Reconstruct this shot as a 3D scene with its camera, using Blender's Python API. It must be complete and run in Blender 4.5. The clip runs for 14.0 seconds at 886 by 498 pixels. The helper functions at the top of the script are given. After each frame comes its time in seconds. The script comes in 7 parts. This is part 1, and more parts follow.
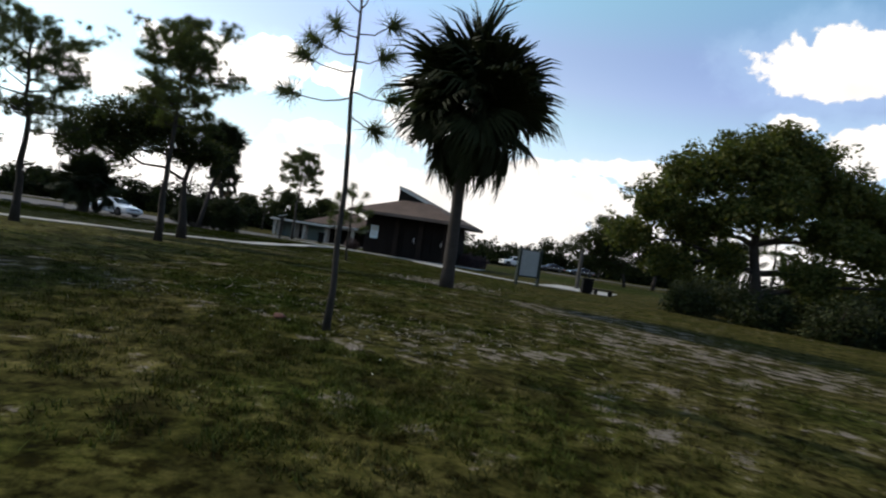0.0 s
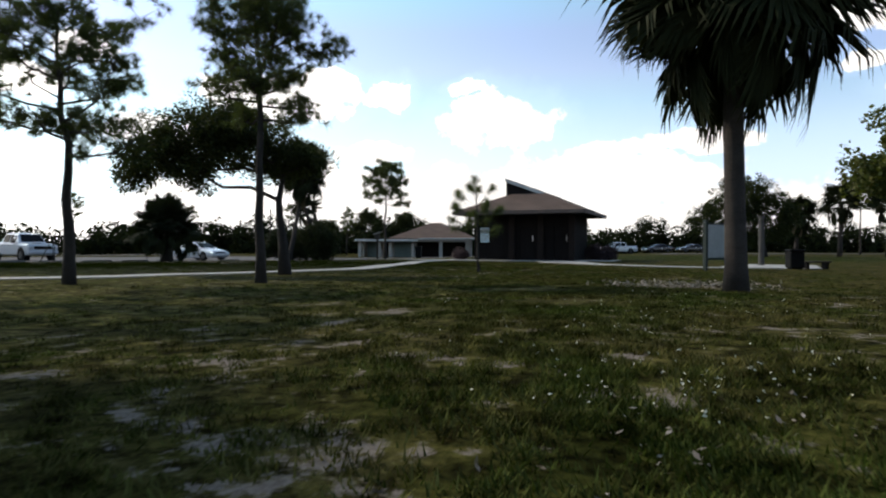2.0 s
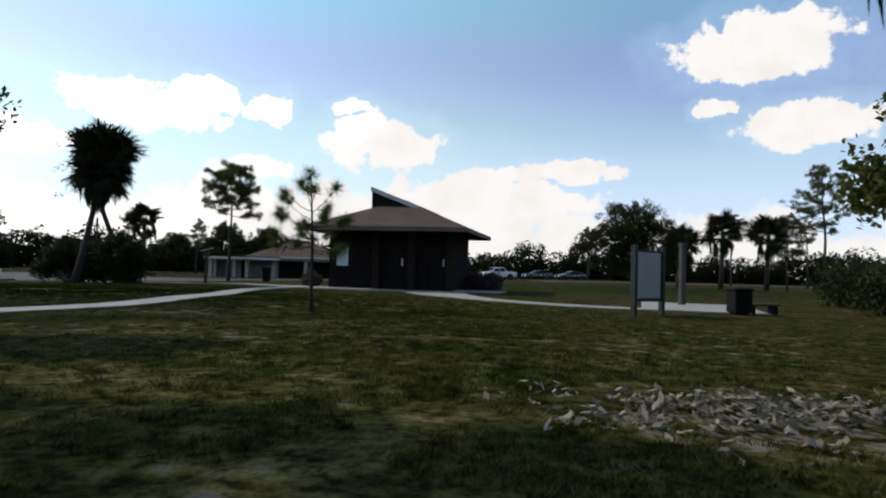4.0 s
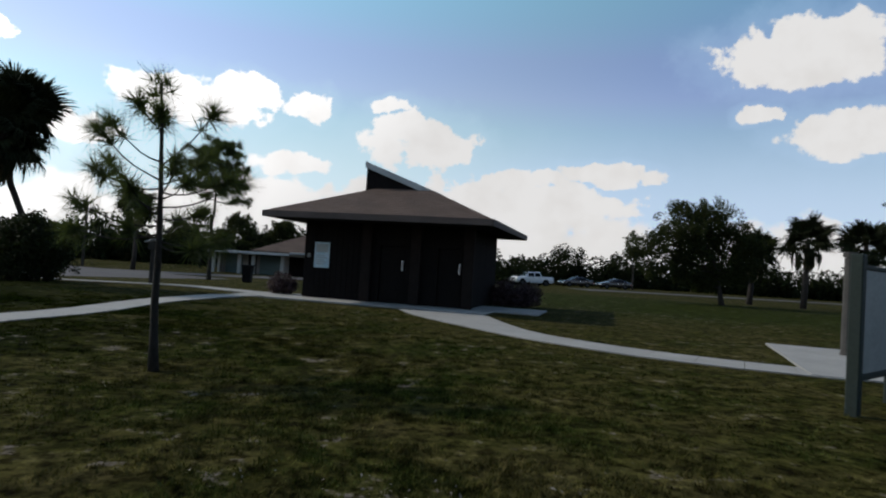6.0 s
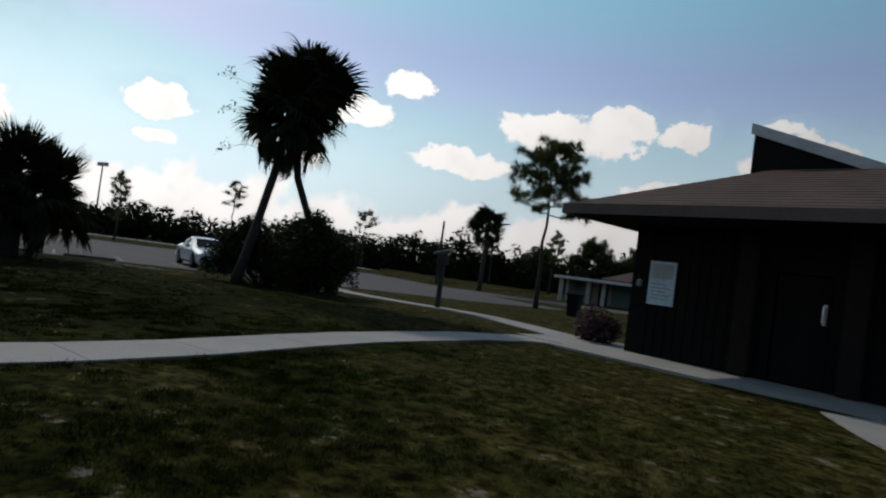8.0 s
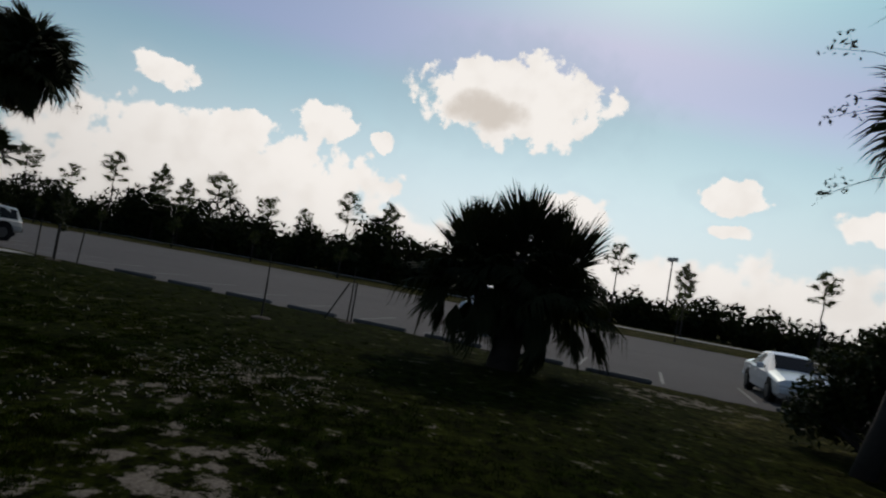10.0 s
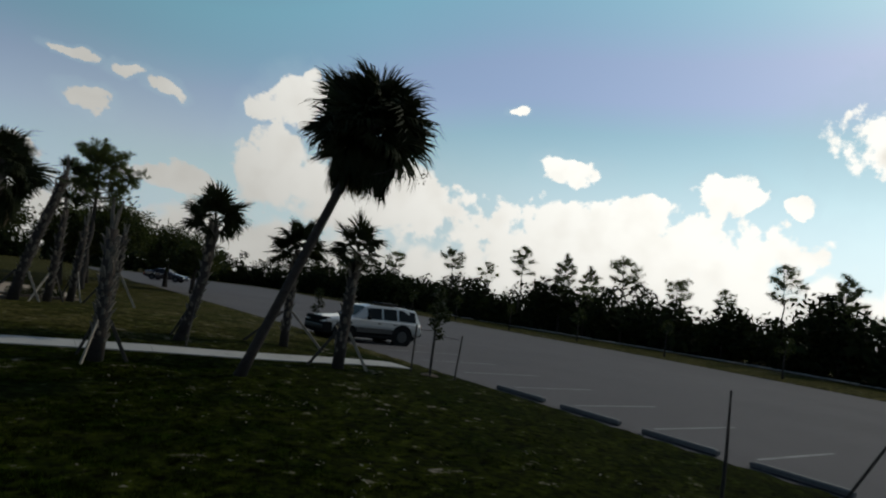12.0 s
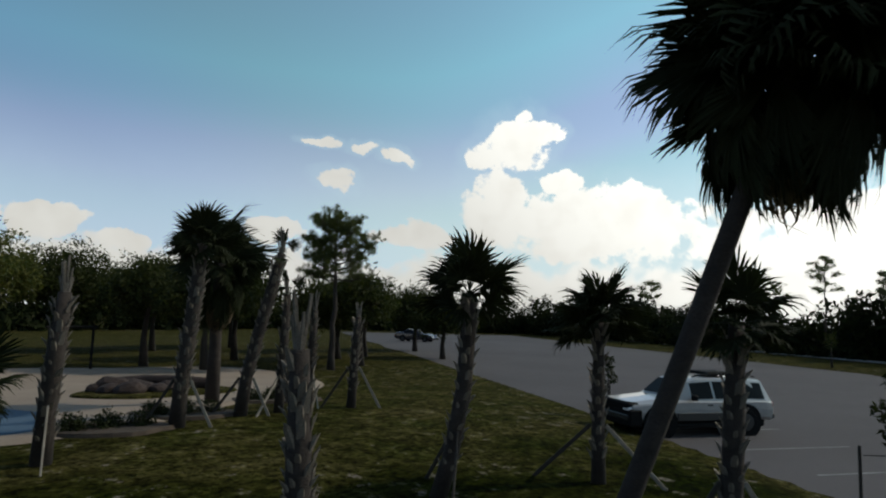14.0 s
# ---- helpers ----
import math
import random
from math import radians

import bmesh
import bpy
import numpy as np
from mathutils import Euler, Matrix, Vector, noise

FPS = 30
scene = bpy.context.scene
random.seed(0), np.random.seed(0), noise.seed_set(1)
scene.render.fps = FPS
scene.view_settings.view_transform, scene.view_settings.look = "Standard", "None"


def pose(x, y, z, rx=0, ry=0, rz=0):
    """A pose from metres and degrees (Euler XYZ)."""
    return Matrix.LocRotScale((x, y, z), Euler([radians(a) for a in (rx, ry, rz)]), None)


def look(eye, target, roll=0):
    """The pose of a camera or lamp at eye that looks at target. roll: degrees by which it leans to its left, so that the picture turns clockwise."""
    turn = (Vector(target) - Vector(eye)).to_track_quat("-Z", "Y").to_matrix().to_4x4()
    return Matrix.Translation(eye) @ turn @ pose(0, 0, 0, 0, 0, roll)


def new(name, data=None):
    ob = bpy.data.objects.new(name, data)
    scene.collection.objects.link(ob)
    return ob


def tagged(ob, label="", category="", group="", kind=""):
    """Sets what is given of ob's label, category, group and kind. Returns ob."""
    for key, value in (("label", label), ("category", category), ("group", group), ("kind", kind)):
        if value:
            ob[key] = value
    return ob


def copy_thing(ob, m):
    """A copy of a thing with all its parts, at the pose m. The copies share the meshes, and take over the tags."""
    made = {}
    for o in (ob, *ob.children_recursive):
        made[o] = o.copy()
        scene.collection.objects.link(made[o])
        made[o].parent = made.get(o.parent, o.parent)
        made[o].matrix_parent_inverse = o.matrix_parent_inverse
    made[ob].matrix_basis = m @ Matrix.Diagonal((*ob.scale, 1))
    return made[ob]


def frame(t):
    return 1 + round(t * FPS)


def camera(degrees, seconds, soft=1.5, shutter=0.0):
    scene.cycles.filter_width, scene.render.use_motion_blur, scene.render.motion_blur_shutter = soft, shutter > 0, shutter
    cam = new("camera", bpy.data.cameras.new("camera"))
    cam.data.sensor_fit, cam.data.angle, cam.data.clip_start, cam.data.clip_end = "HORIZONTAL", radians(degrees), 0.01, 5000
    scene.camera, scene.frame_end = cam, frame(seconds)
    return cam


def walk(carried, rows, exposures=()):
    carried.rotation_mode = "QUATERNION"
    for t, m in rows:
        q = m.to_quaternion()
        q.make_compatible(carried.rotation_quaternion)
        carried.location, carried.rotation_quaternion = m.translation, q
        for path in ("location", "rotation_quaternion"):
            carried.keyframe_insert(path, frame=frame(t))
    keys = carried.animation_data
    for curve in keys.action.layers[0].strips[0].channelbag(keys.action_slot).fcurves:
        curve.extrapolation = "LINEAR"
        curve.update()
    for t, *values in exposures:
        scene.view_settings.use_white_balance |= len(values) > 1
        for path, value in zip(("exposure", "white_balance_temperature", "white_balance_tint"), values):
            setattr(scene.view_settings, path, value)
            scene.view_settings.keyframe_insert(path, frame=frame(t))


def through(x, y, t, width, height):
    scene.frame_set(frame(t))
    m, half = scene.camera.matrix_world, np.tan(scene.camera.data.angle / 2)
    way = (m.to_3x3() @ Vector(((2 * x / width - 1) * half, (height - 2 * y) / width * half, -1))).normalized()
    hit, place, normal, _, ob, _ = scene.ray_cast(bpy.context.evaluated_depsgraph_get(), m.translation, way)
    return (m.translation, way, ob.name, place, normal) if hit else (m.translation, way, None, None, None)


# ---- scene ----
cam = camera(70.1, 14.0, 2.1, 0.12)
EXPOSURES = [(0.0, -0.05, 6750, 11), (0.5, -0.22, 6750, 11), (1.0, -0.1, 6750, 11), (1.5, 0.14, 6750, 11), (2.0, 0.06, 6750, 11), (2.5, -0.18, 6700, 10), (3.0, -0.18, 6700, 10), (5.5, -0.52, 6450, 10), (7.0, -0.75, 6450, 10), (9.3, -1.42, 6800, 11), (10.5, -1.32, 6800, 11), (11.5, -1.2, 6750, 8), (12.5, -1.03, 6700, 5), (14.0, -0.72, 6700, 5)]
PATH = [
    (0.0, (0.000, 0.000, 1.177), (0.001, 10.000, 1.173), 8.77),
    (0.5, (-0.351, 1.829, 1.216), (-2.509, 11.591, 1.020), 7.96),
    (1.0, (-1.367, 3.503, 1.090), (-4.206, 13.087, 0.806), 5.80),
    (1.5, (-2.531, 4.867, 0.910), (-4.912, 14.577, 0.696), 2.31),
    (2.0, (-3.306, 6.417, 0.852), (-4.459, 16.350, 0.827), 0.11),
    (2.5, (-3.372, 8.401, 0.872), (-3.664, 18.396, 0.997), -0.23),
    (3.0, (-3.101, 10.540, 0.945), (-2.790, 20.532, 1.198), -0.03),
    (5.5, (-1.785, 21.483, 1.362), (-0.932, 31.440, 1.718), 2.04),
    (6.0, (-1.295, 23.932, 1.437), (-1.087, 33.925, 1.746), 3.57),
    (6.5, (-0.917, 26.443, 1.431), (-1.730, 36.406, 1.724), 5.25),
    (7.0, (-0.882, 28.861, 1.404), (-2.902, 38.650, 1.705), 6.50),
    (7.2, (-0.897, 29.822, 1.402), (-3.566, 39.456, 1.673), 6.76),
    (9.3, (-7.403, 38.324, 1.681), (-16.206, 43.051, 2.089), 8.96),
    (9.5, (-8.236, 38.789, 1.742), (-17.463, 42.622, 2.151), 9.15),
    (10.0, (-10.260, 39.538, 1.879), (-20.127, 41.111, 2.294), 9.54),
    (10.5, (-12.286, 39.680, 1.958), (-22.273, 39.453, 2.419), 9.28),
    (11.0, (-14.399, 39.338, 2.055), (-24.205, 37.453, 2.594), 8.98),
    (11.5, (-16.314, 38.794, 2.185), (-25.743, 35.527, 2.835), 8.37),
    (12.0, (-18.083, 38.069, 2.389), (-26.950, 33.512, 3.171), 7.61),
    (12.5, (-19.668, 37.002, 2.585), (-27.683, 31.089, 3.480), 6.16),
    (13.0, (-20.783, 35.470, 2.842), (-28.140, 28.767, 3.809), 4.37),
    (13.5, (-21.943, 33.855, 3.083), (-28.874, 26.719, 4.100), 2.86),
    (14.0, (-23.105, 32.195, 3.337), (-29.737, 24.782, 4.372), 1.70),
]
walk(cam, [(t, look(eye, target, roll)) for t, eye, target, roll in PATH], EXPOSURES)

# ---- world, sun ----
SUN_FROM = Vector((-0.62, 0.26, 0.53)).normalized()   # towards the sun: west-north-west
GLOW_FROM = Vector((-0.62, 0.20, 0.75)).normalized()  # the bright part of the hazy sky, a little higher

world = bpy.data.worlds.new("world")
scene.world = world
world.use_nodes = True
wt = world.node_tree
wt.nodes.clear()


def wmath(op, a, b=None, c=None, clamp=False):
    n = wt.nodes.new("ShaderNodeMath")
    n.operation = op
    n.use_clamp = clamp
    for i, v in enumerate((a, b, c)):
        if v is None:
            continue
        if isinstance(v, (int, float)):
            n.inputs[i].default_value = v
        else:
            wt.links.new(v, n.inputs[i])
    return n.outputs[0]


def build_sky():
    out = wt.nodes.new("ShaderNodeOutputWorld")
    bg = wt.nodes.new("ShaderNodeBackground")
    sky = wt.nodes.new("ShaderNodeTexSky")
    sky.sky_type = "NISHITA"
    sky.sun_disc = False
    sky.sun_elevation = math.asin(SUN_FROM.z)
    sky.sun_rotation = math.atan2(SUN_FROM.x, SUN_FROM.y)
    sky.air_density, sky.dust_density, sky.ozone_density = 1.0, 0.4, 2.0
    tc = wt.nodes.new("ShaderNodeTexCoord")
    sep = wt.nodes.new("ShaderNodeSeparateXYZ")
    wt.links.new(tc.outputs["Generated"], sep.inputs[0])
    # slow warp of the direction, so that the cloud edges billow
    n1 = wt.nodes.new("ShaderNodeTexNoise")
    n1.inputs["Scale"].default_value = 13.0
    n1.inputs["Detail"].default_value = 7.0
    n1.inputs["Roughness"].default_value = 0.55
    wt.links.new(tc.outputs["Generated"], n1.inputs["Vector"])
    sepn = wt.nodes.new("ShaderNodeSeparateColor")
    wt.links.new(n1.outputs["Color"], sepn.inputs[0])
    n2 = wt.nodes.new("ShaderNodeTexNoise")
    n2.inputs["Scale"].default_value = 34.0
    n2.inputs["Detail"].default_value = 8.0
    n2.inputs["Roughness"].default_value = 0.58
    wt.links.new(tc.outputs["Generated"], n2.inputs["Vector"])
    az = wmath("ARCTAN2", wmath("MULTIPLY", sep.outputs[0], -1.0), sep.outputs[1])
    el = wmath("ARCSINE", sep.outputs[2])
    azw = wmath("ADD", az, wmath("MULTIPLY_ADD", sepn.outputs[0], 0.07, -0.035))
    elw = wmath("ADD", el, wmath("MULTIPLY_ADD", sepn.outputs[1], 0.05, -0.025))
    dens = None
    for a, e, ra, re in CLOUDS:
        da = wmath("MULTIPLY", wmath("SUBTRACT", azw, radians(a)), 1 / radians(ra))
        de = wmath("MULTIPLY", wmath("SUBTRACT", elw, radians(e)), 1 / radians(re))
        f = wmath("SUBTRACT", 1.0, wmath("ADD", wmath("MULTIPLY", da, da), wmath("MULTIPLY", de, de)))
        dens = f if dens is None else wmath("MAXIMUM", dens, f)
    # the bank of bright cloud along the horizon
    bank = wmath("MULTIPLY_ADD", elw, -1 / radians(4.5), 1.15)
    bank = wmath("ADD", bank, wmath("MULTIPLY_ADD", sepn.outputs[2], 1.6, -0.8))
    dens = wmath("ADD", dens, wmath("MULTIPLY_ADD", n2.outputs["Fac"], 2.3, -1.17))
    dens = wmath("ADD", dens, wmath("MULTIPLY_ADD", n1.outputs["Fac"], 2.0, -1.0))
    dens = wmath("MAXIMUM", dens, wmath("ADD", bank, wmath("MULTIPLY_ADD", n2.outputs["Fac"], 0.9, -0.4)))
    mask = wt.nodes.new("ShaderNodeMapRange")
    mask.interpolation_type = "SMOOTHSTEP"
    mask.inputs["From Min"].default_value = 0.02
    mask.inputs["From Max"].default_value = 0.34
    wt.links.new(dens, mask.inputs["Value"])
    # thick middles go greyer
    core = None
    for a, e, ra, re in SHADES:
        da = wmath("MULTIPLY", wmath("SUBTRACT", azw, radians(a)), 1 / radians(ra))
        de = wmath("MULTIPLY", wmath("SUBTRACT", elw, radians(e)), 1 / radians(re))
        f = wmath("SUBTRACT", 1.0, wmath("ADD", wmath("MULTIPLY", da, da), wmath("MULTIPLY", de, de)))
        core = f if core is None else wmath("MAXIMUM", core, f)
    core = wmath("ADD", core, wmath("MULTIPLY_ADD", n2.outputs["Fac"], 1.0, -0.5))
    thick = wt.nodes.new("ShaderNodeMapRange")
    thick.interpolation_type = "SMOOTHSTEP"
    thick.inputs["From Min"].default_value = -0.1
    thick.inputs["From Max"].default_value = 0.9
    wt.links.new(core, thick.inputs["Value"])
    cloud = wt.nodes.new("ShaderNodeMix")
    cloud.data_type = "RGBA"
    cloud.inputs[6].default_value = (0.75, 0.74, 0.73, 1)
    cloud.inputs[7].default_value = (0.50, 0.465, 0.43, 1)
    # soft grey folds inside every cloud
    n3 = wt.nodes.new("ShaderNodeTexNoise")
    n3.inputs["Scale"].default_value = 20.0
    n3.inputs["Detail"].default_value = 6.0
    wt.links.new(tc.outputs["Generated"], n3.inputs["Vector"])
    folds = wt.nodes.new("ShaderNodeMapRange")
    folds.inputs["From Min"].default_value = 0.46
    folds.inputs["From Max"].default_value = 0.70
    folds.inputs["To Max"].default_value = 0.22
    wt.links.new(n3.outputs["Fac"], folds.inputs["Value"])
    wt.links.new(wmath("MAXIMUM", wmath("MULTIPLY", thick.outputs[0], 0.85), folds.outputs[0]), cloud.inputs[0])
    # clouds nearer to the sun shine more
    dot = wt.nodes.new("ShaderNodeVectorMath")
    dot.operation = "DOT_PRODUCT"
    wt.links.new(tc.outputs["Generated"], dot.inputs[0])
    dot.inputs[1].default_value = GLOW_FROM
    glow = wt.nodes.new("ShaderNodeMapRange")
    glow.inputs["From Min"].default_value = 0.36
    glow.inputs["From Max"].default_value = 0.70
    glow.inputs["To Min"].default_value = 1.55
    glow.inputs["To Max"].default_value = 3.05
    wt.links.new(dot.outputs["Value"], glow.inputs["Value"])
    lit = wt.nodes.new("ShaderNodeVectorMath")
    lit.operation = "SCALE"
    wt.links.new(cloud.outputs[2], lit.inputs[0])
    wt.links.new(glow.outputs[0], lit.inputs["Scale"])
    blue = wt.nodes.new("ShaderNodeMix")
    blue.data_type, blue.blend_type = "RGBA", "MULTIPLY"
    blue.inputs[0].default_value = 1.0
    blue.inputs[7].default_value = (SKY_K * 1.60, SKY_K * 1.55, SKY_K * 1.46, 1)
    wt.links.new(sky.outputs[0], blue.inputs[6])
    # thin veil that pales the blue towards the horizon
    veil = wt.nodes.new("ShaderNodeMapRange")
    veil.interpolation_type = "SMOOTHSTEP"
    veil.inputs["From Min"].default_value = radians(19)
    veil.inputs["From Max"].default_value = radians(2)
    wt.links.new(el, veil.inputs["Value"])
    haze = wt.nodes.new("ShaderNodeMix")
    haze.data_type = "RGBA"
    haze.inputs[7].default_value = (0.78, 0.93, 1.03, 1)
    wt.links.new(wmath("MULTIPLY_ADD", veil.outputs[0], 0.82, 0.03), haze.inputs[0])
    # milky lavender in the middle heights, greener blue above
    grade = wt.nodes.new("ShaderNodeValToRGB")
    stops = [(0.0, (1.0, 1.0, 1.0)), (0.10, (0.98, 1.13, 1.02)), (0.14, (1.02, 1.20, 1.09)), (0.172, (1.30, 1.19, 1.26)), (0.208, (1.36, 1.25, 1.30)), (0.24, (1.24, 1.44, 1.33)), (0.28, (1.2, 1.66, 1.42)), (0.5, (1.1, 1.1, 1.1))]
    while len(grade.color_ramp.elements) < len(stops):
        grade.color_ramp.elements.new(0.5)
    for e_, (p_, c_) in zip(grade.color_ramp.elements, stops):
        e_.position, e_.color = p_, (*c_, 1)
    # the band stands higher below the sun and lower in the south-west
    band = el
    for a0, a1, up in ((40, 75, -3.5), (108, 145, 8.0)):
        mr = wt.nodes.new("ShaderNodeMapRange")
        mr.interpolation_type = "SMOOTHSTEP"
        mr.inputs["From Min"].default_value = radians(a0)
        mr.inputs["From Max"].default_value = radians(a1)
        mr.inputs["To Max"].default_value = radians(up)
        wt.links.new(az, mr.inputs["Value"])
        band = wmath("ADD", band, mr.outputs[0])
    wt.links.new(wmath("MULTIPLY", band, 1 / radians(90)), grade.inputs[0])
    milky = wt.nodes.new("ShaderNodeMix")
    milky.data_type, milky.blend_type = "RGBA", "MULTIPLY"
    milky.inputs[0].default_value = 1.0
    wt.links.new(blue.outputs[2], milky.inputs[6])
    wt.links.new(grade.outputs[0], milky.inputs[7])
    # pale cyan air round the clouds
    halo = wt.nodes.new("ShaderNodeMapRange")
    halo.interpolation_type = "SMOOTHSTEP"
    halo.inputs["From Min"].default_value = -1.8
    halo.inputs["From Max"].default_value = 0.1
    halo.inputs["To Max"].default_value = 0.30
    wt.links.new(dens, halo.inputs["Value"])
    air = wt.nodes.new("ShaderNodeMix")
    air.data_type = "RGBA"
    air.inputs[7].default_value = (0.50, 0.72, 0.88, 1)
    wt.links.new(halo.outputs[0], air.inputs[0])
    wt.links.new(milky.outputs[2], air.inputs[6])
    wt.links.new(air.outputs[2], haze.inputs[6])
    mix = wt.nodes.new("ShaderNodeMix")
    mix.data_type = "RGBA"
    wt.links.new(mask.outputs[0], mix.inputs[0])
    # the clear sky brightens towards the sun as well
    near = wt.nodes.new("ShaderNodeMapRange")
    near.inputs["From Min"].default_value = 0.1
    near.inputs["From Max"].default_value = 0.66
    near.inputs["To Min"].default_value = 1.13
    near.inputs["To Max"].default_value = 1.56
    wt.links.new(dot.outputs["Value"], near.inputs["Value"])
    clear = wt.nodes.new("ShaderNodeVectorMath")
    clear.operation = "SCALE"
    wt.links.new(haze.outputs[2], clear.inputs[0])
    below = wt.nodes.new("ShaderNodeMapRange")
    below.inputs["From Min"].default_value = 0.55
    below.inputs["From Max"].default_value = 0.80
    below.inputs["To Max"].default_value = 1.0
    wt.links.new(dot.outputs["Value"], below.inputs["Value"])
    wt.links.new(wmath("ADD", near.outputs[0], wmath("MULTIPLY", below.outputs[0], veil.outputs[0])), clear.inputs["Scale"])
    # and turns a deeper blue away from it
    away = wt.nodes.new("ShaderNodeMapRange")
    away.interpolation_type = "SMOOTHSTEP"
    away.inputs["From Min"].default_value = 0.38
    away.inputs["From Max"].default_value = 0.10
    wt.links.new(dot.outputs["Value"], away.inputs["Value"])
    deep = wt.nodes.new("ShaderNodeMix")
    deep.data_type, deep.blend_type = "RGBA", "MULTIPLY"
    deep.inputs[7].default_value = (0.97, 1.0, 1.15, 1)
    wt.links.new(away.outputs[0], deep.inputs[0])
    wt.links.new(clear.outputs[0], deep.inputs[6])
    wt.links.new(deep.outputs[2], mix.inputs[6])
    wt.links.new(lit.outputs[0], mix.inputs[7])
    wt.links.new(mix.outputs[2], bg.inputs[0])
    bg.inputs[1].default_value = 1.0
    wt.links.new(bg.outputs[0], out.inputs[0])


# clouds: bearing (degrees left of north), height, half width, half height
SKY_K = 0.075
# the shaded hearts of the thick clouds
SHADES = [(78.8, 15.2, 4.0, 1.9)]
CLOUDS = [
    (22, 12.7, 6.5, 2.2), (16.8, 14.2, 3, 1.4), (11.4, 13.8, 2.6, 1.5), (4.3, 14, 2, 0.7), (2.2, 11.3, 5.2, 2.6), (13, 8.4, 3.5, 1.3), (-15.4, 9, 4.4, 1.2), (-7.2, 8.3, 3.4, 1.0),
    (-27.5, 13.9, 1.6, 0.9), (-33.9, 12.2, 5.2, 2.1), (-31, 18.5, 7.6, 2.7), (-9.6, 6, 8.4, 2.0), (-4.7, 5.5, 11, 3.0), (41, 12.5, 4.5, 1.5), (31, 9.5, 5, 1.4), (46, 8.5, 4, 1.6), (12, 4, 14, 3.5),
    (76.6, 16.2, 9.5, 4.3), (93.5, 11.4, 2.6, 1.8), (100.3, 9.3, 3.7, 1.8), (93.6, 6.2, 8, 2.9), (56.8, 10.4, 3.4, 1.3), (70.5, 7.2, 4, 1.9), (56.8, 7.5, 2.4, 0.7), (36, 15.2, 2.7, 1.6),
    (106.7, 12.7, 3, 1.3), (112.2, 17.5, 0.9, 0.35), (87.9, 10.9, 1.5, 0.9), (102.4, 6.4, 17.8, 4.0), (139.8, 7.5, 2.3, 1.2),
    (142.6, 14.1, 1.6, 0.7), (145.6, 14.6, 1.8, 0.5), (149.8, 15.1, 1.6, 0.35), (148.2, 11.9, 2.0, 1.0), (126, 8.2, 7, 3.8), (133.4, 9.5, 3.2, 4.2), (131.5, 15.6, 3.2, 2.6), (129.2, 16.4, 1.8, 1.3), (134.6, 14.6, 2.0, 1.4), (127.6, 12.2, 2.6, 1.2), (121.5, 9.8, 3.2, 2.0), (117.5, 8.2, 3.6, 2.2), (131.2, 18.2, 1.2, 0.7), (171, 6.4, 2.8, 1.5), (165.3, 5.1, 2.2, 1.2), (141.3, 7, 4, 1.1), (154, 7, 2.4, 1.4), (178, 7, 5, 3),
]
build_sky()
sun = new("sun", bpy.data.lights.new("sun", "SUN"))
sun.data.energy = 3.4
sun.data.angle = radians(1.5)
sun.data.color = (1.0, 0.93, 0.82)
sun.matrix_world = look(SUN_FROM * 60, (0, 0, 0))

# ---- materials ----


def nodes_of(name):
    m = bpy.data.materials.new(name)
    m.use_nodes = True
    nt = m.node_tree
    return m, nt, nt.nodes["Principled BSDF"], nt.nodes["Material Output"]


def ramp(nt, fac, stops):
    r = nt.nodes.new("ShaderNodeValToRGB")
    while len(r.color_ramp.elements) < len(stops):
        r.color_ramp.elements.new(0.5)
    for el, (p, c) in zip(r.color_ramp.elements, stops):
        el.position, el.color = p, (*c, 1)
    nt.links.new(fac, r.inputs[0])
    return r.outputs[0]


def noise_tex(nt, scale, detail=4.0, rough=0.55, stretch=None):
    tc = nt.nodes.new("ShaderNodeTexCoord")
    v = tc.outputs["Object"]
    if stretch:
        mp = nt.nodes.new("ShaderNodeMapping")
        mp.inputs["Scale"].default_value = stretch
        nt.links.new(v, mp.inputs[0])
        v = mp.outputs[0]
    n = nt.nodes.new("ShaderNodeTexNoise")
    n.inputs["Scale"].default_value = scale
    n.inputs["Detail"].default_value = detail
    n.inputs["Roughness"].default_value = rough
    nt.links.new(v, n.inputs["Vector"])
    return n.outputs["Fac"]


def mixc(nt, fac, a, b, mode="MIX"):
    m = nt.nodes.new("ShaderNodeMix")
    m.data_type, m.blend_type = "RGBA", mode
    for sock, v in ((m.inputs[0], fac), (m.inputs[6], a), (m.inputs[7], b)):
        if isinstance(v, tuple):
            sock.default_value = (*v, 1)
        elif isinstance(v, (int, float)):
            sock.default_value = v
        else:
            nt.links.new(v, sock)
    return m.outputs[2]


def bump(nt, bsdf, height, strength, dist=0.02):
    b = nt.nodes.new("ShaderNodeBump")
    b.inputs["Strength"].default_value = strength
    b.inputs["Distance"].default_value = dist
    nt.links.new(height, b.inputs["Height"])
    nt.links.new(b.outputs[0], bsdf.inputs["Normal"])


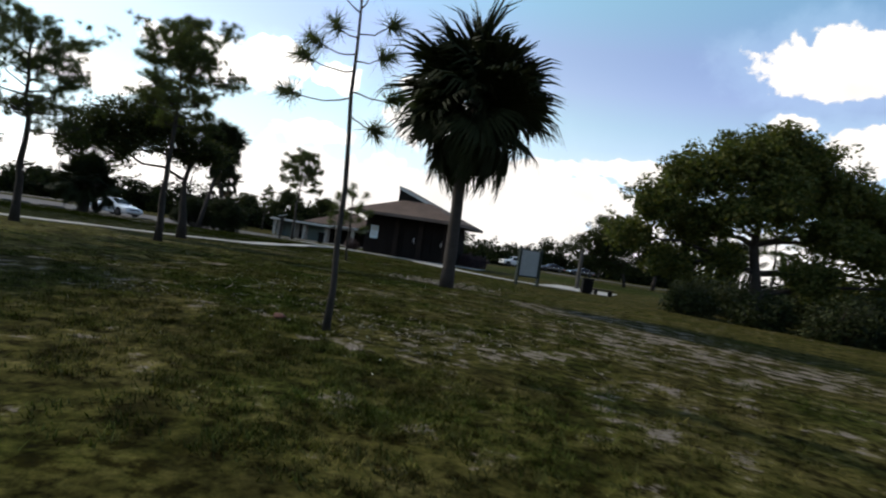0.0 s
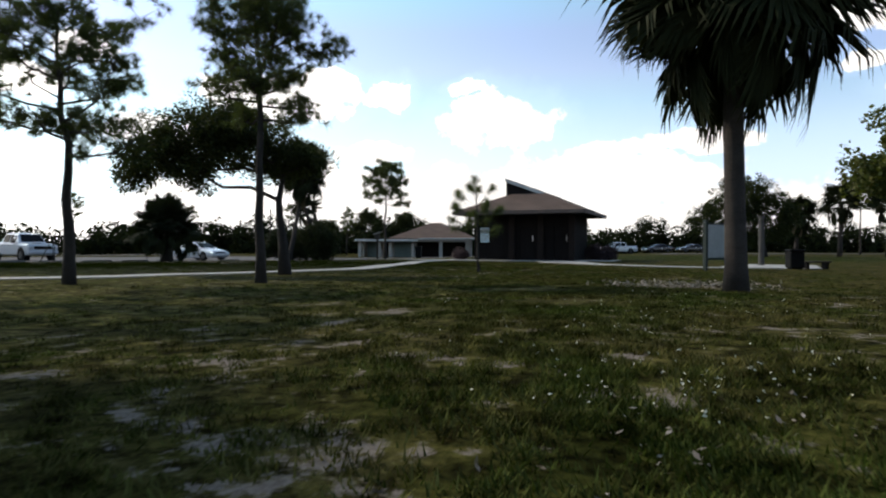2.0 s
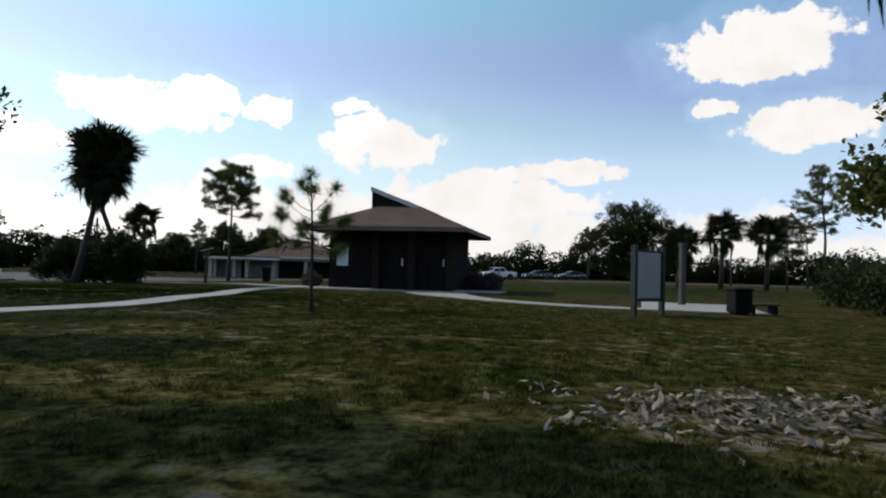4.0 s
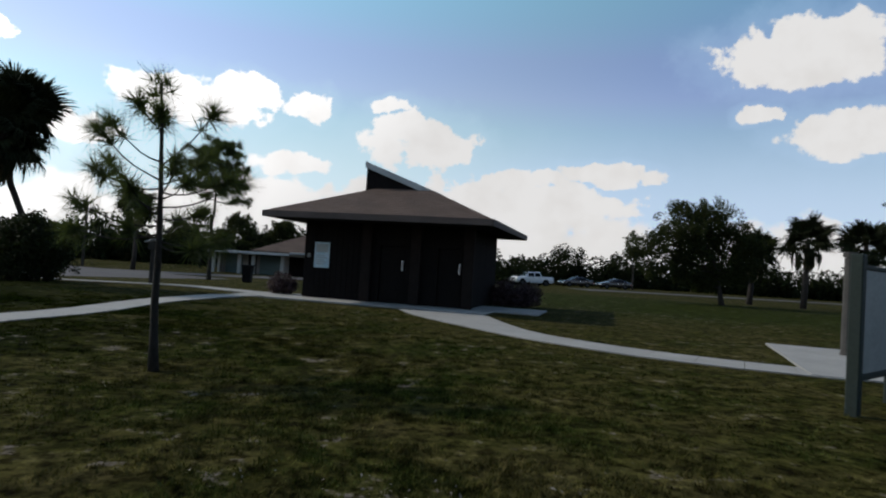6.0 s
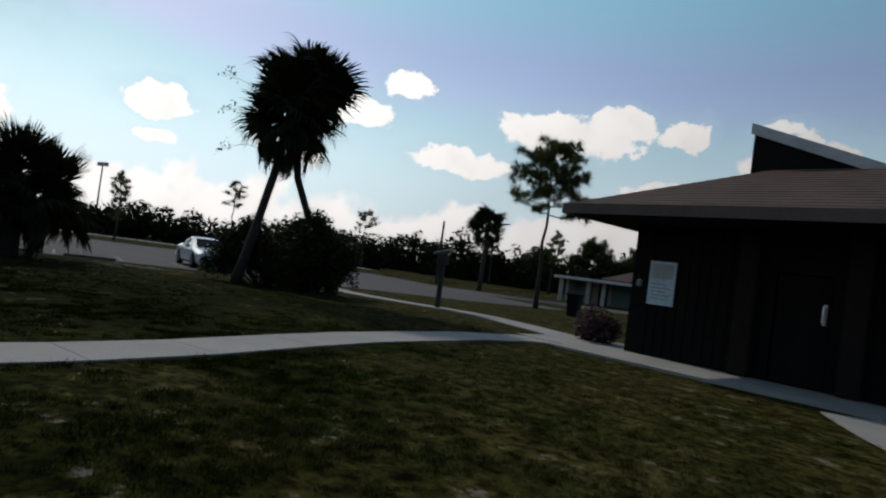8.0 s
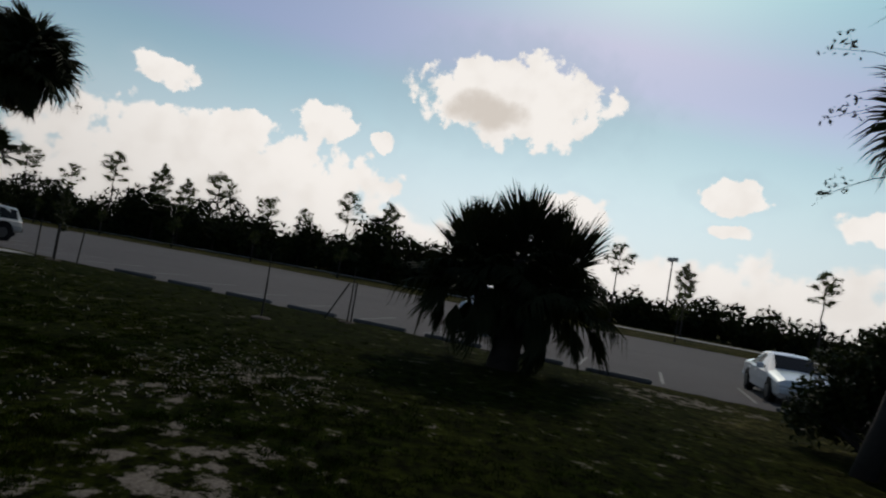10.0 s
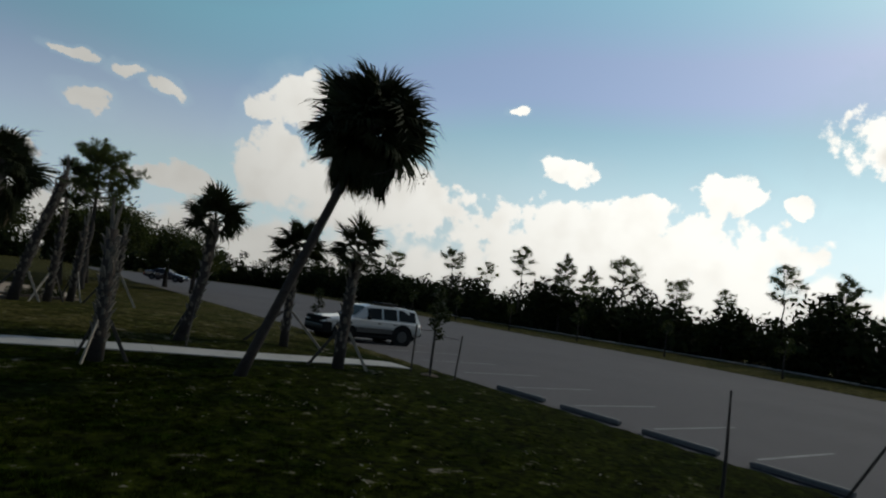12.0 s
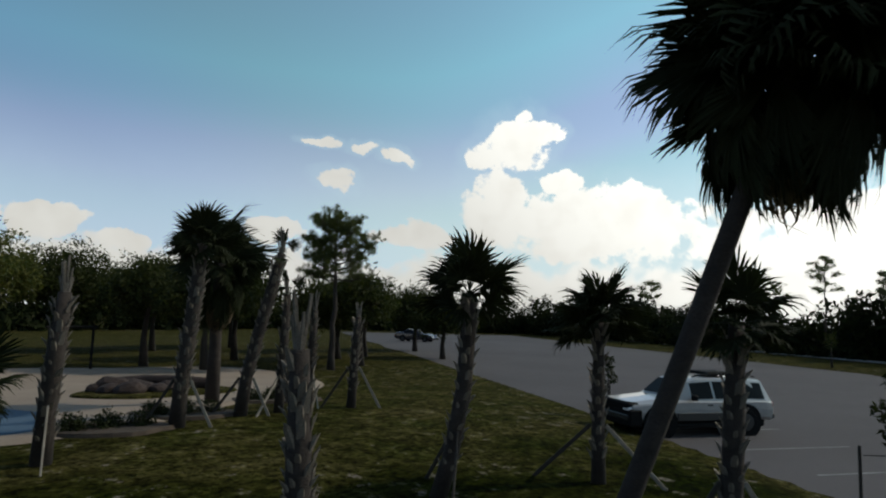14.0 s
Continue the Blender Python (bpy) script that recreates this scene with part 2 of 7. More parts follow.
def surface(name, dark, light, scale=3.0, fine=40.0, rough=0.8, metal=0.0, relief=0.3, stretch=None, spec=0.4):
    """A surface that varies between two colours at a broad and a fine scale."""
    m, nt, bs, _ = nodes_of(name)
    broad = noise_tex(nt, scale, 5, 0.6, stretch=stretch)
    small = noise_tex(nt, fine, 6, 0.6, stretch=stretch)
    c1 = ramp(nt, broad, [(0.3, dark), (0.7, light)])
    c2 = ramp(nt, small, [(0.3, tuple(0.72 * v for v in dark)), (0.7, light)])
    nt.links.new(mixc(nt, 0.45, c1, c2), bs.inputs["Base Color"])
    bs.inputs["Roughness"].default_value = rough
    bs.inputs["Metallic"].default_value = metal
    bs.inputs["Specular IOR Level"].default_value = spec
    if relief:
        bump(nt, bs, small, relief)
    return m


def leafy(name, dark, light, through=0.25, rough=0.6, spread=0.5, spec=0.3, turf=False):
    """Leaves: colour by leaf island and by object, some light comes through."""
    m, nt, bs, out = nodes_of(name)
    geo = nt.nodes.new("ShaderNodeNewGeometry")
    inf = nt.nodes.new("ShaderNodeObjectInfo")
    add = nt.nodes.new("ShaderNodeMath")
    add.operation = "MULTIPLY_ADD"
    nt.links.new(geo.outputs["Random Per Island"], add.inputs[0])
    add.inputs[1].default_value = spread
    mul = nt.nodes.new("ShaderNodeMath")
    mul.operation = "MULTIPLY"
    mul.inputs[1].default_value = 1 - spread
    nt.links.new(inf.outputs["Random"], mul.inputs[0])
    nt.links.new(mul.outputs[0], add.inputs[2])
    col = ramp(nt, add.outputs[0], [(0.0, dark), (1.0, light)])
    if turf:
        col = mixc(nt, 1.0, col, west_shade(nt), "MULTIPLY")
        col = mixc(nt, 0.9, col, ramp(nt, noise_tex(nt, 3.2, 8, 0.72), [(0.40, (0.35, 0.36, 0.3)), (0.50, (1.0, 1.0, 1.0)), (0.62, (1.7, 1.6, 1.4))]), "MULTIPLY")
        col = mixc(nt, 0.8, col, clods(nt), "MULTIPLY")
        col = mixc(nt, 0.9, col, ramp(nt, noise_tex(nt, 0.55, 6, 0.65), [(0.38, (0.62, 0.85, 0.6)), (0.62, (1.3, 1.1, 1.2))]), "MULTIPLY")
    nt.links.new(col, bs.inputs["Base Color"])
    bs.inputs["Roughness"].default_value = rough
    bs.inputs["Specular IOR Level"].default_value = spec
    tr = nt.nodes.new("ShaderNodeBsdfTranslucent")
    nt.links.new(mixc(nt, 1.0, col, (1.3, 1.5, 0.7), "MULTIPLY"), tr.inputs[0])
    mx = nt.nodes.new("ShaderNodeMixShader")
    mx.inputs[0].default_value = through
    nt.links.new(bs.outputs[0], mx.inputs[1])
    nt.links.new(tr.outputs[0], mx.inputs[2])
    nt.links.new(mx.outputs[0], out.inputs[0])
    return m


def plain(name, col, rough=0.5, metal=0.0, coat=0.0):
    m, nt, bs, _ = nodes_of(name)
    n = noise_tex(nt, 14.0, 4)
    nt.links.new(ramp(nt, n, [(0.3, tuple(0.86 * v for v in col)), (0.7, col)]), bs.inputs["Base Color"])
    bs.inputs["Roughness"].default_value = rough
    bs.inputs["Metallic"].default_value = metal
    bs.inputs["Coat Weight"].default_value = coat
    return m


def west_shade(nt):
    """Tint of the dark western turf, with the shade of its backlit blades put in."""
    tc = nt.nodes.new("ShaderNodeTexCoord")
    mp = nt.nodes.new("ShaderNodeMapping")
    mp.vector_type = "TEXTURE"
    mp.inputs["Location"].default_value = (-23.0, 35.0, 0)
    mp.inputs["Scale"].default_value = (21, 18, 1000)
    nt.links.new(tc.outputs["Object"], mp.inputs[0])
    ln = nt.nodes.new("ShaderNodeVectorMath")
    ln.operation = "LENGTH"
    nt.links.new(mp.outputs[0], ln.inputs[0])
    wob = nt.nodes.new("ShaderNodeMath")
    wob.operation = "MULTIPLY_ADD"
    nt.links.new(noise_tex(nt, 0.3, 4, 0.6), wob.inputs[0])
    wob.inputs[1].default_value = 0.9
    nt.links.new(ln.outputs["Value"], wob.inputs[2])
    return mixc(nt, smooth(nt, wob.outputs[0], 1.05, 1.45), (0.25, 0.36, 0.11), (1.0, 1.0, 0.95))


def clods(nt):
    """Hand-sized turf clumps in noise, dark soil and shade painted into their gaps."""
    return ramp(nt, noise_tex(nt, 7.5, 5, 0.6), [(0.38, (0.22, 0.20, 0.16)), (0.49, (0.9, 0.92, 0.85)), (0.58, (1.25, 1.25, 1.15)), (0.70, (1.7, 1.65, 1.55))])


def smooth(nt, v, a, b):
    mr = nt.nodes.new("ShaderNodeMapRange")
    mr.interpolation_type = "SMOOTHSTEP"
    mr.inputs["From Min"].default_value = a
    mr.inputs["From Max"].default_value = b
    nt.links.new(v, mr.inputs["Value"])
    return mr.outputs[0]


def ground_material():
    m, nt, bs, _ = nodes_of("grass_and_sand")
    big = noise_tex(nt, 0.11, 4, 0.6)
    mid = noise_tex(nt, 0.55, 6, 0.65)
    fine = noise_tex(nt, 3.2, 8, 0.72)
    lump = noise_tex(nt, 1.7, 5, 0.62)
    tiny = noise_tex(nt, 30.0, 4, 0.7)
    grass = ramp(nt, mid, [(0.36, (0.0212, 0.0306, 0.0071)), (0.47, (0.0326, 0.0340, 0.0103)), (0.58, (0.0539, 0.0485, 0.0194)), (0.66, (0.0800, 0.0697, 0.0336))])
    dry = ramp(nt, lump, [(0.38, (0.0180, 0.0153, 0.0065)), (0.50, (0.0350, 0.0331, 0.0103)), (0.58, (0.0555, 0.0501, 0.0194)), (0.66, (0.0856, 0.0748, 0.0362))])
    turf = mixc(nt, 0.5, grass, dry)
    turf = mixc(nt, 1.0, turf, ramp(nt, fine, [(0.38, (0.42, 0.41, 0.38)), (0.48, (0.88, 0.88, 0.84)), (0.56, (1.3, 1.25, 1.2)), (0.66, (1.9, 1.8, 1.75))]), "MULTIPLY")
    turf = mixc(nt, 0.9, turf, clods(nt), "MULTIPLY")
    turf = mixc(nt, 0.5, turf, ramp(nt, tiny, [(0.3, (0.35, 0.36, 0.30)), (0.7, (1.5, 1.45, 1.3))]), "MULTIPLY")
    turf = mixc(nt, 1.0, turf, west_shade(nt), "MULTIPLY")
    # mown pine lawn tinted lighter, partly as sunlit slope; beyond the building darker, greener
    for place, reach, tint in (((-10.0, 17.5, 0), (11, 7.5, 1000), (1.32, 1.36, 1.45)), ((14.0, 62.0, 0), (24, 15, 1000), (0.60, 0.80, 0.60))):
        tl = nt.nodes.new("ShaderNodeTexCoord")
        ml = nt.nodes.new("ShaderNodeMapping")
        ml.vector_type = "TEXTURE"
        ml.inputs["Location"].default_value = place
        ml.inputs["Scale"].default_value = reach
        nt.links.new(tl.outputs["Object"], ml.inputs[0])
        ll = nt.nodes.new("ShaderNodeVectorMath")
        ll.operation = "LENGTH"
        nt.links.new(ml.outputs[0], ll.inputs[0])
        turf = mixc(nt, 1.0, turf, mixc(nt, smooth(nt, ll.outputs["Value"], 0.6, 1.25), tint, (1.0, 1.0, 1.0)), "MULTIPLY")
    sand = ramp(nt, tiny, [(0.3, (0.085, 0.070, 0.056)), (0.7, (0.205, 0.176, 0.148))])
    # bare sand where three scales of noise agree
    s = nt.nodes.new("ShaderNodeMath")
    s.operation = "MULTIPLY_ADD"
    nt.links.new(fine, s.inputs[0])
    s.inputs[1].default_value = 1.45
    half = nt.nodes.new("ShaderNodeMath")
    half.operation = "MULTIPLY"
    nt.links.new(lump, half.inputs[0])
    half.inputs[1].default_value = 0.8
    nt.links.new(half.outputs[0], s.inputs[2])
    s2 = nt.nodes.new("ShaderNodeMath")
    s2.operation = "MULTIPLY_ADD"
    nt.links.new(big, s2.inputs[0])
    s2.inputs[1].default_value = 0.55
    nt.links.new(s.outputs[0], s2.inputs[2])
    # on the worn patches far more of it shows
    tc = nt.nodes.new("ShaderNodeTexCoord")
    worn = None
    for x, y, rx, ry, turn, much in [(*q, 0.19) for q in SAND] + [(*q, 0.105) for q in THIN]:
        mp = nt.nodes.new("ShaderNodeMapping")
        mp.vector_type = "TEXTURE"
        mp.inputs["Location"].default_value = (x, y, 0)
        mp.inputs["Rotation"].default_value = (0, 0, radians(turn))
        mp.inputs["Scale"].default_value = (rx, ry, 1000)
        nt.links.new(tc.outputs["Object"], mp.inputs[0])
        ln = nt.nodes.new("ShaderNodeVectorMath")
        ln.operation = "LENGTH"
        nt.links.new(mp.outputs[0], ln.inputs[0])
        mr = nt.nodes.new("ShaderNodeMapRange")
        mr.interpolation_type = "SMOOTHSTEP"
        mr.inputs["From Min"].default_value = 2.0
        mr.inputs["From Max"].default_value = 0.0
        mr.inputs["To Max"].default_value = much
        nt.links.new(ln.outputs["Value"], mr.inputs["Value"])
        if worn is None:
            worn = mr.outputs[0]
            continue
        mx = nt.nodes.new("ShaderNodeMath")
        mx.operation = "MAXIMUM"
        nt.links.new(worn, mx.inputs[0])
        nt.links.new(mr.outputs[0], mx.inputs[1])
        worn = mx.outputs[0]
    s3 = nt.nodes.new("ShaderNodeMath")
    s3.operation = "MULTIPLY_ADD"
    nt.links.new(worn, s3.inputs[0])
    s3.inputs[1].default_value = 1.0
    nt.links.new(s2.outputs[0], s3.inputs[2])
    bare = nt.nodes.new("ShaderNodeMapRange")
    bare.interpolation_type = "SMOOTHSTEP"
    bare.inputs["From Min"].default_value = 1.57
    bare.inputs["From Max"].default_value = 1.69
    nt.links.new(s3.outputs[0], bare.inputs["Value"])
    total = bare.outputs[0]
    nt.links.new(mixc(nt, total, turf, sand), bs.inputs["Base Color"])
    bs.inputs["Roughness"].default_value = 1.0
    bs.inputs["Specular IOR Level"].default_value = 0.01
    bump(nt, bs, fine, 0.6, 0.05)
    return m


# worn sandy patches: place, half lengths, turn
SAND = [(5.0, 15.0, 1.5, 3.4, 20), (6.8, 11.5, 1.8, 2.4, 30), (0.4, 19.2, 1.6, 1.0, 0), (-15.6, 38.6, 1.5, 0.8, 10), (-11.6, 36.8, 1.2, 0.6, 0),
        (-4.5, 13.4, 0.7, 0.35, 10), (-6.0, 14.7, 0.8, 0.4, 10), (-3.0, 14.7, 0.6, 0.3, 0), (-4.0, 15.4, 0.6, 0.25, 0), (-2.5, 26.2, 0.6, 0.3, 0),
        (0.8, 38.0, 0.2, 0.2, 0), (-24.6, 48.0, 1.6, 0.7, 60), (3.2, 14.8, 1.8, 2.2, 20), (4.2, 12.0, 1.6, 1.8, 20), (5.4, 9.6, 1.4, 1.2, 20), (-7.5, 30.2, 1.6, 0.8, 30),
        (-1.2, 5.9, 0.3, 0.15, 0)]
# thin grass with many small bare spots
THIN = [(-2.6, 10.4, 5.0, 3.6, 10), (0.6, 6.0, 3.4, 2.2, 0), (3.0, 9.0, 2.4, 3.0, 20), (-19.2, 38.3, 2.0, 1.3, 0), (-2.4, 25.2, 2.6, 1.6, 0), (0.8, 23.6, 2.2, 1.2, 0), (-5.6, 25.6, 2.0, 1.0, 0), (-4.2, 29.1, 2.0, 0.7, 15), (-2.4, 28.0, 1.4, 0.6, 0)]
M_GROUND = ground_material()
M_GRASS = leafy("grass_blades", (0.0245, 0.0306, 0.0075), (0.0880, 0.0830, 0.0350), 0.15, 0.95, 1.0, 0.01, True)
M_ASPHALT = surface("worn_asphalt", (0.0655, 0.0595, 0.0610), (0.0995, 0.0908, 0.0925), 0.12, 60, 0.95, relief=0.5, spec=0.2)
M_CONCRETE = surface("path_concrete", (0.2296, 0.2214, 0.2050), (0.3608, 0.3485, 0.3239), 0.9, 45, 0.9, relief=0.25)
M_POST = surface("stained_concrete", (0.040, 0.037, 0.034), (0.085, 0.079, 0.072), 2, 30, 0.9)
M_STOP = surface("wheel_stop_concrete", (0.07, 0.07, 0.067), (0.135, 0.131, 0.124), 2, 40, 0.9)
M_LINE = surface("worn_white_paint", (0.075, 0.075, 0.076), (0.21, 0.21, 0.207), 1.2, 12, 0.8)
M_BARK = surface("grey_brown_bark", (0.0144, 0.0112, 0.0088), (0.0480, 0.0384, 0.0312), 3, 24, 0.95, relief=1.0, stretch=(1, 1, 0.35))
M_PALMTRUNK = surface("palm_trunk_fibre", (0.018, 0.0135, 0.011), (0.056, 0.043, 0.035), 2.5, 26, 0.95, relief=1.0, stretch=(1, 1, 2.2))
M_BOOT = surface("cut_leaf_bases", (0.045, 0.038, 0.030), (0.24, 0.205, 0.165), 4, 30, 0.9, relief=0.6)
M_PINE = leafy("pine_needles", (0.023, 0.034, 0.014), (0.092, 0.102, 0.044), 0.36, 0.7, 0.7, 0.08)
M_OAK = leafy("oak_leaves", (0.012, 0.019, 0.006), (0.056, 0.060, 0.020), 0.26, 0.65, 0.8, 0.08)
M_OAK2 = leafy("broad_leaves", (0.022, 0.040, 0.010), (0.112, 0.108, 0.030), 0.30, 0.6, 0.85, 0.12)
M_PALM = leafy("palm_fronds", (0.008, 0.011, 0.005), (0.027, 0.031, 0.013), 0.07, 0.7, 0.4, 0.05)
M_DEADPALM = leafy("dry_fronds", (0.060, 0.042, 0.024), (0.16, 0.115, 0.070), 0.15, 0.8, 0.5)
M_SHRUB = leafy("shrub_leaves", (0.009, 0.014, 0.005), (0.036, 0.042, 0.014), 0.16, 0.6, 0.9, 0.1)
M_REDSHRUB = leafy("purple_grass", (0.034, 0.020, 0.026), (0.11, 0.068, 0.078), 0.2, 0.7, 0.9)
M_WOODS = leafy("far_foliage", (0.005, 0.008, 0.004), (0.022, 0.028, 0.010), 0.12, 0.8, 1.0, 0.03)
M_WOOD = surface("weathered_lumber", (0.16, 0.135, 0.105), (0.34, 0.30, 0.245), 2, 30, 0.9, relief=0.4, stretch=(4, 4, 0.5))
M_DARKWOOD = surface("dark_stake_wood", (0.020, 0.017, 0.014), (0.055, 0.046, 0.037), 2, 30, 0.9)
M_GREENPOST = surface("green_painted_wood", (0.010, 0.018, 0.014), (0.022, 0.034, 0.027), 2, 30, 0.7)
M_SIGNFACE = surface("notice_board_face", (0.33, 0.34, 0.32), (0.46, 0.47, 0.45), 1.5, 20, 0.6, relief=0.05)
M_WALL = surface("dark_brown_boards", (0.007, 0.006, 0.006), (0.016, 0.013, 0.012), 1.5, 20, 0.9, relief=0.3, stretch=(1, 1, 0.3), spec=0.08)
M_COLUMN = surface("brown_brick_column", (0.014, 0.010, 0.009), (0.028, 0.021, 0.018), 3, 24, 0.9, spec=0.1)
M_SHINGLE = surface("brown_shingles", (0.0527, 0.0314, 0.0229), (0.1122, 0.0723, 0.0536), 0.9, 16, 0.95, relief=0.8)
M_FASCIA = surface("brown_fascia", (0.08, 0.055, 0.044), (0.14, 0.10, 0.082), 2, 25, 0.8)
M_FLASH = surface("grey_metal_trim", (0.30, 0.30, 0.30), (0.46, 0.46, 0.45), 2, 25, 0.5, metal=0.3, relief=0.1)
M_STUCCO = surface("beige_stucco", (0.30, 0.28, 0.25), (0.42, 0.395, 0.36), 1, 40, 0.9)
M_PALETRIM = surface("pale_trim_paint", (0.42, 0.41, 0.38), (0.58, 0.57, 0.53), 1.2, 30, 0.8)
M_TEAL = surface("teal_panel", (0.09, 0.14, 0.135), (0.16, 0.22, 0.21), 1, 20, 0.7)
M_POSTER = surface("pale_blue_notice", (0.34, 0.50, 0.58), (0.62, 0.72, 0.76), 3, 12, 0.5, relief=0.0)
M_STEEL = plain("bright_steel", (0.60, 0.60, 0.60), 0.35, 0.9)
M_BLACK = surface("black_plastic", (0.006, 0.006, 0.006), (0.014, 0.014, 0.014), 2, 40, 0.7, spec=0.06)
M_TYRE = surface("tyre_rubber", (0.007, 0.007, 0.007), (0.015, 0.015, 0.015), 4, 40, 0.9, spec=0.06)
M_RIM = plain("wheel_rim", (0.030, 0.030, 0.031), 0.5, 0.3)
M_GLASS = plain("tinted_car_glass", (0.010, 0.011, 0.012), 0.12, 0.0, 0.0)
M_GLASS.node_tree.nodes["Principled BSDF"].inputs["Specular IOR Level"].default_value = 0.06
M_WHITECAR = plain("white_car_paint", (0.62, 0.63, 0.64), 0.25, 0.0, 0.8)
M_SILVER = plain("pale_silver_paint", (0.31, 0.305, 0.295), 0.32, 0.0, 0.7)
M_CLAD = plain("grey_cladding", (0.022, 0.0215, 0.021), 0.5, 0.1, 0.2)
M_DARKCAR = plain("dark_car_paint", (0.020, 0.018, 0.020), 0.25, 0.2, 0.8)
M_LAMP = plain("clear_lens", (0.70, 0.70, 0.68), 0.1, 0.0, 0.6)
M_RED = plain("red_lens", (0.28, 0.02, 0.015), 0.2, 0.0, 0.5)
M_TAN = surface("tan_play_surface", (0.21, 0.158, 0.115), (0.30, 0.235, 0.178), 0.5, 30, 0.9)
M_BLUE = surface("blue_play_surface", (0.045, 0.085, 0.13), (0.075, 0.125, 0.18), 0.6, 30, 0.85)
M_ROCK = surface("brown_boulder", (0.016, 0.009, 0.007), (0.050, 0.032, 0.025), 2, 16, 0.9, relief=1.0)
M_STRAW = surface("mulch", (0.035, 0.026, 0.018), (0.085, 0.062, 0.045), 2, 30, 1.0, relief=1.0)
M_LITTER = leafy("fallen_dry_fronds", (0.07, 0.058, 0.046), (0.30, 0.26, 0.22), 0.1, 0.9, 1.0)
M_FLOWER = plain("small_white_flowers", (0.60, 0.58, 0.44), 0.8)
M_REDBITS = surface("rusty_litter", (0.06, 0.022, 0.014), (0.13, 0.05, 0.032), 5, 30, 0.9)

# ---- small mesh tools ----


def mesh(name, verts, faces, mat, smooth=False):
    me = bpy.data.meshes.new(name)
    me.from_pydata([tuple(v) for v in verts], [], faces)
    me.materials.append(mat)
    if smooth:
        me.polygons.foreach_set("use_smooth", [True] * len(me.polygons))
    me.update()
    return me


def mesh_np(name, verts, quads, mat):
    """A mesh from arrays of places and of three or four corners a face."""
    k = quads.shape[1]
    me = bpy.data.meshes.new(name)
    me.vertices.add(len(verts))
    me.vertices.foreach_set("co", np.ascontiguousarray(verts, dtype=np.float32).ravel())
    me.loops.add(quads.size)
    me.loops.foreach_set("vertex_index", np.ascontiguousarray(quads, dtype=np.int32).ravel())
    me.polygons.add(len(quads))
    me.polygons.foreach_set("loop_start", np.arange(0, quads.size, k, dtype=np.int32))
    me.materials.append(mat)
    me.update(calc_edges=True)
    return me


def empty(name, m, label="", category="", group="", kind=""):
    ob = new(name)
    ob.matrix_world = m
    return tagged(ob, label, category, group, kind)


def child(name, me, parent, m=None, label=""):
    ob = new(name, me)
    ob.parent = parent
    if m is not None:
        ob.matrix_basis = m
    return tagged(ob, label)


def part(name, geo, mat, parent, label="", smooth=False):
    return child(name, mesh(name, geo[0], geo[1], mat, smooth), parent, None, label)


def join(*geos):
    vs, fs = [], []
    for v, f in geos:
        o = len(vs)
        vs += [tuple(p) for p in v]
        fs += [tuple(i + o for i in q) for q in f]
    return vs, fs


def moved(geo, m):
    return [tuple(m @ Vector(v)) for v in geo[0]], geo[1]


def box(x0, y0, z0, x1, y1, z1, b=0.0):
    """A box with its upright and flat edges cut off by b."""
    if b <= 0:
        v = [(x, y, z) for z in (z0, z1) for x, y in ((x0, y0), (x1, y0), (x1, y1), (x0, y1))]
        return v, [(3, 2, 1, 0), (4, 5, 6, 7), (0, 1, 5, 4), (1, 2, 6, 5), (2, 3, 7, 6), (3, 0, 4, 7)]
    ring = lambda i: [(x0 + i + b, y0 + i), (x1 - i - b, y0 + i), (x1 - i, y0 + i + b), (x1 - i, y1 - i - b),
                      (x1 - i - b, y1 - i), (x0 + i + b, y1 - i), (x0 + i, y1 - i - b), (x0 + i, y0 + i + b)]
    v, f = [], []
    for z, i in ((z0, b), (z0 + b, 0), (z1 - b, 0), (z1, b)):
        v += [(x, y, z) for x, y in ring(i)]
    for k in range(3):
        for j in range(8):
            a, c = k * 8 + j, k * 8 + (j + 1) % 8
            f.append((a, c, c + 8, a + 8))
    return v, f + [tuple(range(7, -1, -1)), tuple(range(24, 32))]


def tube(path, radii, n=8, cap=True):
    """A tube along places with a radius at each."""
    path = [Vector(p) for p in path]
    vs, fs = [], []
    side = None
    for i, p in enumerate(path):
        d = (path[min(i + 1, len(path) - 1)] - path[max(i - 1, 0)]).normalized()
        if side is None:
            side = d.orthogonal().normalized()
        side = (side - d * side.dot(d)).normalized()
        up = d.cross(side)
        for j in range(n):
            a = 2 * math.pi * j / n
            vs.append(p + (side * math.cos(a) + up * math.sin(a)) * radii[i])
    for i in range(len(path) - 1):
        for j in range(n):
            a, b = i * n + j, i * n + (j + 1) % n
            fs.append((a, b, b + n, a + n))
    if cap:
        fs.append(tuple(range(n - 1, -1, -1)))
        fs.append(tuple(range((len(path) - 1) * n, len(path) * n)))
    return vs, fs


def cyl(p, q, r, n=10, r2=None):
    return tube([p, q], [r, r if r2 is None else r2], n)


def rnd(a, b):
    return random.uniform(a, b)


# ---- the lie of the land ----
EDGE_N = -46.0        # east kerb line of the parking lot, across (0.889, -0.457)
WEST_N = -74.0


def across(x, y):
    return 0.889 * x - 0.457 * y


def along(x, y):
    return 0.457 * x + 0.889 * y


def lot_place(s, n, z=0.0):
    return Vector((0.457 * s + 0.889 * n, 0.889 * s - 0.457 * n, z))


def smooth01(t):
    t = min(1.0, max(0.0, t))
    return t * t * (3 - 2 * t)


def lot_z(x, y):
    return 0.10 - 0.0095 * min(45.0, max(-6.0, along(x, y) - 2.7))


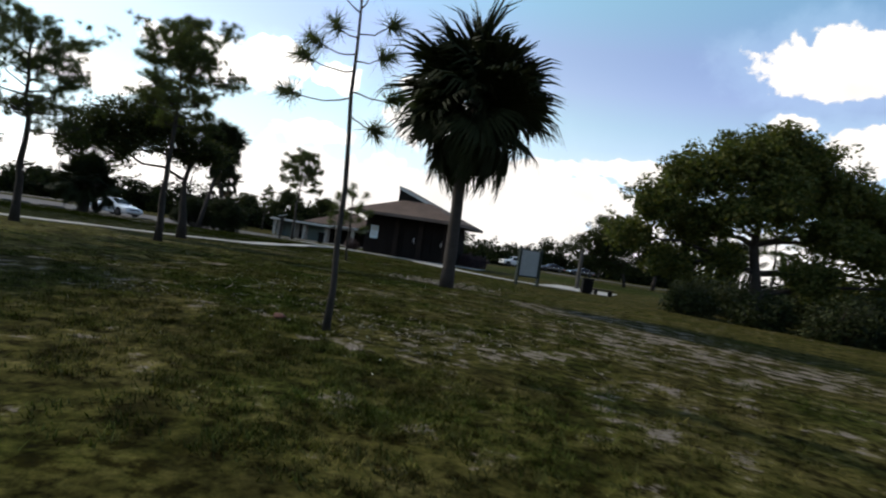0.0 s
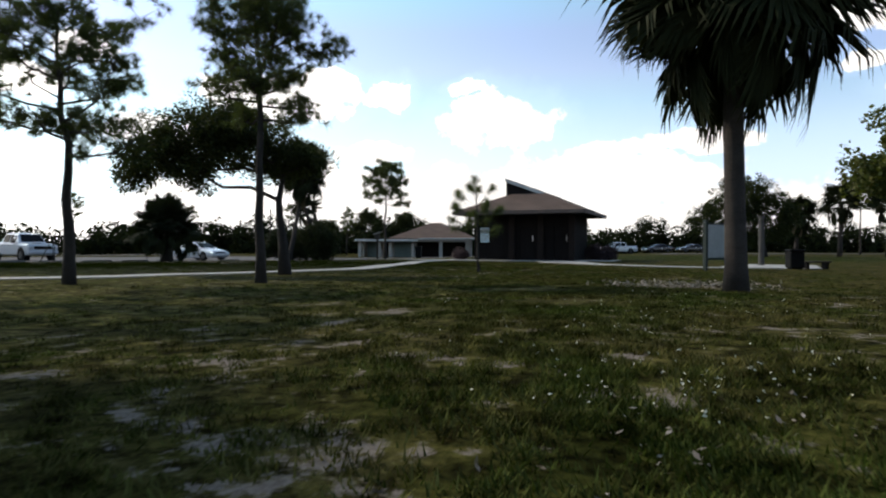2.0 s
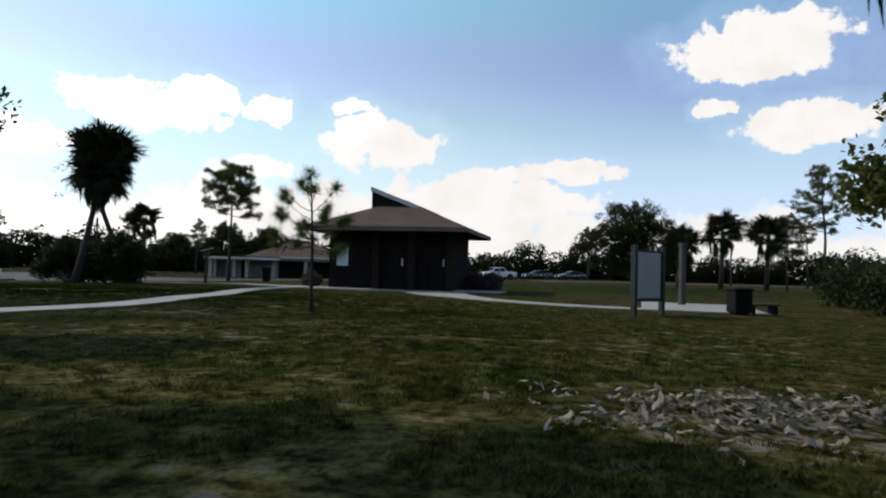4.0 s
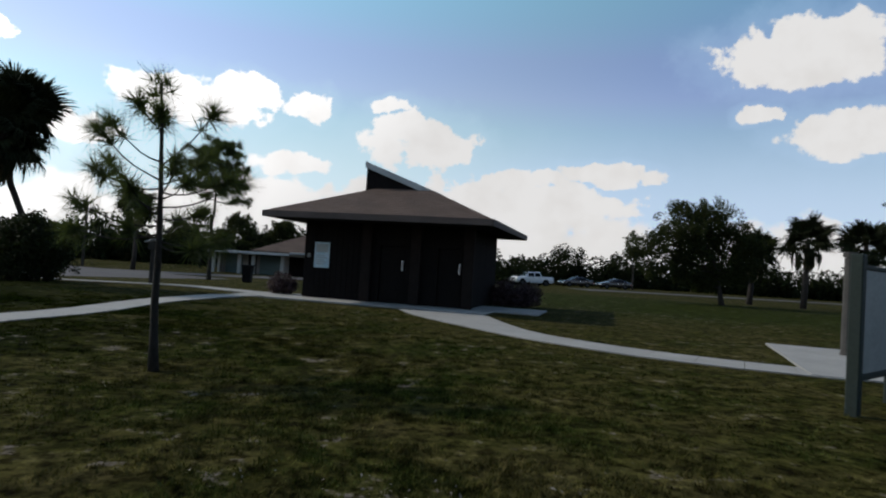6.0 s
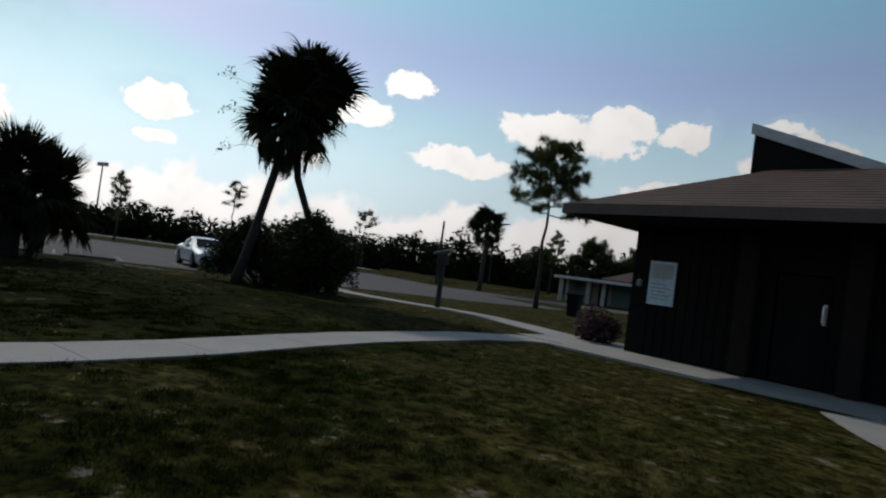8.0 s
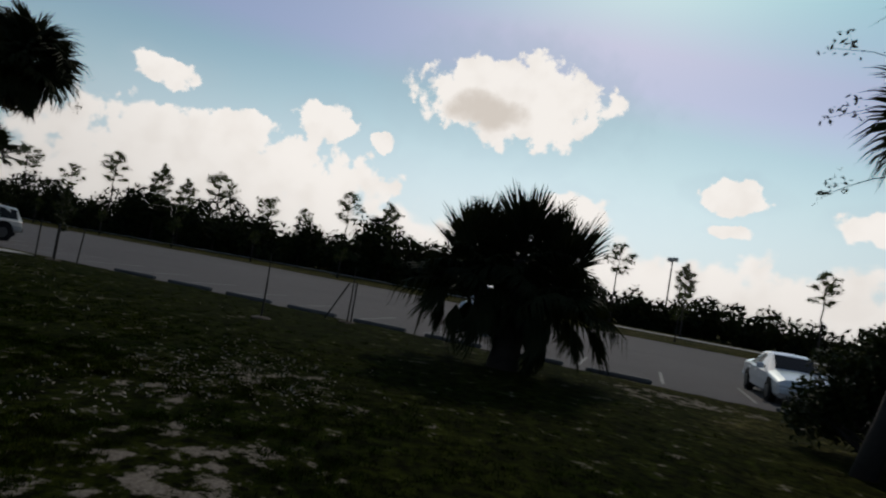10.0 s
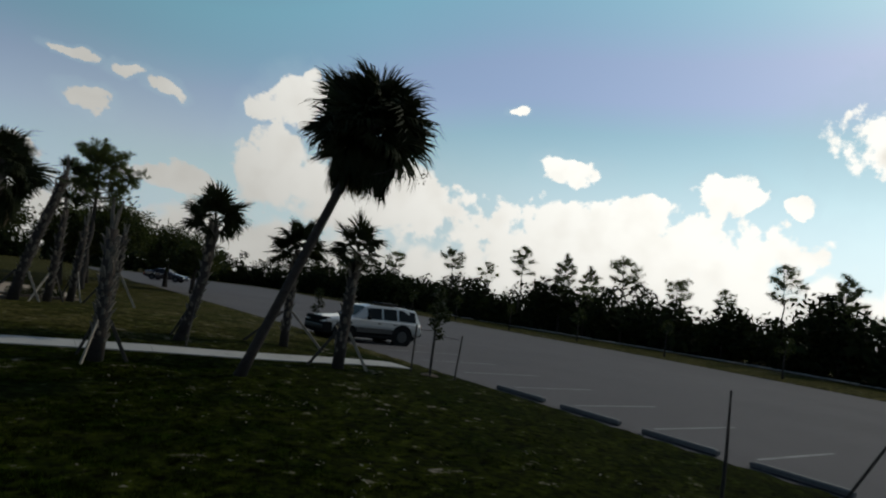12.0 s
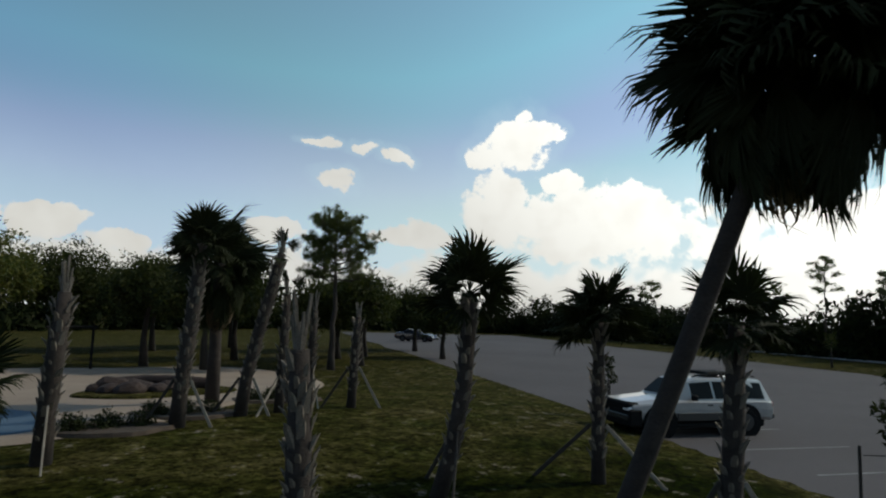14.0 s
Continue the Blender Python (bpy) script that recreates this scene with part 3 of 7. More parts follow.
def gz(x, y):
    n = across(x, y)
    t = smooth01((-33.0 - n) / 11.0)
    mound = 0.46 * math.exp(-((x + 29.5) ** 2 + (y - 17.5) ** 2) / 110.0) * (1 - smooth01((-43.0 - n) / 3.0))
    near = lot_z(x, y) + 0.05
    if n < EDGE_N + 0.3:
        near -= 0.35 * smooth01((EDGE_N + 0.3 - n) / 0.5) * (1 - smooth01((WEST_N - n + 0.4) / 0.8))
    far = smooth01((math.hypot(x + 15, y - 35) - 90) / 60)
    rise = 0.24 * math.exp(-((x + 0.5) ** 2 / 30.0 + (y - 11.0) ** 2 / 70.0))     # the low swell that the young pine and the palm stand on
    dip = -0.16 * math.exp(-((x + 4.9) ** 2 + (y - 32.4) ** 2) / 12.0)
    return ((near * t) * (1 - far) - 0.1 * far * t) + mound + rise + dip + 0.025 * noise.noise((x * 0.35, y * 0.35, 0.0)) * (1 - t)


def build_ground():
    def steps(lo, hi, a, b, fine, grow):
        s = list(np.arange(a, b + 1e-6, fine))
        d = fine
        while s[-1] < hi:
            d *= grow
            s.append(s[-1] + d)
        d = fine
        while s[0] > lo:
            d *= grow
            s.insert(0, s[0] - d)
        return s
    xs = steps(-1400, 1400, -56, 16, 0.45, 1.35)
    ys = steps(-1400, 1400, -4, 66, 0.45, 1.35)
    verts = [(x, y, gz(x, y)) for y in ys for x in xs]
    w = len(xs)
    faces = [(j * w + i, j * w + i + 1, (j + 1) * w + i + 1, (j + 1) * w + i) for j in range(len(ys) - 1) for i in range(w - 1)]
    tagged(new("ground", mesh("ground", verts, faces, M_GROUND, True)), "patchy dry park grass with bare sandy spots", "ground", kind="structure")


def strip(points, width, step=1.1, flare=0.0):
    """Slabs along a curved line: the middle line's places every step metres."""
    p = [Vector((x, y, 0)) for x, y in points]
    fine = []
    for i in range(len(p) - 1):
        a, b, c, d = p[max(i - 1, 0)], p[i], p[i + 1], p[min(i + 2, len(p) - 1)]
        for k in range(12):
            t = k / 12
            fine.append(0.5 * ((2 * b) + (c - a) * t + (2 * a - 5 * b + 4 * c - d) * t * t + (3 * b - a - 3 * c + d) * t ** 3))
    fine.append(p[-1])
    out, acc = [fine[0]], 0.0
    for i in range(1, len(fine)):
        acc += (fine[i] - fine[i - 1]).length
        if acc >= step:
            out.append(fine[i])
            acc = 0.0
    if (out[-1] - fine[-1]).length > 0.3:
        out.append(fine[-1])
    sides = []
    for i, q in enumerate(out):
        d = (out[min(i + 1, len(out) - 1)] - out[max(i - 1, 0)]).normalized()
        nrm = Vector((-d.y, d.x, 0))
        w = width * (1 + flare * smooth01((i / (len(out) - 1) - 0.45) / 0.55))
        sides.append((q + nrm * w / 2, q - nrm * w / 2))
    return sides


def slab_geo(l0, r0, l1, r1, z_of, thick, lift, gap=0.005):
    d = ((l1 + r1) - (l0 + r0)).normalized() * gap
    q = [l0 + d, r0 + d, r1 - d, l1 - d]
    top = [(v.x, v.y, z_of(v.x, v.y) + lift) for v in q]
    vs = [(x, y, z - thick) for x, y, z in top] + top
    return vs, [(0, 1, 2, 3), (7, 6, 5, 4), (0, 4, 5, 1), (1, 5, 6, 2), (2, 6, 7, 3), (3, 7, 4, 0)]


def build_path(name, label, points, width, step=1.5, flare=0.0):
    root = empty(name, Matrix(), label, "path", kind="structure")
    sides = strip(points, width, step, flare)
    for (l0, r0), (l1, r1) in zip(sides, sides[1:]):
        part("slab", slab_geo(l0, r0, l1, r1, gz, 0.14, 0.022), M_CONCRETE, root)


def build_lot():
    # the paved lot: one sheet that follows the slope, with stall lines and wheel stops on it
    vs, fs = [], []
    ss = [-84 + 4 * i for i in range(36)]
    for s in ss:
        for n in (EDGE_N + 0.6, WEST_N - 0.3):
            p = lot_place(s, n)
            vs.append((p.x, p.y, lot_z(p.x, p.y)))
    for i in range(len(ss) - 1):
        fs.append((2 * i, 2 * i + 2, 2 * i + 3, 2 * i + 1))
    tagged(new("parking_lot", mesh("parking_lot", vs, fs, M_ASPHALT)), "worn grey asphalt parking lot beside the grass", "parking lot", kind="structure")
    lines = empty("stall_lines", Matrix(), "faded white parking stall lines painted on asphalt", "road marking", kind="structure")
    for k in range(-3, 14):
        s0 = 11.3 + 2.5 * (k - 3)
        v = []
        for s, n in ((s0, EDGE_N - 1.0), (s0 + 0.1, EDGE_N - 1.0), (s0 + 0.1, EDGE_N - 4.6), (s0, EDGE_N - 4.6)):
            p = lot_place(s, n)
            v.append((p.x, p.y, lot_z(p.x, p.y) + 0.006))
        part("line", (v, [(0, 3, 2, 1)]), M_LINE, lines)
    g = box(-0.92, -0.085, 0.0, 0.92, 0.085, 0.13, 0.03)
    me = mesh("wheel_stop", g[0], g[1], M_STOP)
    for k in range(0, 10):
        if k == 8:
            continue
        p = lot_place(12.6 + 2.5 * k, EDGE_N - 0.10)
        ob = new("wheel_stop", me)
        ob.matrix_world = pose(p.x, p.y, lot_z(p.x, p.y), 0, 0, math.degrees(math.atan2(0.889, 0.457)) + rnd(-2, 2))
        tagged(ob, "worn concrete wheel stop at the grass edge", "wheel stop", "wheel stops")


build_ground()
build_lot()

# ---- plants ----


def bend_path(p0, p1, sag, n=6, wob=0.0):
    p0, p1 = Vector(p0), Vector(p1)
    out = []
    for i in range(n + 1):
        t = i / n
        p = p0.lerp(p1, t)
        p.z += sag * 4 * t * (1 - t)
        if 0 < i < n and wob:
            p += Vector((rnd(-wob, wob), rnd(-wob, wob), rnd(-wob, wob) * 0.5))
        out.append(p)
    return out


def tufts(centers, outs, needles, length, width, rng):
    """Sprays of thin needles: each a narrow triangle from the spray's middle outwards."""
    c = np.repeat(np.asarray(centers, float), needles, 0)
    o = np.repeat(np.asarray(outs, float), needles, 0)
    d = rng.normal(size=c.shape) + 0.75 * o
    d /= np.linalg.norm(d, axis=1, keepdims=True)
    ln = length * rng.uniform(0.65, 1.15, (len(c), 1))
    sd = np.cross(d, rng.normal(size=c.shape))
    sd /= np.linalg.norm(sd, axis=1, keepdims=True) + 1e-9
    tip = c + d * ln
    tip[:, 2] -= 0.10 * ln[:, 0]
    base = c + d * ln * 0.06
    v = np.stack([base - sd * width * 0.5, base + sd * width * 0.5, tip], 1).reshape(-1, 3)
    return v, np.arange(len(v)).reshape(-1, 3)


def leaves(centers, spread, count, size, rng, flat=0.5, wide=0.42):
    """Clumps of small four-cornered leaves round given places."""
    c = np.repeat(np.asarray(centers, float), count, 0)
    off = rng.normal(size=c.shape)
    off *= (rng.uniform(0.15, 1.0, (len(c), 1)) ** 0.5) * np.asarray(spread) / (np.linalg.norm(off, axis=1, keepdims=True) + 1e-9)
    c = c + off
    nrm = rng.normal(size=c.shape)
    nrm[:, 2] += flat
    nrm /= np.linalg.norm(nrm, axis=1, keepdims=True)
    a = np.cross(nrm, rng.normal(size=c.shape))
    a /= np.linalg.norm(a, axis=1, keepdims=True) + 1e-9
    b = np.cross(nrm, a)
    s = size * rng.uniform(0.6, 1.3, (len(c), 1))
    v = np.stack([c - a * s, c - b * s * wide, c + a * s, c + b * s * wide], 1).reshape(-1, 3)
    return v, np.arange(len(v)).reshape(-1, 4)


def pine(place, height, r0, seed, first=0.42, reach=2.4, limbs=26, dense=1.0, lean=(0, 0), label="", group="", tuft=0.25, needles=22, name="pine_tree", fat=0.055):
    rng = np.random.default_rng(seed)
    random.seed(seed)
    x, y = place
    root = empty(name, pose(x, y, gz(x, y) - 0.03), label, "tree", group)
    top = Vector((lean[0], lean[1], height))
    path = []
    for i in range(11):
        t = i / 10
        path.append(Vector((top.x * t * t, top.y * t * t, height * t)) + Vector((rnd(-1, 1), rnd(-1, 1), 0)) * 0.035 * height * t * (1 - t) * 1.2)
    radii = [r0 * (1.22 if i == 0 else 1.05 - 0.88 * (i / 10) ** 0.9) for i in range(11)]
    trunk = tube(path, radii, 10)
    part("trunk", trunk, M_BARK, root, smooth=True)

    def on_trunk(t):
        k = min(9, int(t * 10))
        return path[k].lerp(path[k + 1], t * 10 - k)
    wood, cs, os_ = [], [], []
    for i in range(limbs):
        t = first + (0.985 - first) * (i + rnd(0, 0.8)) / limbs
        p = on_trunk(min(0.99, t))
        a = i * 2.4 + rnd(-0.5, 0.5)
        u = (t - first) / (1 - first)
        ln = reach * (0.55 + 0.75 * math.sin(math.pi * min(1, 0.25 + 0.72 * u))) * rnd(0.6, 1.1) * (1.0 if u < 0.8 else 0.62)
        d = Vector((math.cos(a), math.sin(a), rnd(0.0, 0.45) + 0.45 * u))
        q = p + d.normalized() * ln
        bp = bend_path(p, q, -0.06 * ln, 4, 0.05 * ln)
        rr = r0 * (0.30 - 0.16 * u)
        wood.append(tube(bp, [rr, rr * 0.8, rr * 0.6, rr * 0.42, rr * 0.2], 5, False))
        for k in range(max(3, int(11 * dense * ln / reach + 1))):
            s = rnd(0.45, 1.0)
            b = bp[min(3, int(s * 4))].lerp(bp[min(4, int(s * 4) + 1)], s * 4 - int(s * 4))
            e = b + Vector((rnd(-1, 1), rnd(-1, 1), rnd(-0.25, 0.7))) * 0.30 * ln
            wood.append(tube([b, b.lerp(e, 0.5) + Vector((0, 0, 0.03)), e], [rr * 0.35, rr * 0.25, rr * 0.14], 3, False))
            for m in range(4):
                cs.append(b.lerp(e, rnd(0.5, 1.05)) + Vector((rnd(-1, 1), rnd(-1, 1), rnd(-0.5, 0.8))) * 0.17)
                os_.append((e - b).normalized() * 0.6 + Vector((0, 0, 0.6)))
    for k in range(6):
        cs.append(top + Vector((rnd(-1, 1), rnd(-1, 1), rnd(-1.2, 0.3))) * 0.2)
        os_.append(Vector((0, 0, 1)))
    part("branchwork", join(*wood), M_BARK, root)
    v, f = tufts(cs, os_, int(needles * 1.8), tuft, fat * tuft, rng)
    child("crown", mesh_np("crown", v, f, M_PINE), root)
    return root


def sapling_pine(place, height, r0, seed, whorls, label, tuft=0.30, name="young_pine", lean=(0, 0), needles=34, brush=13, limb=1.0):
    """A thin young pine with few bare limbs, each ending in one brush of needles. whorls: (height, reach, rise, bearing)."""
    rng = np.random.default_rng(seed)
    random.seed(seed)
    x, y = place
    root = empty(name, pose(x, y, gz(x, y) - 0.03), label, "tree")
    path = [Vector((lean[0] * (i / 8) ** 1.5 + rnd(-0.02, 0.02), lean[1] * (i / 8) ** 1.5 + rnd(-0.02, 0.02), height * i / 8)) for i in range(9)]
    part("trunk", tube(path, [r0 * (1.25 if i == 0 else 1 - 0.09 * i) for i in range(9)], 9), M_BARK, root, smooth=True)
    wood, cs, os_ = [], [], []
    for h, reach, rise, a in whorls:
        t = h / height * 8
        p = path[min(7, int(t))].lerp(path[min(8, int(t) + 1)], t - int(t))
        q = p + Vector((math.cos(a) * reach, math.sin(a) * reach, rise))
        bp = bend_path(p, q, -0.10 * reach, 5, 0.02)
        wood.append(tube(bp, [limb * k for k in (0.016, 0.014, 0.012, 0.011, 0.010, 0.008)], 5, False))
        for k in range(brush):
            s = rnd(0, 1) ** 1.2 * 1.5
            cs.append(bp[5].lerp(bp[4], s) if s < 1 else bp[4].lerp(bp[3], s - 1) if s < 2 else bp[3].lerp(bp[2], s - 2))
            os_.append((bp[5] - bp[4]).normalized() * 1.3)
    for k in range(8):
        cs.append(path[8] + Vector((rnd(-1, 1), rnd(-1, 1), rnd(-2.0, 0.4))) * 0.12)
        os_.append(Vector((0, 0, 1.4)))
    if wood:
        part("branchwork", join(*wood), M_BARK, root)
    v, f = tufts(cs, os_, needles, tuft, 0.012, rng)
    child("needles", mesh_np("needles", v, f, M_PINE), root)
    return root


def broadleaf(place, trunk_pts, r0, seed, blobs, leaf, label, mat=None, name="oak_tree", clumps=70, count=42, spread=0.42, group="", category="tree", wide=0.42):
    """A tree whose limbs reach into blobs (x, y, z, radius), each filled with uneven clumps of leaves."""
    mat = mat or M_OAK
    rng = np.random.default_rng(seed)
    random.seed(seed)
    x, y = place
    root = empty(name, pose(x, y, gz(x, y) - 0.04), label, category, group)
    pts = [Vector(p) for p in trunk_pts]
    n = len(pts)
    part("trunk", tube(pts, [r0 * (1.35 if i == 0 else 1 - 0.55 * i / (n - 1)) for i in range(n)], 10), M_BARK, root, smooth=True)
    wood, cs = [], []
    for bx, by, bz, br in blobs:
        c = Vector((bx, by, bz))
        start = min(pts[1:], key=lambda q: (q - c).length + (2.0 if q.z > c.z else 0))
        bp = bend_path(start, c, 0.05 * (c - start).length, 5, 0.06 * (c - start).length)
        rr = r0 * 0.42
        wood.append(tube(bp, [rr, rr * 0.85, rr * 0.7, rr * 0.55, rr * 0.4, rr * 0.25], 6, False))
        for k in range(int(clumps * (br / 1.2) ** 2)):
            d = Vector(rng.normal(size=3))
            d.normalize()
            rad = br * rnd(0.3, 1.0) ** 0.6 * (0.84 + 0.75 * noise.noise(d * 2.6 + c))
            e = c + Vector((d.x * rad, d.y * rad, d.z * rad * 0.72))
            cs.append(e)
            if k % 5 == 0:
                wood.append(tube([c.lerp(e, 0.12), c.lerp(e, 0.6) + Vector((0, 0, 0.04)), e], [rr * 0.25, rr * 0.15, rr * 0.06], 3, False))
    part("branchwork", join(*wood), M_BARK, root)
    v, f = leaves(cs, spread, count, leaf, rng, 0.5, wide)
    child("crown", mesh_np("crown", v, f, mat), root)
    return root


def frond_mesh(name, petiole, blade, leaflets, droop, mat, seed, fan=2.7, width=0.05):
    """A fan leaf that points along +x: a stalk and a folded fan of narrow split leaflets."""
    random.seed(seed)
    vs, fs = [], []
    tv, tf = tube([(0, 0, 0), (petiole * 0.55, 0, 0.03 * petiole), (petiole, 0, -0.02)], [0.022, 0.016, 0.011], 3, False)
    vs += [tuple(v) for v in tv]
    fs += tf
    for i in range(leaflets):
        t = (i + 0.5) / leaflets * 2 - 1
        a = t * fan * 0.5 * 1.08 + rnd(-0.55, 0.55) * fan / leaflets
        ln = blade * (1 - 0.34 * abs(t) ** 1.5) * rnd(0.74, 1.08)
        d = Vector((math.cos(a), math.sin(a), 0))
        side = Vector((-math.sin(a), math.cos(a), 0))
        fold = 0.25 * abs(t)
        b = Vector((petiole + 0.15 * blade * (1 - abs(t)), 0, 0))
        m1 = b + d * ln * 0.45 + Vector((0, 0, fold * 0.20 * blade - droop * 0.10 * ln))
        m2 = b + d * ln * 0.78 + Vector((0, 0, fold * 0.16 * blade - droop * 0.36 * ln))
        tip = b + d * ln * (1 - 0.14 * droop) + Vector((rnd(-.02, .02), rnd(-.02, .02), fold * 0.08 * blade - droop * rnd(0.62, 0.92) * ln))
        w = width * blade
        up = Vector((0, 0, w * 0.45 * (1 if i % 2 else -1)))
        # neighbours share their foot on the rib, so the fan is one piece
        if i == 0:
            vs.append(tuple(b - side * w * 0.12))
            foot = len(vs) - 1
            fs.append((6, 7, foot))
        vs.append(tuple(b + side * w * 0.12))
        k = len(vs) - 1
        vs += [tuple(p) for p in (m1 - side * w * 0.62 + up, m1 + side * w * 0.62 - up, m2 - side * w * 0.42, m2 + side * w * 0.42, tip)]
        fs += [(k, foot, k + 1, k + 2), (k + 2, k + 1, k + 3, k + 4), (k + 4, k + 3, k + 5)]
        foot = k
    return mesh(name, vs, fs, mat)


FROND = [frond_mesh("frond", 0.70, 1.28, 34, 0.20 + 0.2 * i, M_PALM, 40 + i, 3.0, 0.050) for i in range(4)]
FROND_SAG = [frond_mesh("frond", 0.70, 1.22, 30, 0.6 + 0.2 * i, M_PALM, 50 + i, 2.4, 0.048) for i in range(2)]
FROND_DEAD = [frond_mesh("dry_frond", 0.80, 0.95, 22, 1.15, M_DEADPALM, 60 + i, 1.0) for i in range(2)]


def hung(me, petiole, turn):
    """Bends a frond's blade down from the end of its stalk."""
    m = Matrix.Translation((petiole, 0, 0)) @ Euler((0, turn, 0)).to_matrix().to_4x4() @ Matrix.Translation((-petiole, 0, 0))
    for v in me.vertices:
        if v.co.x > petiole * 0.96:
            v.co = m @ v.co
    return me


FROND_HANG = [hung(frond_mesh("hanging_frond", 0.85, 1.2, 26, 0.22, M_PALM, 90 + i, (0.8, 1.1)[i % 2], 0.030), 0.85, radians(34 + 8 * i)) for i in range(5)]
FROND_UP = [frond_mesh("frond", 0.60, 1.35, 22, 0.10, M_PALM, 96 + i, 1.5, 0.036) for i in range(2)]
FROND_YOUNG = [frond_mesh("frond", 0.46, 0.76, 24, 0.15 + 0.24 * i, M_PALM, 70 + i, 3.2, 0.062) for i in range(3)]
BOOT = mesh("boot", [(0, -0.055, 0), (0, 0.055, 0), (0.02, -0.06, 0.20), (0.02, 0.06, 0.20), (0.10, -0.028, 0.30), (0.10, 0.028, 0.30), (0.055, -0.04, 0.17), (0.055, 0.04, 0.17)],
            [(0, 1, 7, 6), (6, 7, 5, 4), (2, 4, 5, 3), (0, 6, 2), (1, 3, 7), (6, 4, 2), (7, 3, 5)], M_BOOT)


def aim(p, bearing, rise, roll=0.0, scale=1.0):
    """A frond's pose under its palm: at p, out towards bearing, lifted by rise."""
    return Matrix.Translation(p) @ Euler((0, 0, bearing)).to_matrix().to_4x4() @ Euler((0, -rise, 0)).to_matrix().to_4x4() @ Euler((roll, 0, 0)).to_matrix().to_4x4() @ Matrix.Scale(scale, 4)


def add_crown(root, top, count, scale, low, seed, skirt=8, axis=Vector((0, 0, 1))):
    """Fronds all round the top: stiff ones up, drooping ones down, a few dry ones under them."""
    random.seed(seed)
    for i in range(count):
        t = i / (count - 1)
        rise = math.asin(0.99 - t * (0.99 - math.sin(low)))
        b = i * 2.39996 + rnd(-0.25, 0.25)
        if rise > radians(-14):
            me, rise = random.choice(FROND if rise > 0 else FROND_SAG), rise + rnd(-0.22, 0.22)
        else:
            # the oldest leaves hang straight down in a few bunches, with gaps between them
            b = round((b - seed) / (math.pi / 4.5)) * (math.pi / 4.5) + seed + rnd(-0.2, 0.2)
            rise = max(radians(-42), rise * 0.8 + 0.05) + rnd(-0.12, 0.12)
            want = (math.degrees(rise) + 88 - 34) / 8
            me = FROND_HANG[max(0, min(4, int(round(want + rnd(-0.6, 0.6)))))]
        child("frond", me, root, aim(top - axis * (0.55 * t * scale), b, rise, rnd(-1.2, 1.2) if rise > radians(-14) else rnd(-0.35, 0.35), scale * (rnd(0.86, 1.12) if i % 3 else rnd(0.6, 0.85))))
    for i in range(skirt):
        child("dry_frond", random.choice(FROND_DEAD), root, aim(top - axis * 0.6 * scale, i * 2.39996 + 0.7, radians(-68) + rnd(-0.2, 0.15), 0, scale * rnd(0.75, 1.0)), "dry brown hanging frond")


def sabal(place, pts, r, top_h_count, scale, seed, label, group="", low=radians(-62), skirt=10, name="cabbage_palm", flare=1.3):
    """A palm with a smooth trunk along pts (relative to its foot) and a round crown."""
    x, y = place
    root = empty(name, pose(x, y, gz(x, y) - 0.05), label, "palm tree", group)
    pts = [Vector(p) for p in pts]
    n = len(pts)
    part("trunk", tube(pts, [r * (flare if i == 0 else 1.06 if i == 1 else 1 - 0.10 * i / (n - 1)) for i in range(n)], 14), M_PALMTRUNK, root, smooth=True)
    add_crown(root, pts[-1], top_h_count, scale, low, seed, skirt, (pts[-1] - pts[-2]).normalized())
    return root


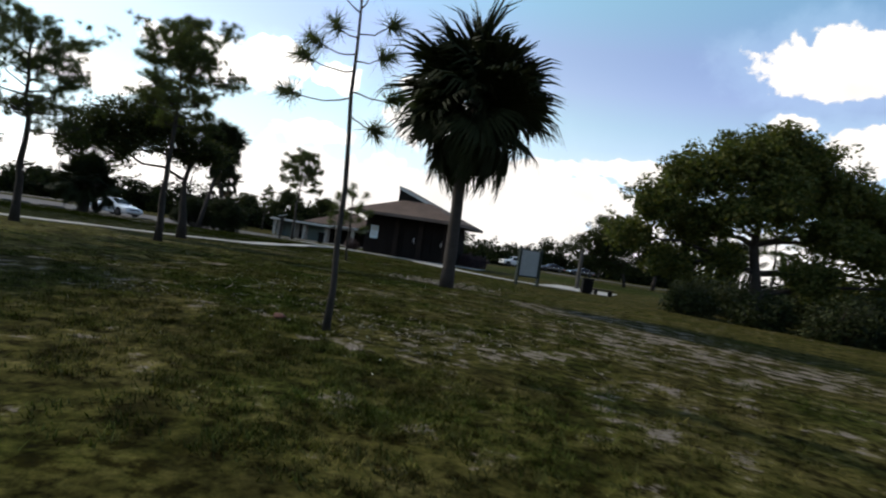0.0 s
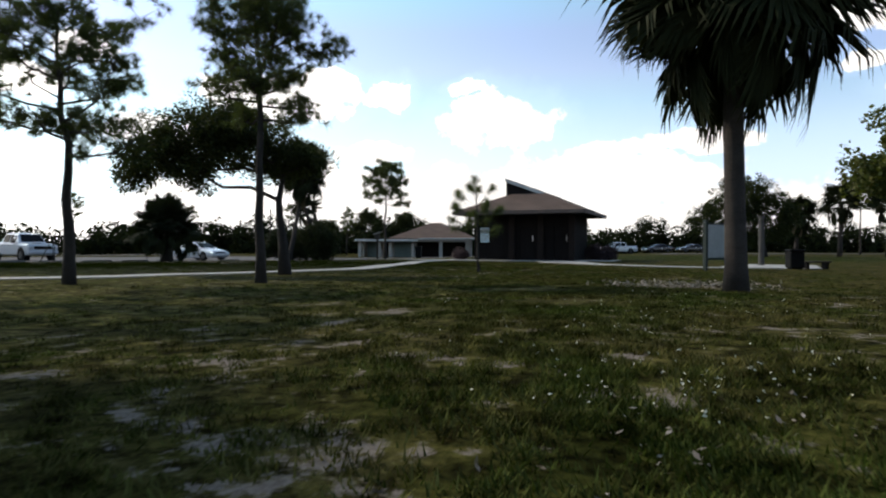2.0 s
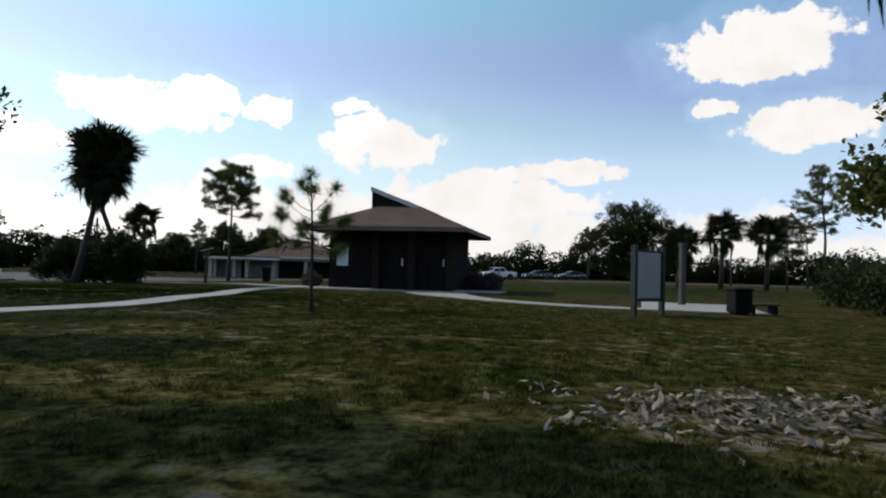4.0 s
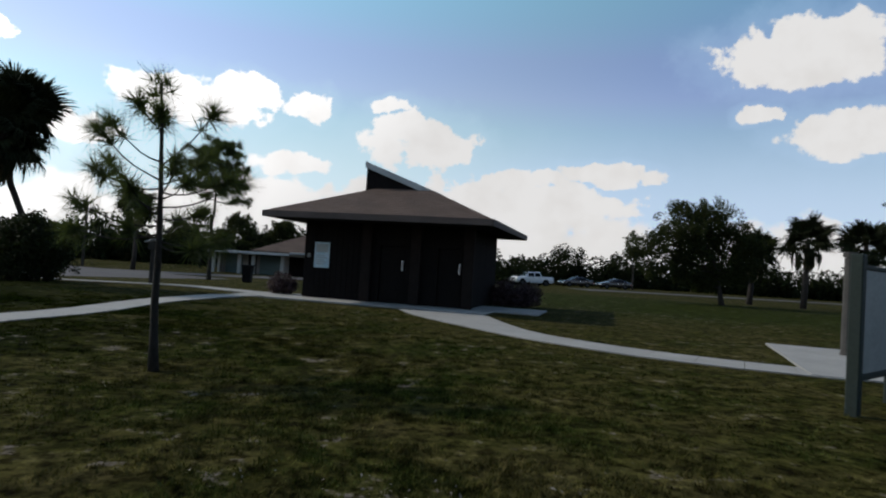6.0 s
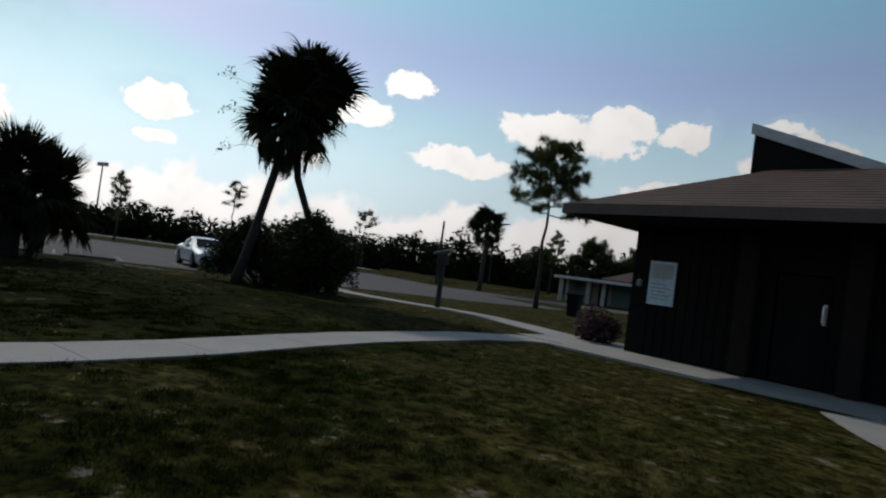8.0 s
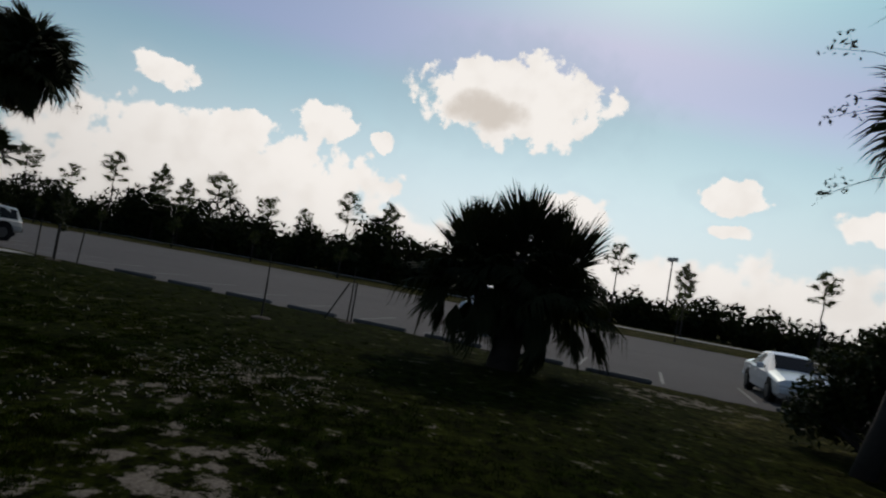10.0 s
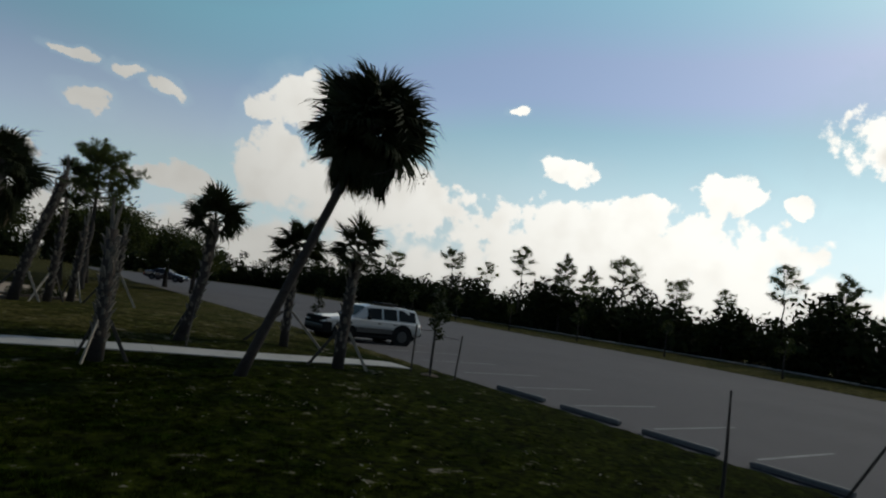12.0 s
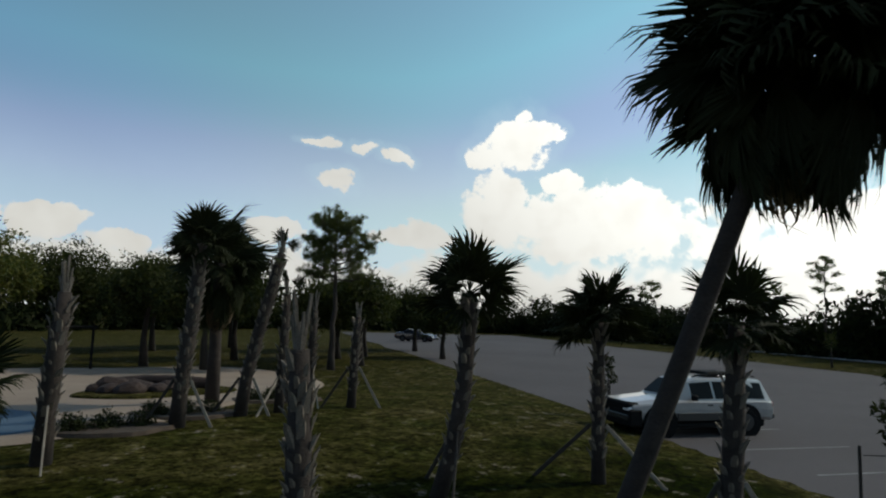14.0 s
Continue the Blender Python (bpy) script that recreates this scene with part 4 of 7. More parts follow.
def braced_palm(place, pts, r, seed, label, fronds=16, scale=1.0, boots=64, braces=3, brace_h=1.1, brace_out=1.3, b0=0.4, cut=0, low=radians(-22), light=(0,)):
    """A transplanted palm: trunk wrapped in cut leaf bases, a small crown, lumber braces nailed round it."""
    r *= 0.86
    random.seed(seed)
    x, y = place
    root = empty("braced_palm", pose(x, y, gz(x, y) - 0.05), label, "palm tree", "transplanted palms")
    pts = [Vector(p) for p in pts]
    n = len(pts)
    part("trunk", tube(pts, [r * (1.15 if i == 0 else 0.72 if i == n - 1 else 1.0) for i in range(n)], 12), M_PALMTRUNK, root, smooth=True)

    def on(t):
        k = min(n - 2, int(t * (n - 1)))
        return pts[k].lerp(pts[k + 1], t * (n - 1) - k), (pts[k + 1] - pts[k]).normalized()
    for i in range(boots):
        t = 0.20 + 0.78 * (i + rnd(-0.8, 0.8)) / boots
        p, d = on(t)
        a = i * 2.39996
        m = Matrix.Translation(p) @ d.to_track_quat("Z", "X").to_matrix().to_4x4() @ Euler((0, rnd(0.0, 0.30), a + rnd(-.3, .3))).to_matrix().to_4x4() @ Matrix.Translation((r * 0.93, 0, -0.1)) @ Matrix.Scale(rnd(0.5, 0.95), 4)
        child("boot", BOOT, root, m)
    top = pts[-1]
    ax = (pts[-1] - pts[-2]).normalized()
    for i in range(fronds):
        t = i / max(1, fronds - 1)
        rise = math.asin(0.985 - t * (0.985 - math.sin(low)))
        child("frond", random.choice(FROND_YOUNG), root, aim(top + ax * (0.12 - 0.2 * t), i * 2.39996 + rnd(-0.3, 0.3), rise + rnd(-0.15, 0.15), rnd(-1.0, 1.0), scale * rnd(0.85, 1.1)))
    stubs = [tube([top + Vector((0, 0, -0.25)), top + Vector((rnd(-.12, .12), rnd(-.12, .12), rnd(0.25, 0.75)))], [0.035, 0.02], 5) for i in range(cut)]
    for g in stubs:
        part("cut_stalk", g, M_BOOT, root, "pale cut frond stalk")
    for i in range(braces):
        a = b0 + i * 2 * math.pi / braces
        p, d = on(min(0.95, brace_h / max(0.5, pts[-1].z)))
        foot = Vector((math.cos(a) * brace_out, math.sin(a) * brace_out, 0.02))
        foot.z = gz(x + foot.x, y + foot.y) - gz(x, y) + 0.04
        head = p + Vector((math.cos(a), math.sin(a), 0)) * (r + 0.02)
        g = box(-0.036, -0.018, 0, 0.036, 0.018, (head - foot).length, 0.006)
        m = Matrix.Translation(foot) @ (head - foot).to_track_quat("Z", "X").to_matrix().to_4x4()
        part("brace", moved(g, m), M_WOOD if i in light else M_DARKWOOD, root, "pale new lumber brace" if i in light else "dark lumber brace")
    return root


def shrub(place, blobs, leaf, seed, label, mat=None, name="shrub", count=26, clumps=60, spread=0.28, category="shrub", stems=7):
    mat = mat or M_SHRUB
    rng = np.random.default_rng(seed)
    random.seed(seed)
    x, y = place
    root = empty(name, pose(x, y, gz(x, y) - 0.03), label, category)
    cs, wood = [], []
    for bx, by, bz, br in blobs:
        c = Vector((bx, by, bz))
        for k in range(stems):
            e = c + Vector((rnd(-1, 1), rnd(-1, 1), rnd(-0.2, 0.9))) * br * 0.8
            wood.append(tube(bend_path((bx * 0.7 + rnd(-.15, .15), by * 0.7 + rnd(-.15, .15), 0), e, 0.1, 3, 0.05), [0.025, 0.02, 0.014, 0.006], 4, False))
        for k in range(int(clumps * br * br)):
            d = Vector(rng.normal(size=3))
            d.normalize()
            rad = br * rnd(0.3, 1.0) ** 0.5 * (0.85 + 0.4 * noise.noise(d * 2 + c))
            cs.append(Vector((c.x + d.x * rad, c.y + d.y * rad, max(0.08, c.z + d.z * rad * 0.85))))
    tagged(part("branchwork", join(*wood), M_BARK, root), kind="stuff")
    v, f = leaves(cs, spread, count, leaf, rng, 0.3)
    child("foliage", mesh_np("foliage", v, f, mat), root)
    return root


def build_grass():
    """Blades in tufts over the ground that the camera passes near, one object of countless blades."""
    rng = np.random.default_rng(5)
    line = [(0, 3), (-1, 6), (-3, 9), (-3, 13), (-2.6, 18), (-1.8, 23), (-1, 28), (-2, 33), (-6, 38), (-11, 39.5), (-16, 38.5), (-20, 36), (-23, 31), (-27, 26)]
    cs = []
    for (x0, y0), (x1, y1) in zip(line, line[1:]):
        k = int(math.hypot(x1 - x0, y1 - y0) * 1700)
        t = rng.uniform(0, 1, k)
        r = np.abs(rng.normal(size=k)) ** 1.1 * 4.0
        a = rng.uniform(0, 2 * math.pi, k)
        cs.append(np.stack([x0 + (x1 - x0) * t + r * np.cos(a), y0 + (y1 - y0) * t + r * np.sin(a)], 1))
    c = np.concatenate(cs)
    keep = []
    for x, y in c:
        f = noise.noise((x * 0.55, y * 0.55, 3.1)) + 0.5 * noise.noise((x * 1.9, y * 1.9, 7.7))
        bare = any(((x - sx) / (rx * 0.8)) ** 2 + ((y - sy) / (ry * 0.8)) ** 2 < 1 for sx, sy, rx, ry, _ in SAND)
        clump = noise.noise((x * 3.6, y * 3.6, 1.3)) + 0.5 * noise.noise((x * 8.0, y * 8.0, 4.4))
        keep.append(f > -0.3 and clump > -0.08 and not bare and not on_hard(x, y))
    c = c[np.array(keep)]
    z = np.array([gz(x, y) for x, y in c])
    blades = 13
    base = np.repeat(np.column_stack([c, z]), blades, 0)
    base[:, :2] += rng.normal(size=(len(base), 2)) * 0.05
    h = np.repeat(rng.uniform(0.016, 0.050, len(c)), blades) * rng.uniform(0.6, 1.3, len(base))
    a = rng.uniform(0, 2 * math.pi, len(base))
    leanv = np.column_stack([np.cos(a), np.sin(a), np.zeros(len(base))]) * (h * rng.uniform(0.5, 1.8, len(base)))[:, None]
    side = np.column_stack([-np.sin(a), np.cos(a), np.zeros(len(base))]) * 0.0065
    tip = base + leanv
    tip[:, 2] += h
    base[:, 2] -= 0.01
    v = np.stack([base - side, base + side, tip], 1).reshape(-1, 3)
    ob = new("grass", mesh_np("grass", v, np.arange(len(v)).reshape(-1, 3), M_GRASS))
    tagged(ob, "short patchy grass tufts on sandy soil", "grass", kind="stuff")


PATHS = []


def on_hard(x, y):
    if across(x, y) < EDGE_N + 0.05:
        return True
    for pts, w in PATHS:
        for (x0, y0), (x1, y1) in zip(pts, pts[1:]):
            l2 = (x1 - x0) ** 2 + (y1 - y0) ** 2
            t = min(1, max(0, ((x - x0) * (x1 - x0) + (y - y0) * (y1 - y0)) / l2))
            if math.hypot(x - x0 - t * (x1 - x0), y - y0 - t * (y1 - y0)) < w / 2 + 0.05:
                return True
    return False

# ---- vehicles ----


def vehicle(name, place, heading, label, L, W, stations, glass_from, paint, wheel_r, axles, tall=False, clad=None, rack=False, category="car", bed=False, z=None):
    """A car that points along +x. stations: (x, sill, belt, top, half width at belt, half width at top)."""
    x, y = place
    root = empty(name, pose(x, y, lot_z(x, y) if z is None else z, 0, 0, heading), label, category)
    vs, fs = [], []
    prof = []
    for sx, zb, zs, zt, wb, wtp in stations:
        half = [(0.0, zb), (wb * 0.86, zb), (wb * 0.97, zb + 0.10), (wb * 1.0, (zb + zs) / 2 + 0.04), (wb * 0.985, zs - 0.05), (wb * 0.95, zs), (wtp, zt - 0.05), (wtp * 0.86, zt), (0.0, zt + 0.025)]
        ring = [(sx, -py, pz) for py, pz in half] + [(sx, py, pz) for py, pz in half[-2:0:-1]]
        prof.append((sx, half))
        vs += ring
    m = len(ring)
    for i in range(len(stations) - 1):
        for j in range(m):
            a, b = i * m + j, i * m + (j + 1) % m
            fs.append((a, a + m, b + m, b))
    fs.append(tuple(range(m)))
    fs.append(tuple(range((len(stations) - 1) * m + m - 1, (len(stations) - 1) * m - 1, -1)))
    part("body", (vs, fs), paint, root, smooth=False)

    def at(sx, k):
        for (xa, ha), (xb, hb) in zip(prof, prof[1:]):
            lo, hi = min(xa, xb), max(xa, xb)
            if lo - 1e-6 <= sx <= hi + 1e-6:
                t = (sx - xa) / (xb - xa) if xb != xa else 0
                return (ha[k][0] * (1 - t) + hb[k][0] * t, ha[k][1] * (1 - t) + hb[k][1] * t)
        return prof[-1][1][k]
    # side windows lie just proud of the upper body
    for xa, xb in glass_from["side"]:
        for sgn in (-1, 1):
            q = []
            for sx, t in ((xa, 0.10), (xb, 0.10), (xb, 0.92), (xa, 0.92)):
                p0, p1 = at(sx, 5), at(sx, 6)
                q.append((sx, sgn * (p0[0] + (p1[0] - p0[0]) * t + 0.016), p0[1] + (p1[1] - p0[1]) * t))
            inner = [(vx, vy - sgn * 0.02, vz) for vx, vy, vz in q]
            part("side_window", (q + inner, [(0, 1, 2, 3), (0, 4, 5, 1), (1, 5, 6, 2), (2, 6, 7, 3), (3, 7, 4, 0)]), M_GLASS, root)
    for nm, xa, xb in glass_from["ends"]:
        q = []
        for sx, sg in ((xa, -1), (xa, 1), (xb, 1), (xb, -1)):
            p = at(sx, 7)
            q.append((sx, sg * p[0] * 1.02, p[1]))
        d = Vector(q[2]) - Vector(q[1])
        nrm = Vector((0, 1, 0)).cross(d).normalized()
        if nrm.z < 0:
            nrm = -nrm
        o = [tuple(Vector(v) + nrm * 0.034) for v in q]
        o2 = [tuple(Vector(v) + nrm * 0.0) for v in q]
        part(nm, (o + o2, [(0, 1, 2, 3), (0, 4, 5, 1), (1, 5, 6, 2), (2, 6, 7, 3), (3, 7, 4, 0)]), M_GLASS, root)
    for ax in axles:
        for sgn in (-1, 1):
            w = at(ax, 3)[0]
            c0, c1 = (ax, sgn * (w - 0.20), wheel_r), (ax, sgn * (w + 0.012), wheel_r)
            wheel = part("wheel_arch", cyl((ax, sgn * (w - 0.05), wheel_r + 0.03), (ax, sgn * (w + 0.006), wheel_r + 0.03), wheel_r * (1.3 if tall else 1.15), 20), M_BLACK, root, "black wheel arch")
            t = part("tyre", tube([c0, (ax, sgn * (w - 0.17), wheel_r), (ax, sgn * (w - 0.01), wheel_r), (ax, sgn * (w + 0.02), wheel_r)], [wheel_r * 0.92, wheel_r, wheel_r, wheel_r * 0.9], 22), M_TYRE, root)
            child("rim", mesh("rim", *tube([(ax, sgn * (w + 0.015), wheel_r), (ax, sgn * (w + 0.028), wheel_r), (ax, sgn * (w + 0.032), wheel_r)], [wheel_r * 0.62, wheel_r * 0.60, wheel_r * 0.3], 14), M_RIM), t)
    xf, xr = stations[0][0], stations[-1][0]
    wf = stations[1][4]
    zf = stations[1][2]
    for sgn in (-1, 1):
        part("headlight", box(xf - 0.10, sgn * wf * 0.78 - 0.16, zf - 0.20, xf + 0.03, sgn * wf * 0.78 + 0.16, zf - 0.06, 0.02), M_LAMP, root)
        part("tail_light", box(xr - 0.03, sgn * wf * 0.84 - 0.09, zf - 0.18, xr + 0.10, sgn * wf * 0.84 + 0.09, zf + 0.08, 0.02), M_RED, root)
        mx = glass_from["side"][0][1] + 0.05
        p = at(mx, 5)
        part("mirror", box(mx - 0.09, sgn * (p[0] + 0.12) - 0.10, p[1] + 0.02, mx + 0.06, sgn * (p[0] + 0.12) + 0.10, p[1] + 0.20, 0.03), M_BLACK if tall else paint, root)
        for xa, xb in glass_from["side"][:2]:
            hx = xa + 0.15
            p = at(hx, 4)
            part("door_handle", box(hx - 0.09, sgn * (p[0] + 0.012) - 0.014, p[1] - 0.10, hx + 0.09, sgn * (p[0] + 0.012) + 0.014, p[1] - 0.06, 0.008), M_BLACK if tall else M_STEEL, root)
    part("grille", box(xf - 0.05, -wf * 0.58, zf - 0.26, xf + 0.025, wf * 0.58, zf - 0.05, 0.015), M_BLACK, root)
    part("front_bumper", box(xf - 0.10, -wf * 0.97, stations[0][1] + 0.02, xf + 0.07, wf * 0.97, stations[0][1] + 0.22, 0.04), clad or paint, root)
    part("rear_bumper", box(xr - 0.08, -wf * 0.97, stations[-1][1] + 0.02, xr + 0.10, wf * 0.97, stations[-1][1] + 0.22, 0.04), clad or paint, root)
    if clad:
        for sgn in (-1, 1):
            a0, a1 = axles[1] + wheel_r * 1.25, axles[0] - wheel_r * 1.25
            w = at((a0 + a1) / 2, 3)[0]
            zb = stations[3][1]
            part("side_cladding", box(a0, sgn * w - 0.018, zb, a1, sgn * w + 0.018, zb + 0.24, 0.008), clad, root, "grey lower side cladding")
    if rack:
        zt = max(s[3] for s in stations) + 0.03
        for sgn in (-1, 1):
            part("roof_rail", tube([(0.2, sgn * 0.58, zt), (0.0, sgn * 0.58, zt + 0.07), (-1.9, sgn * 0.58, zt + 0.07), (-2.1, sgn * 0.58, zt)], [0.018] * 4, 6), M_BLACK, root)
        for cx in (-0.4, -1.4):
            part("cross_bar", cyl((cx, -0.6, zt + 0.07), (cx, 0.6, zt + 0.07), 0.018, 6), M_BLACK, root)
    if bed:
        part("bed_well", box(bed[0], -W / 2 * 0.80, stations[-2][3] - 0.35, bed[1], W / 2 * 0.80, stations[-2][3] + 0.031), M_BLACK, root, "dark open pickup bed")
    return root


def suv(place, heading, z=None):
    st = [(2.56, 0.50, 0.84, 0.94, 0.80, 0.72), (2.44, 0.44, 1.00, 1.07, 0.92, 0.82), (1.12, 0.50, 1.12, 1.21, 0.96, 0.80), (0.50, 0.52, 1.13, 1.74, 0.97, 0.70),
          (0.2, 0.52, 1.13, 1.82, 0.97, 0.70), (-1.6, 0.52, 1.13, 1.82, 0.97, 0.70), (-2.25, 0.50, 1.12, 1.76, 0.96, 0.66), (-2.46, 0.46, 1.08, 1.20, 0.93, 0.78), (-2.52, 0.50, 0.96, 1.06, 0.88, 0.78)]
    ob = vehicle("sport_utility", place, heading, "pale silver sport utility with grey cladding parked at the grass", 5.05, 1.95, st,
                   {"side": [(-0.30, 0.42), (-1.12, -0.40), (-2.18, -1.24)], "ends": [("windshield", 1.05, 0.55), ("rear_window", -2.28, -2.44)]}, M_SILVER, 0.44, (1.55, -1.43), True, M_CLAD, True, "car", z=z)
    part("roof_bag", box(-1.35, -0.45, 1.90, -0.45, 0.45, 2.00, 0.04), M_BLACK, ob, "black roof bag")
    for sgn in (-1, 1):
        part("side_step", box(-0.92, sgn * 0.86 - 0.12, 0.30, 1.02, sgn * 0.86 + 0.12, 0.44, 0.03), M_BLACK, ob, "black side step")
    part("underbody", box(-2.3, -0.78, 0.26, 2.2, 0.78, 0.53, 0.04), M_BLACK, ob, "black underbody")
    part("front_guard", box(2.15, -0.955, 0.34, 2.60, 0.955, 0.88, 0.05), M_BLACK, ob, "black front guard")
    part("hood_cover", box(2.20, -0.86, 0.86, 2.60, 0.86, 1.08, 0.05), M_BLACK, ob, "black cover over the nose")
    ob.scale = (0.945, 0.95, 0.89)
    return ob


def sedan(place, heading, paint, label, name="sedan", z=None):
    st = [(2.36, 0.34, 0.60, 0.66, 0.70, 0.62), (2.22, 0.24, 0.70, 0.78, 0.86, 0.74), (1.0, 0.22, 0.86, 0.96, 0.90, 0.74), (0.15, 0.20, 0.90, 1.38, 0.91, 0.60),
          (-0.3, 0.20, 0.92, 1.44, 0.91, 0.58), (-0.95, 0.20, 0.93, 1.40, 0.91, 0.58), (-1.70, 0.24, 0.94, 1.06, 0.88, 0.70), (-2.30, 0.28, 0.92, 1.02, 0.84, 0.70), (-2.40, 0.38, 0.80, 0.90, 0.76, 0.66)]
    return vehicle(name, place, heading, label, 4.75, 1.82, st, {"side": [(-0.42, 0.52), (-1.25, -0.50)], "ends": [("windshield", 0.92, 0.22), ("rear_window", -1.02, -1.62)]}, paint, 0.33, (1.42, -1.35), z=z)


def pickup(place, heading, paint, label, z=None):
    st = [(2.90, 0.46, 0.86, 0.98, 0.84, 0.78), (2.78, 0.38, 1.04, 1.14, 0.96, 0.86), (1.55, 0.38, 1.12, 1.22, 0.98, 0.82), (0.95, 0.36, 1.18, 1.82, 0.99, 0.70),
          (0.6, 0.36, 1.18, 1.88, 0.99, 0.70), (-0.85, 0.36, 1.18, 1.88, 0.99, 0.70), (-1.10, 0.38, 1.16, 1.30, 0.99, 0.90), (-2.84, 0.42, 1.16, 1.28, 0.97, 0.90), (-2.90, 0.50, 1.10, 1.20, 0.95, 0.88)]
    return vehicle("pickup_truck", place, heading, label, 5.8, 2.0, st, {"side": [(0.12, 1.0), (-0.82, 0.02)], "ends": [("windshield", 1.48, 1.0), ("rear_window", -0.90, -1.06)]}, paint, 0.40, (1.95, -1.70), True, None, False, "pickup truck", (-2.75, -1.18), z=z)


# ---- buildings ----
BC = Vector((-2.16, 49.60, 0))


def build_restroom():
    z0 = 0.05
    m = Matrix.Translation((BC.x, BC.y, z0)) @ Matrix.Rotation(math.atan2(-0.28, 0.96), 4, "Z")
    root = empty("restroom_building", m, "dark brown park building with a brown shingle hip roof", "building")
    H, S, E = 4.2, 0.42, 3.08
    wl, wr, wf, wb = -3.35, 3.05, -2.45, 3.2
    t = 0.18
    # walls with the two door openings in the front
    doors = [(-0.28, 0.72), (1.95, 2.88)]
    segs = [(wl, doors[0][0]), (doors[0][1], doors[1][0]), (doors[1][1], wr)]
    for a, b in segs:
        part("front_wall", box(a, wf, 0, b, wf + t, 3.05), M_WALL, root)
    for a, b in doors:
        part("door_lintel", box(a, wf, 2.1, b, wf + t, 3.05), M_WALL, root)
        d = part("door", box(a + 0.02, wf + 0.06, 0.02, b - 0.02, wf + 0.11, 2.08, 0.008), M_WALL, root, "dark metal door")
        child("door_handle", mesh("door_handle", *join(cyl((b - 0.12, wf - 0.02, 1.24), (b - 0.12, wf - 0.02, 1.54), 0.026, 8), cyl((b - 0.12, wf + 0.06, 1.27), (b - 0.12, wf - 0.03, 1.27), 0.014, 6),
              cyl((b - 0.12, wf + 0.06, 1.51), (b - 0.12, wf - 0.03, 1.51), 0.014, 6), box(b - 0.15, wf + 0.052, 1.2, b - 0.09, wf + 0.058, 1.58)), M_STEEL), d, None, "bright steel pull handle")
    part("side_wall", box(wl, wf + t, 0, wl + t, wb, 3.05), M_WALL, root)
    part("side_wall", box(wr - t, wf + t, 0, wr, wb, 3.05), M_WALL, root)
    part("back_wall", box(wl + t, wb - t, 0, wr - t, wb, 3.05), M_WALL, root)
    for px_ in (-0.75, 1.15, 3.12):
        part("column", box(px_ - 0.19, wf - 0.22, 0, px_ + 0.19, wf - 0.003, 3.05, 0.02), M_COLUMN, root)
    for i in range(12):
        bx = wl + 0.28 + i * 0.22
        part("wall_board", box(bx, wf - 0.022, 0.02, bx + 0.19, wf - 0.002, 3.0, 0.004), M_WALL, root)
    # hip roof: four sloping slabs, soffit and fascia
    ap = (0, 0, E + S * H)
    cs = [(-H, -H, E), (H, -H, E), (H, H, E), (-H, H, E)]
    names = ("roof_front", "roof_east", "roof_back", "roof_west")
    for i in range(4):
        a, b = Vector(cs[i]), Vector(cs[(i + 1) % 4])
        rows = 22
        face = child(names[i], None, root)
        apx = Vector(ap)
        for k in range(rows):
            # each course of shingles laps a little proud of the one above
            l0, r0 = a.lerp(apx, k / rows), b.lerp(apx, k / rows)
            l1, r1 = a.lerp(apx, (k + 1) / rows), b.lerp(apx, (k + 1) / rows)
            vs = [l0 + Vector((0, 0, 0.013)), r0 + Vector((0, 0, 0.013)), r1 + Vector((0, 0, 0.004)), l1 + Vector((0, 0, 0.004)), l0 + Vector((0, 0, -0.01)), r0 + Vector((0, 0, -0.01))]
            part("shingle_course", (vs, [(0, 1, 2, 3), (4, 5, 1, 0)]), M_SHINGLE, face)
        d = (b - a).normalized()
        nrm = Vector((d.y, -d.x, 0))
        g = [a + nrm * 0.0, b + nrm * 0.0, b + nrm * 0.04, a + nrm * 0.04]
        f = [(p.x, p.y, E - 0.20) for p in g] + [(p.x, p.y, E + 0.02) for p in g]
        part("fascia", (f, [(3, 2, 1, 0), (4, 5, 6, 7), (0, 1, 5, 4), (1, 2, 6, 5), (2, 3, 7, 6), (3, 0, 4, 7)]), M_FASCIA, root)
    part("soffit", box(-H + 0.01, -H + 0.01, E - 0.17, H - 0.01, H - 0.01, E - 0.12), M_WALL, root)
    # raised clerestory: the east slope carried up past the ridge, with dark cheeks
    hw = 1.15
    ue, up_ = 1.55, -1.58
    ze, zp = E + S * (H - ue) + 0.02, 5.42
    zr = lambda u: ze + (zp - ze) * (ue - u) / (ue - up_)
    top = [(ue + 0.1, -hw, zr(ue + 0.1)), (ue + 0.1, hw, zr(ue + 0.1)), (up_, hw, zp), (up_, -hw, zp)]
    slab = [(a_, b_, c_ - 0.16) for a_, b_, c_ in top] + top
    part("clerestory_roof", (slab, [(0, 1, 2, 3), (7, 6, 5, 4), (0, 4, 5, 1), (1, 5, 6, 2), (2, 6, 7, 3), (3, 7, 4, 0)]), M_SHINGLE, root)
    for sg in (-1, 1):
        y0, y1 = sg * (hw + 0.003), sg * (hw + 0.055)
        q = [(ue + 0.1, zr(ue + 0.1)), (up_ - 0.03, zp), (up_ - 0.03, zp - 0.24), (ue - 0.1, zr(ue - 0.1) - 0.24)]
        vs = [(a_, y0, b_ + 0.02) for a_, b_ in q] + [(a_, y1, b_ + 0.02) for a_, b_ in q]
        part("trim_board", (vs, [(0, 1, 2, 3), (7, 6, 5, 4), (0, 4, 5, 1), (1, 5, 6, 2), (2, 6, 7, 3), (3, 7, 4, 0)]), M_FLASH, root, "pale grey metal trim")
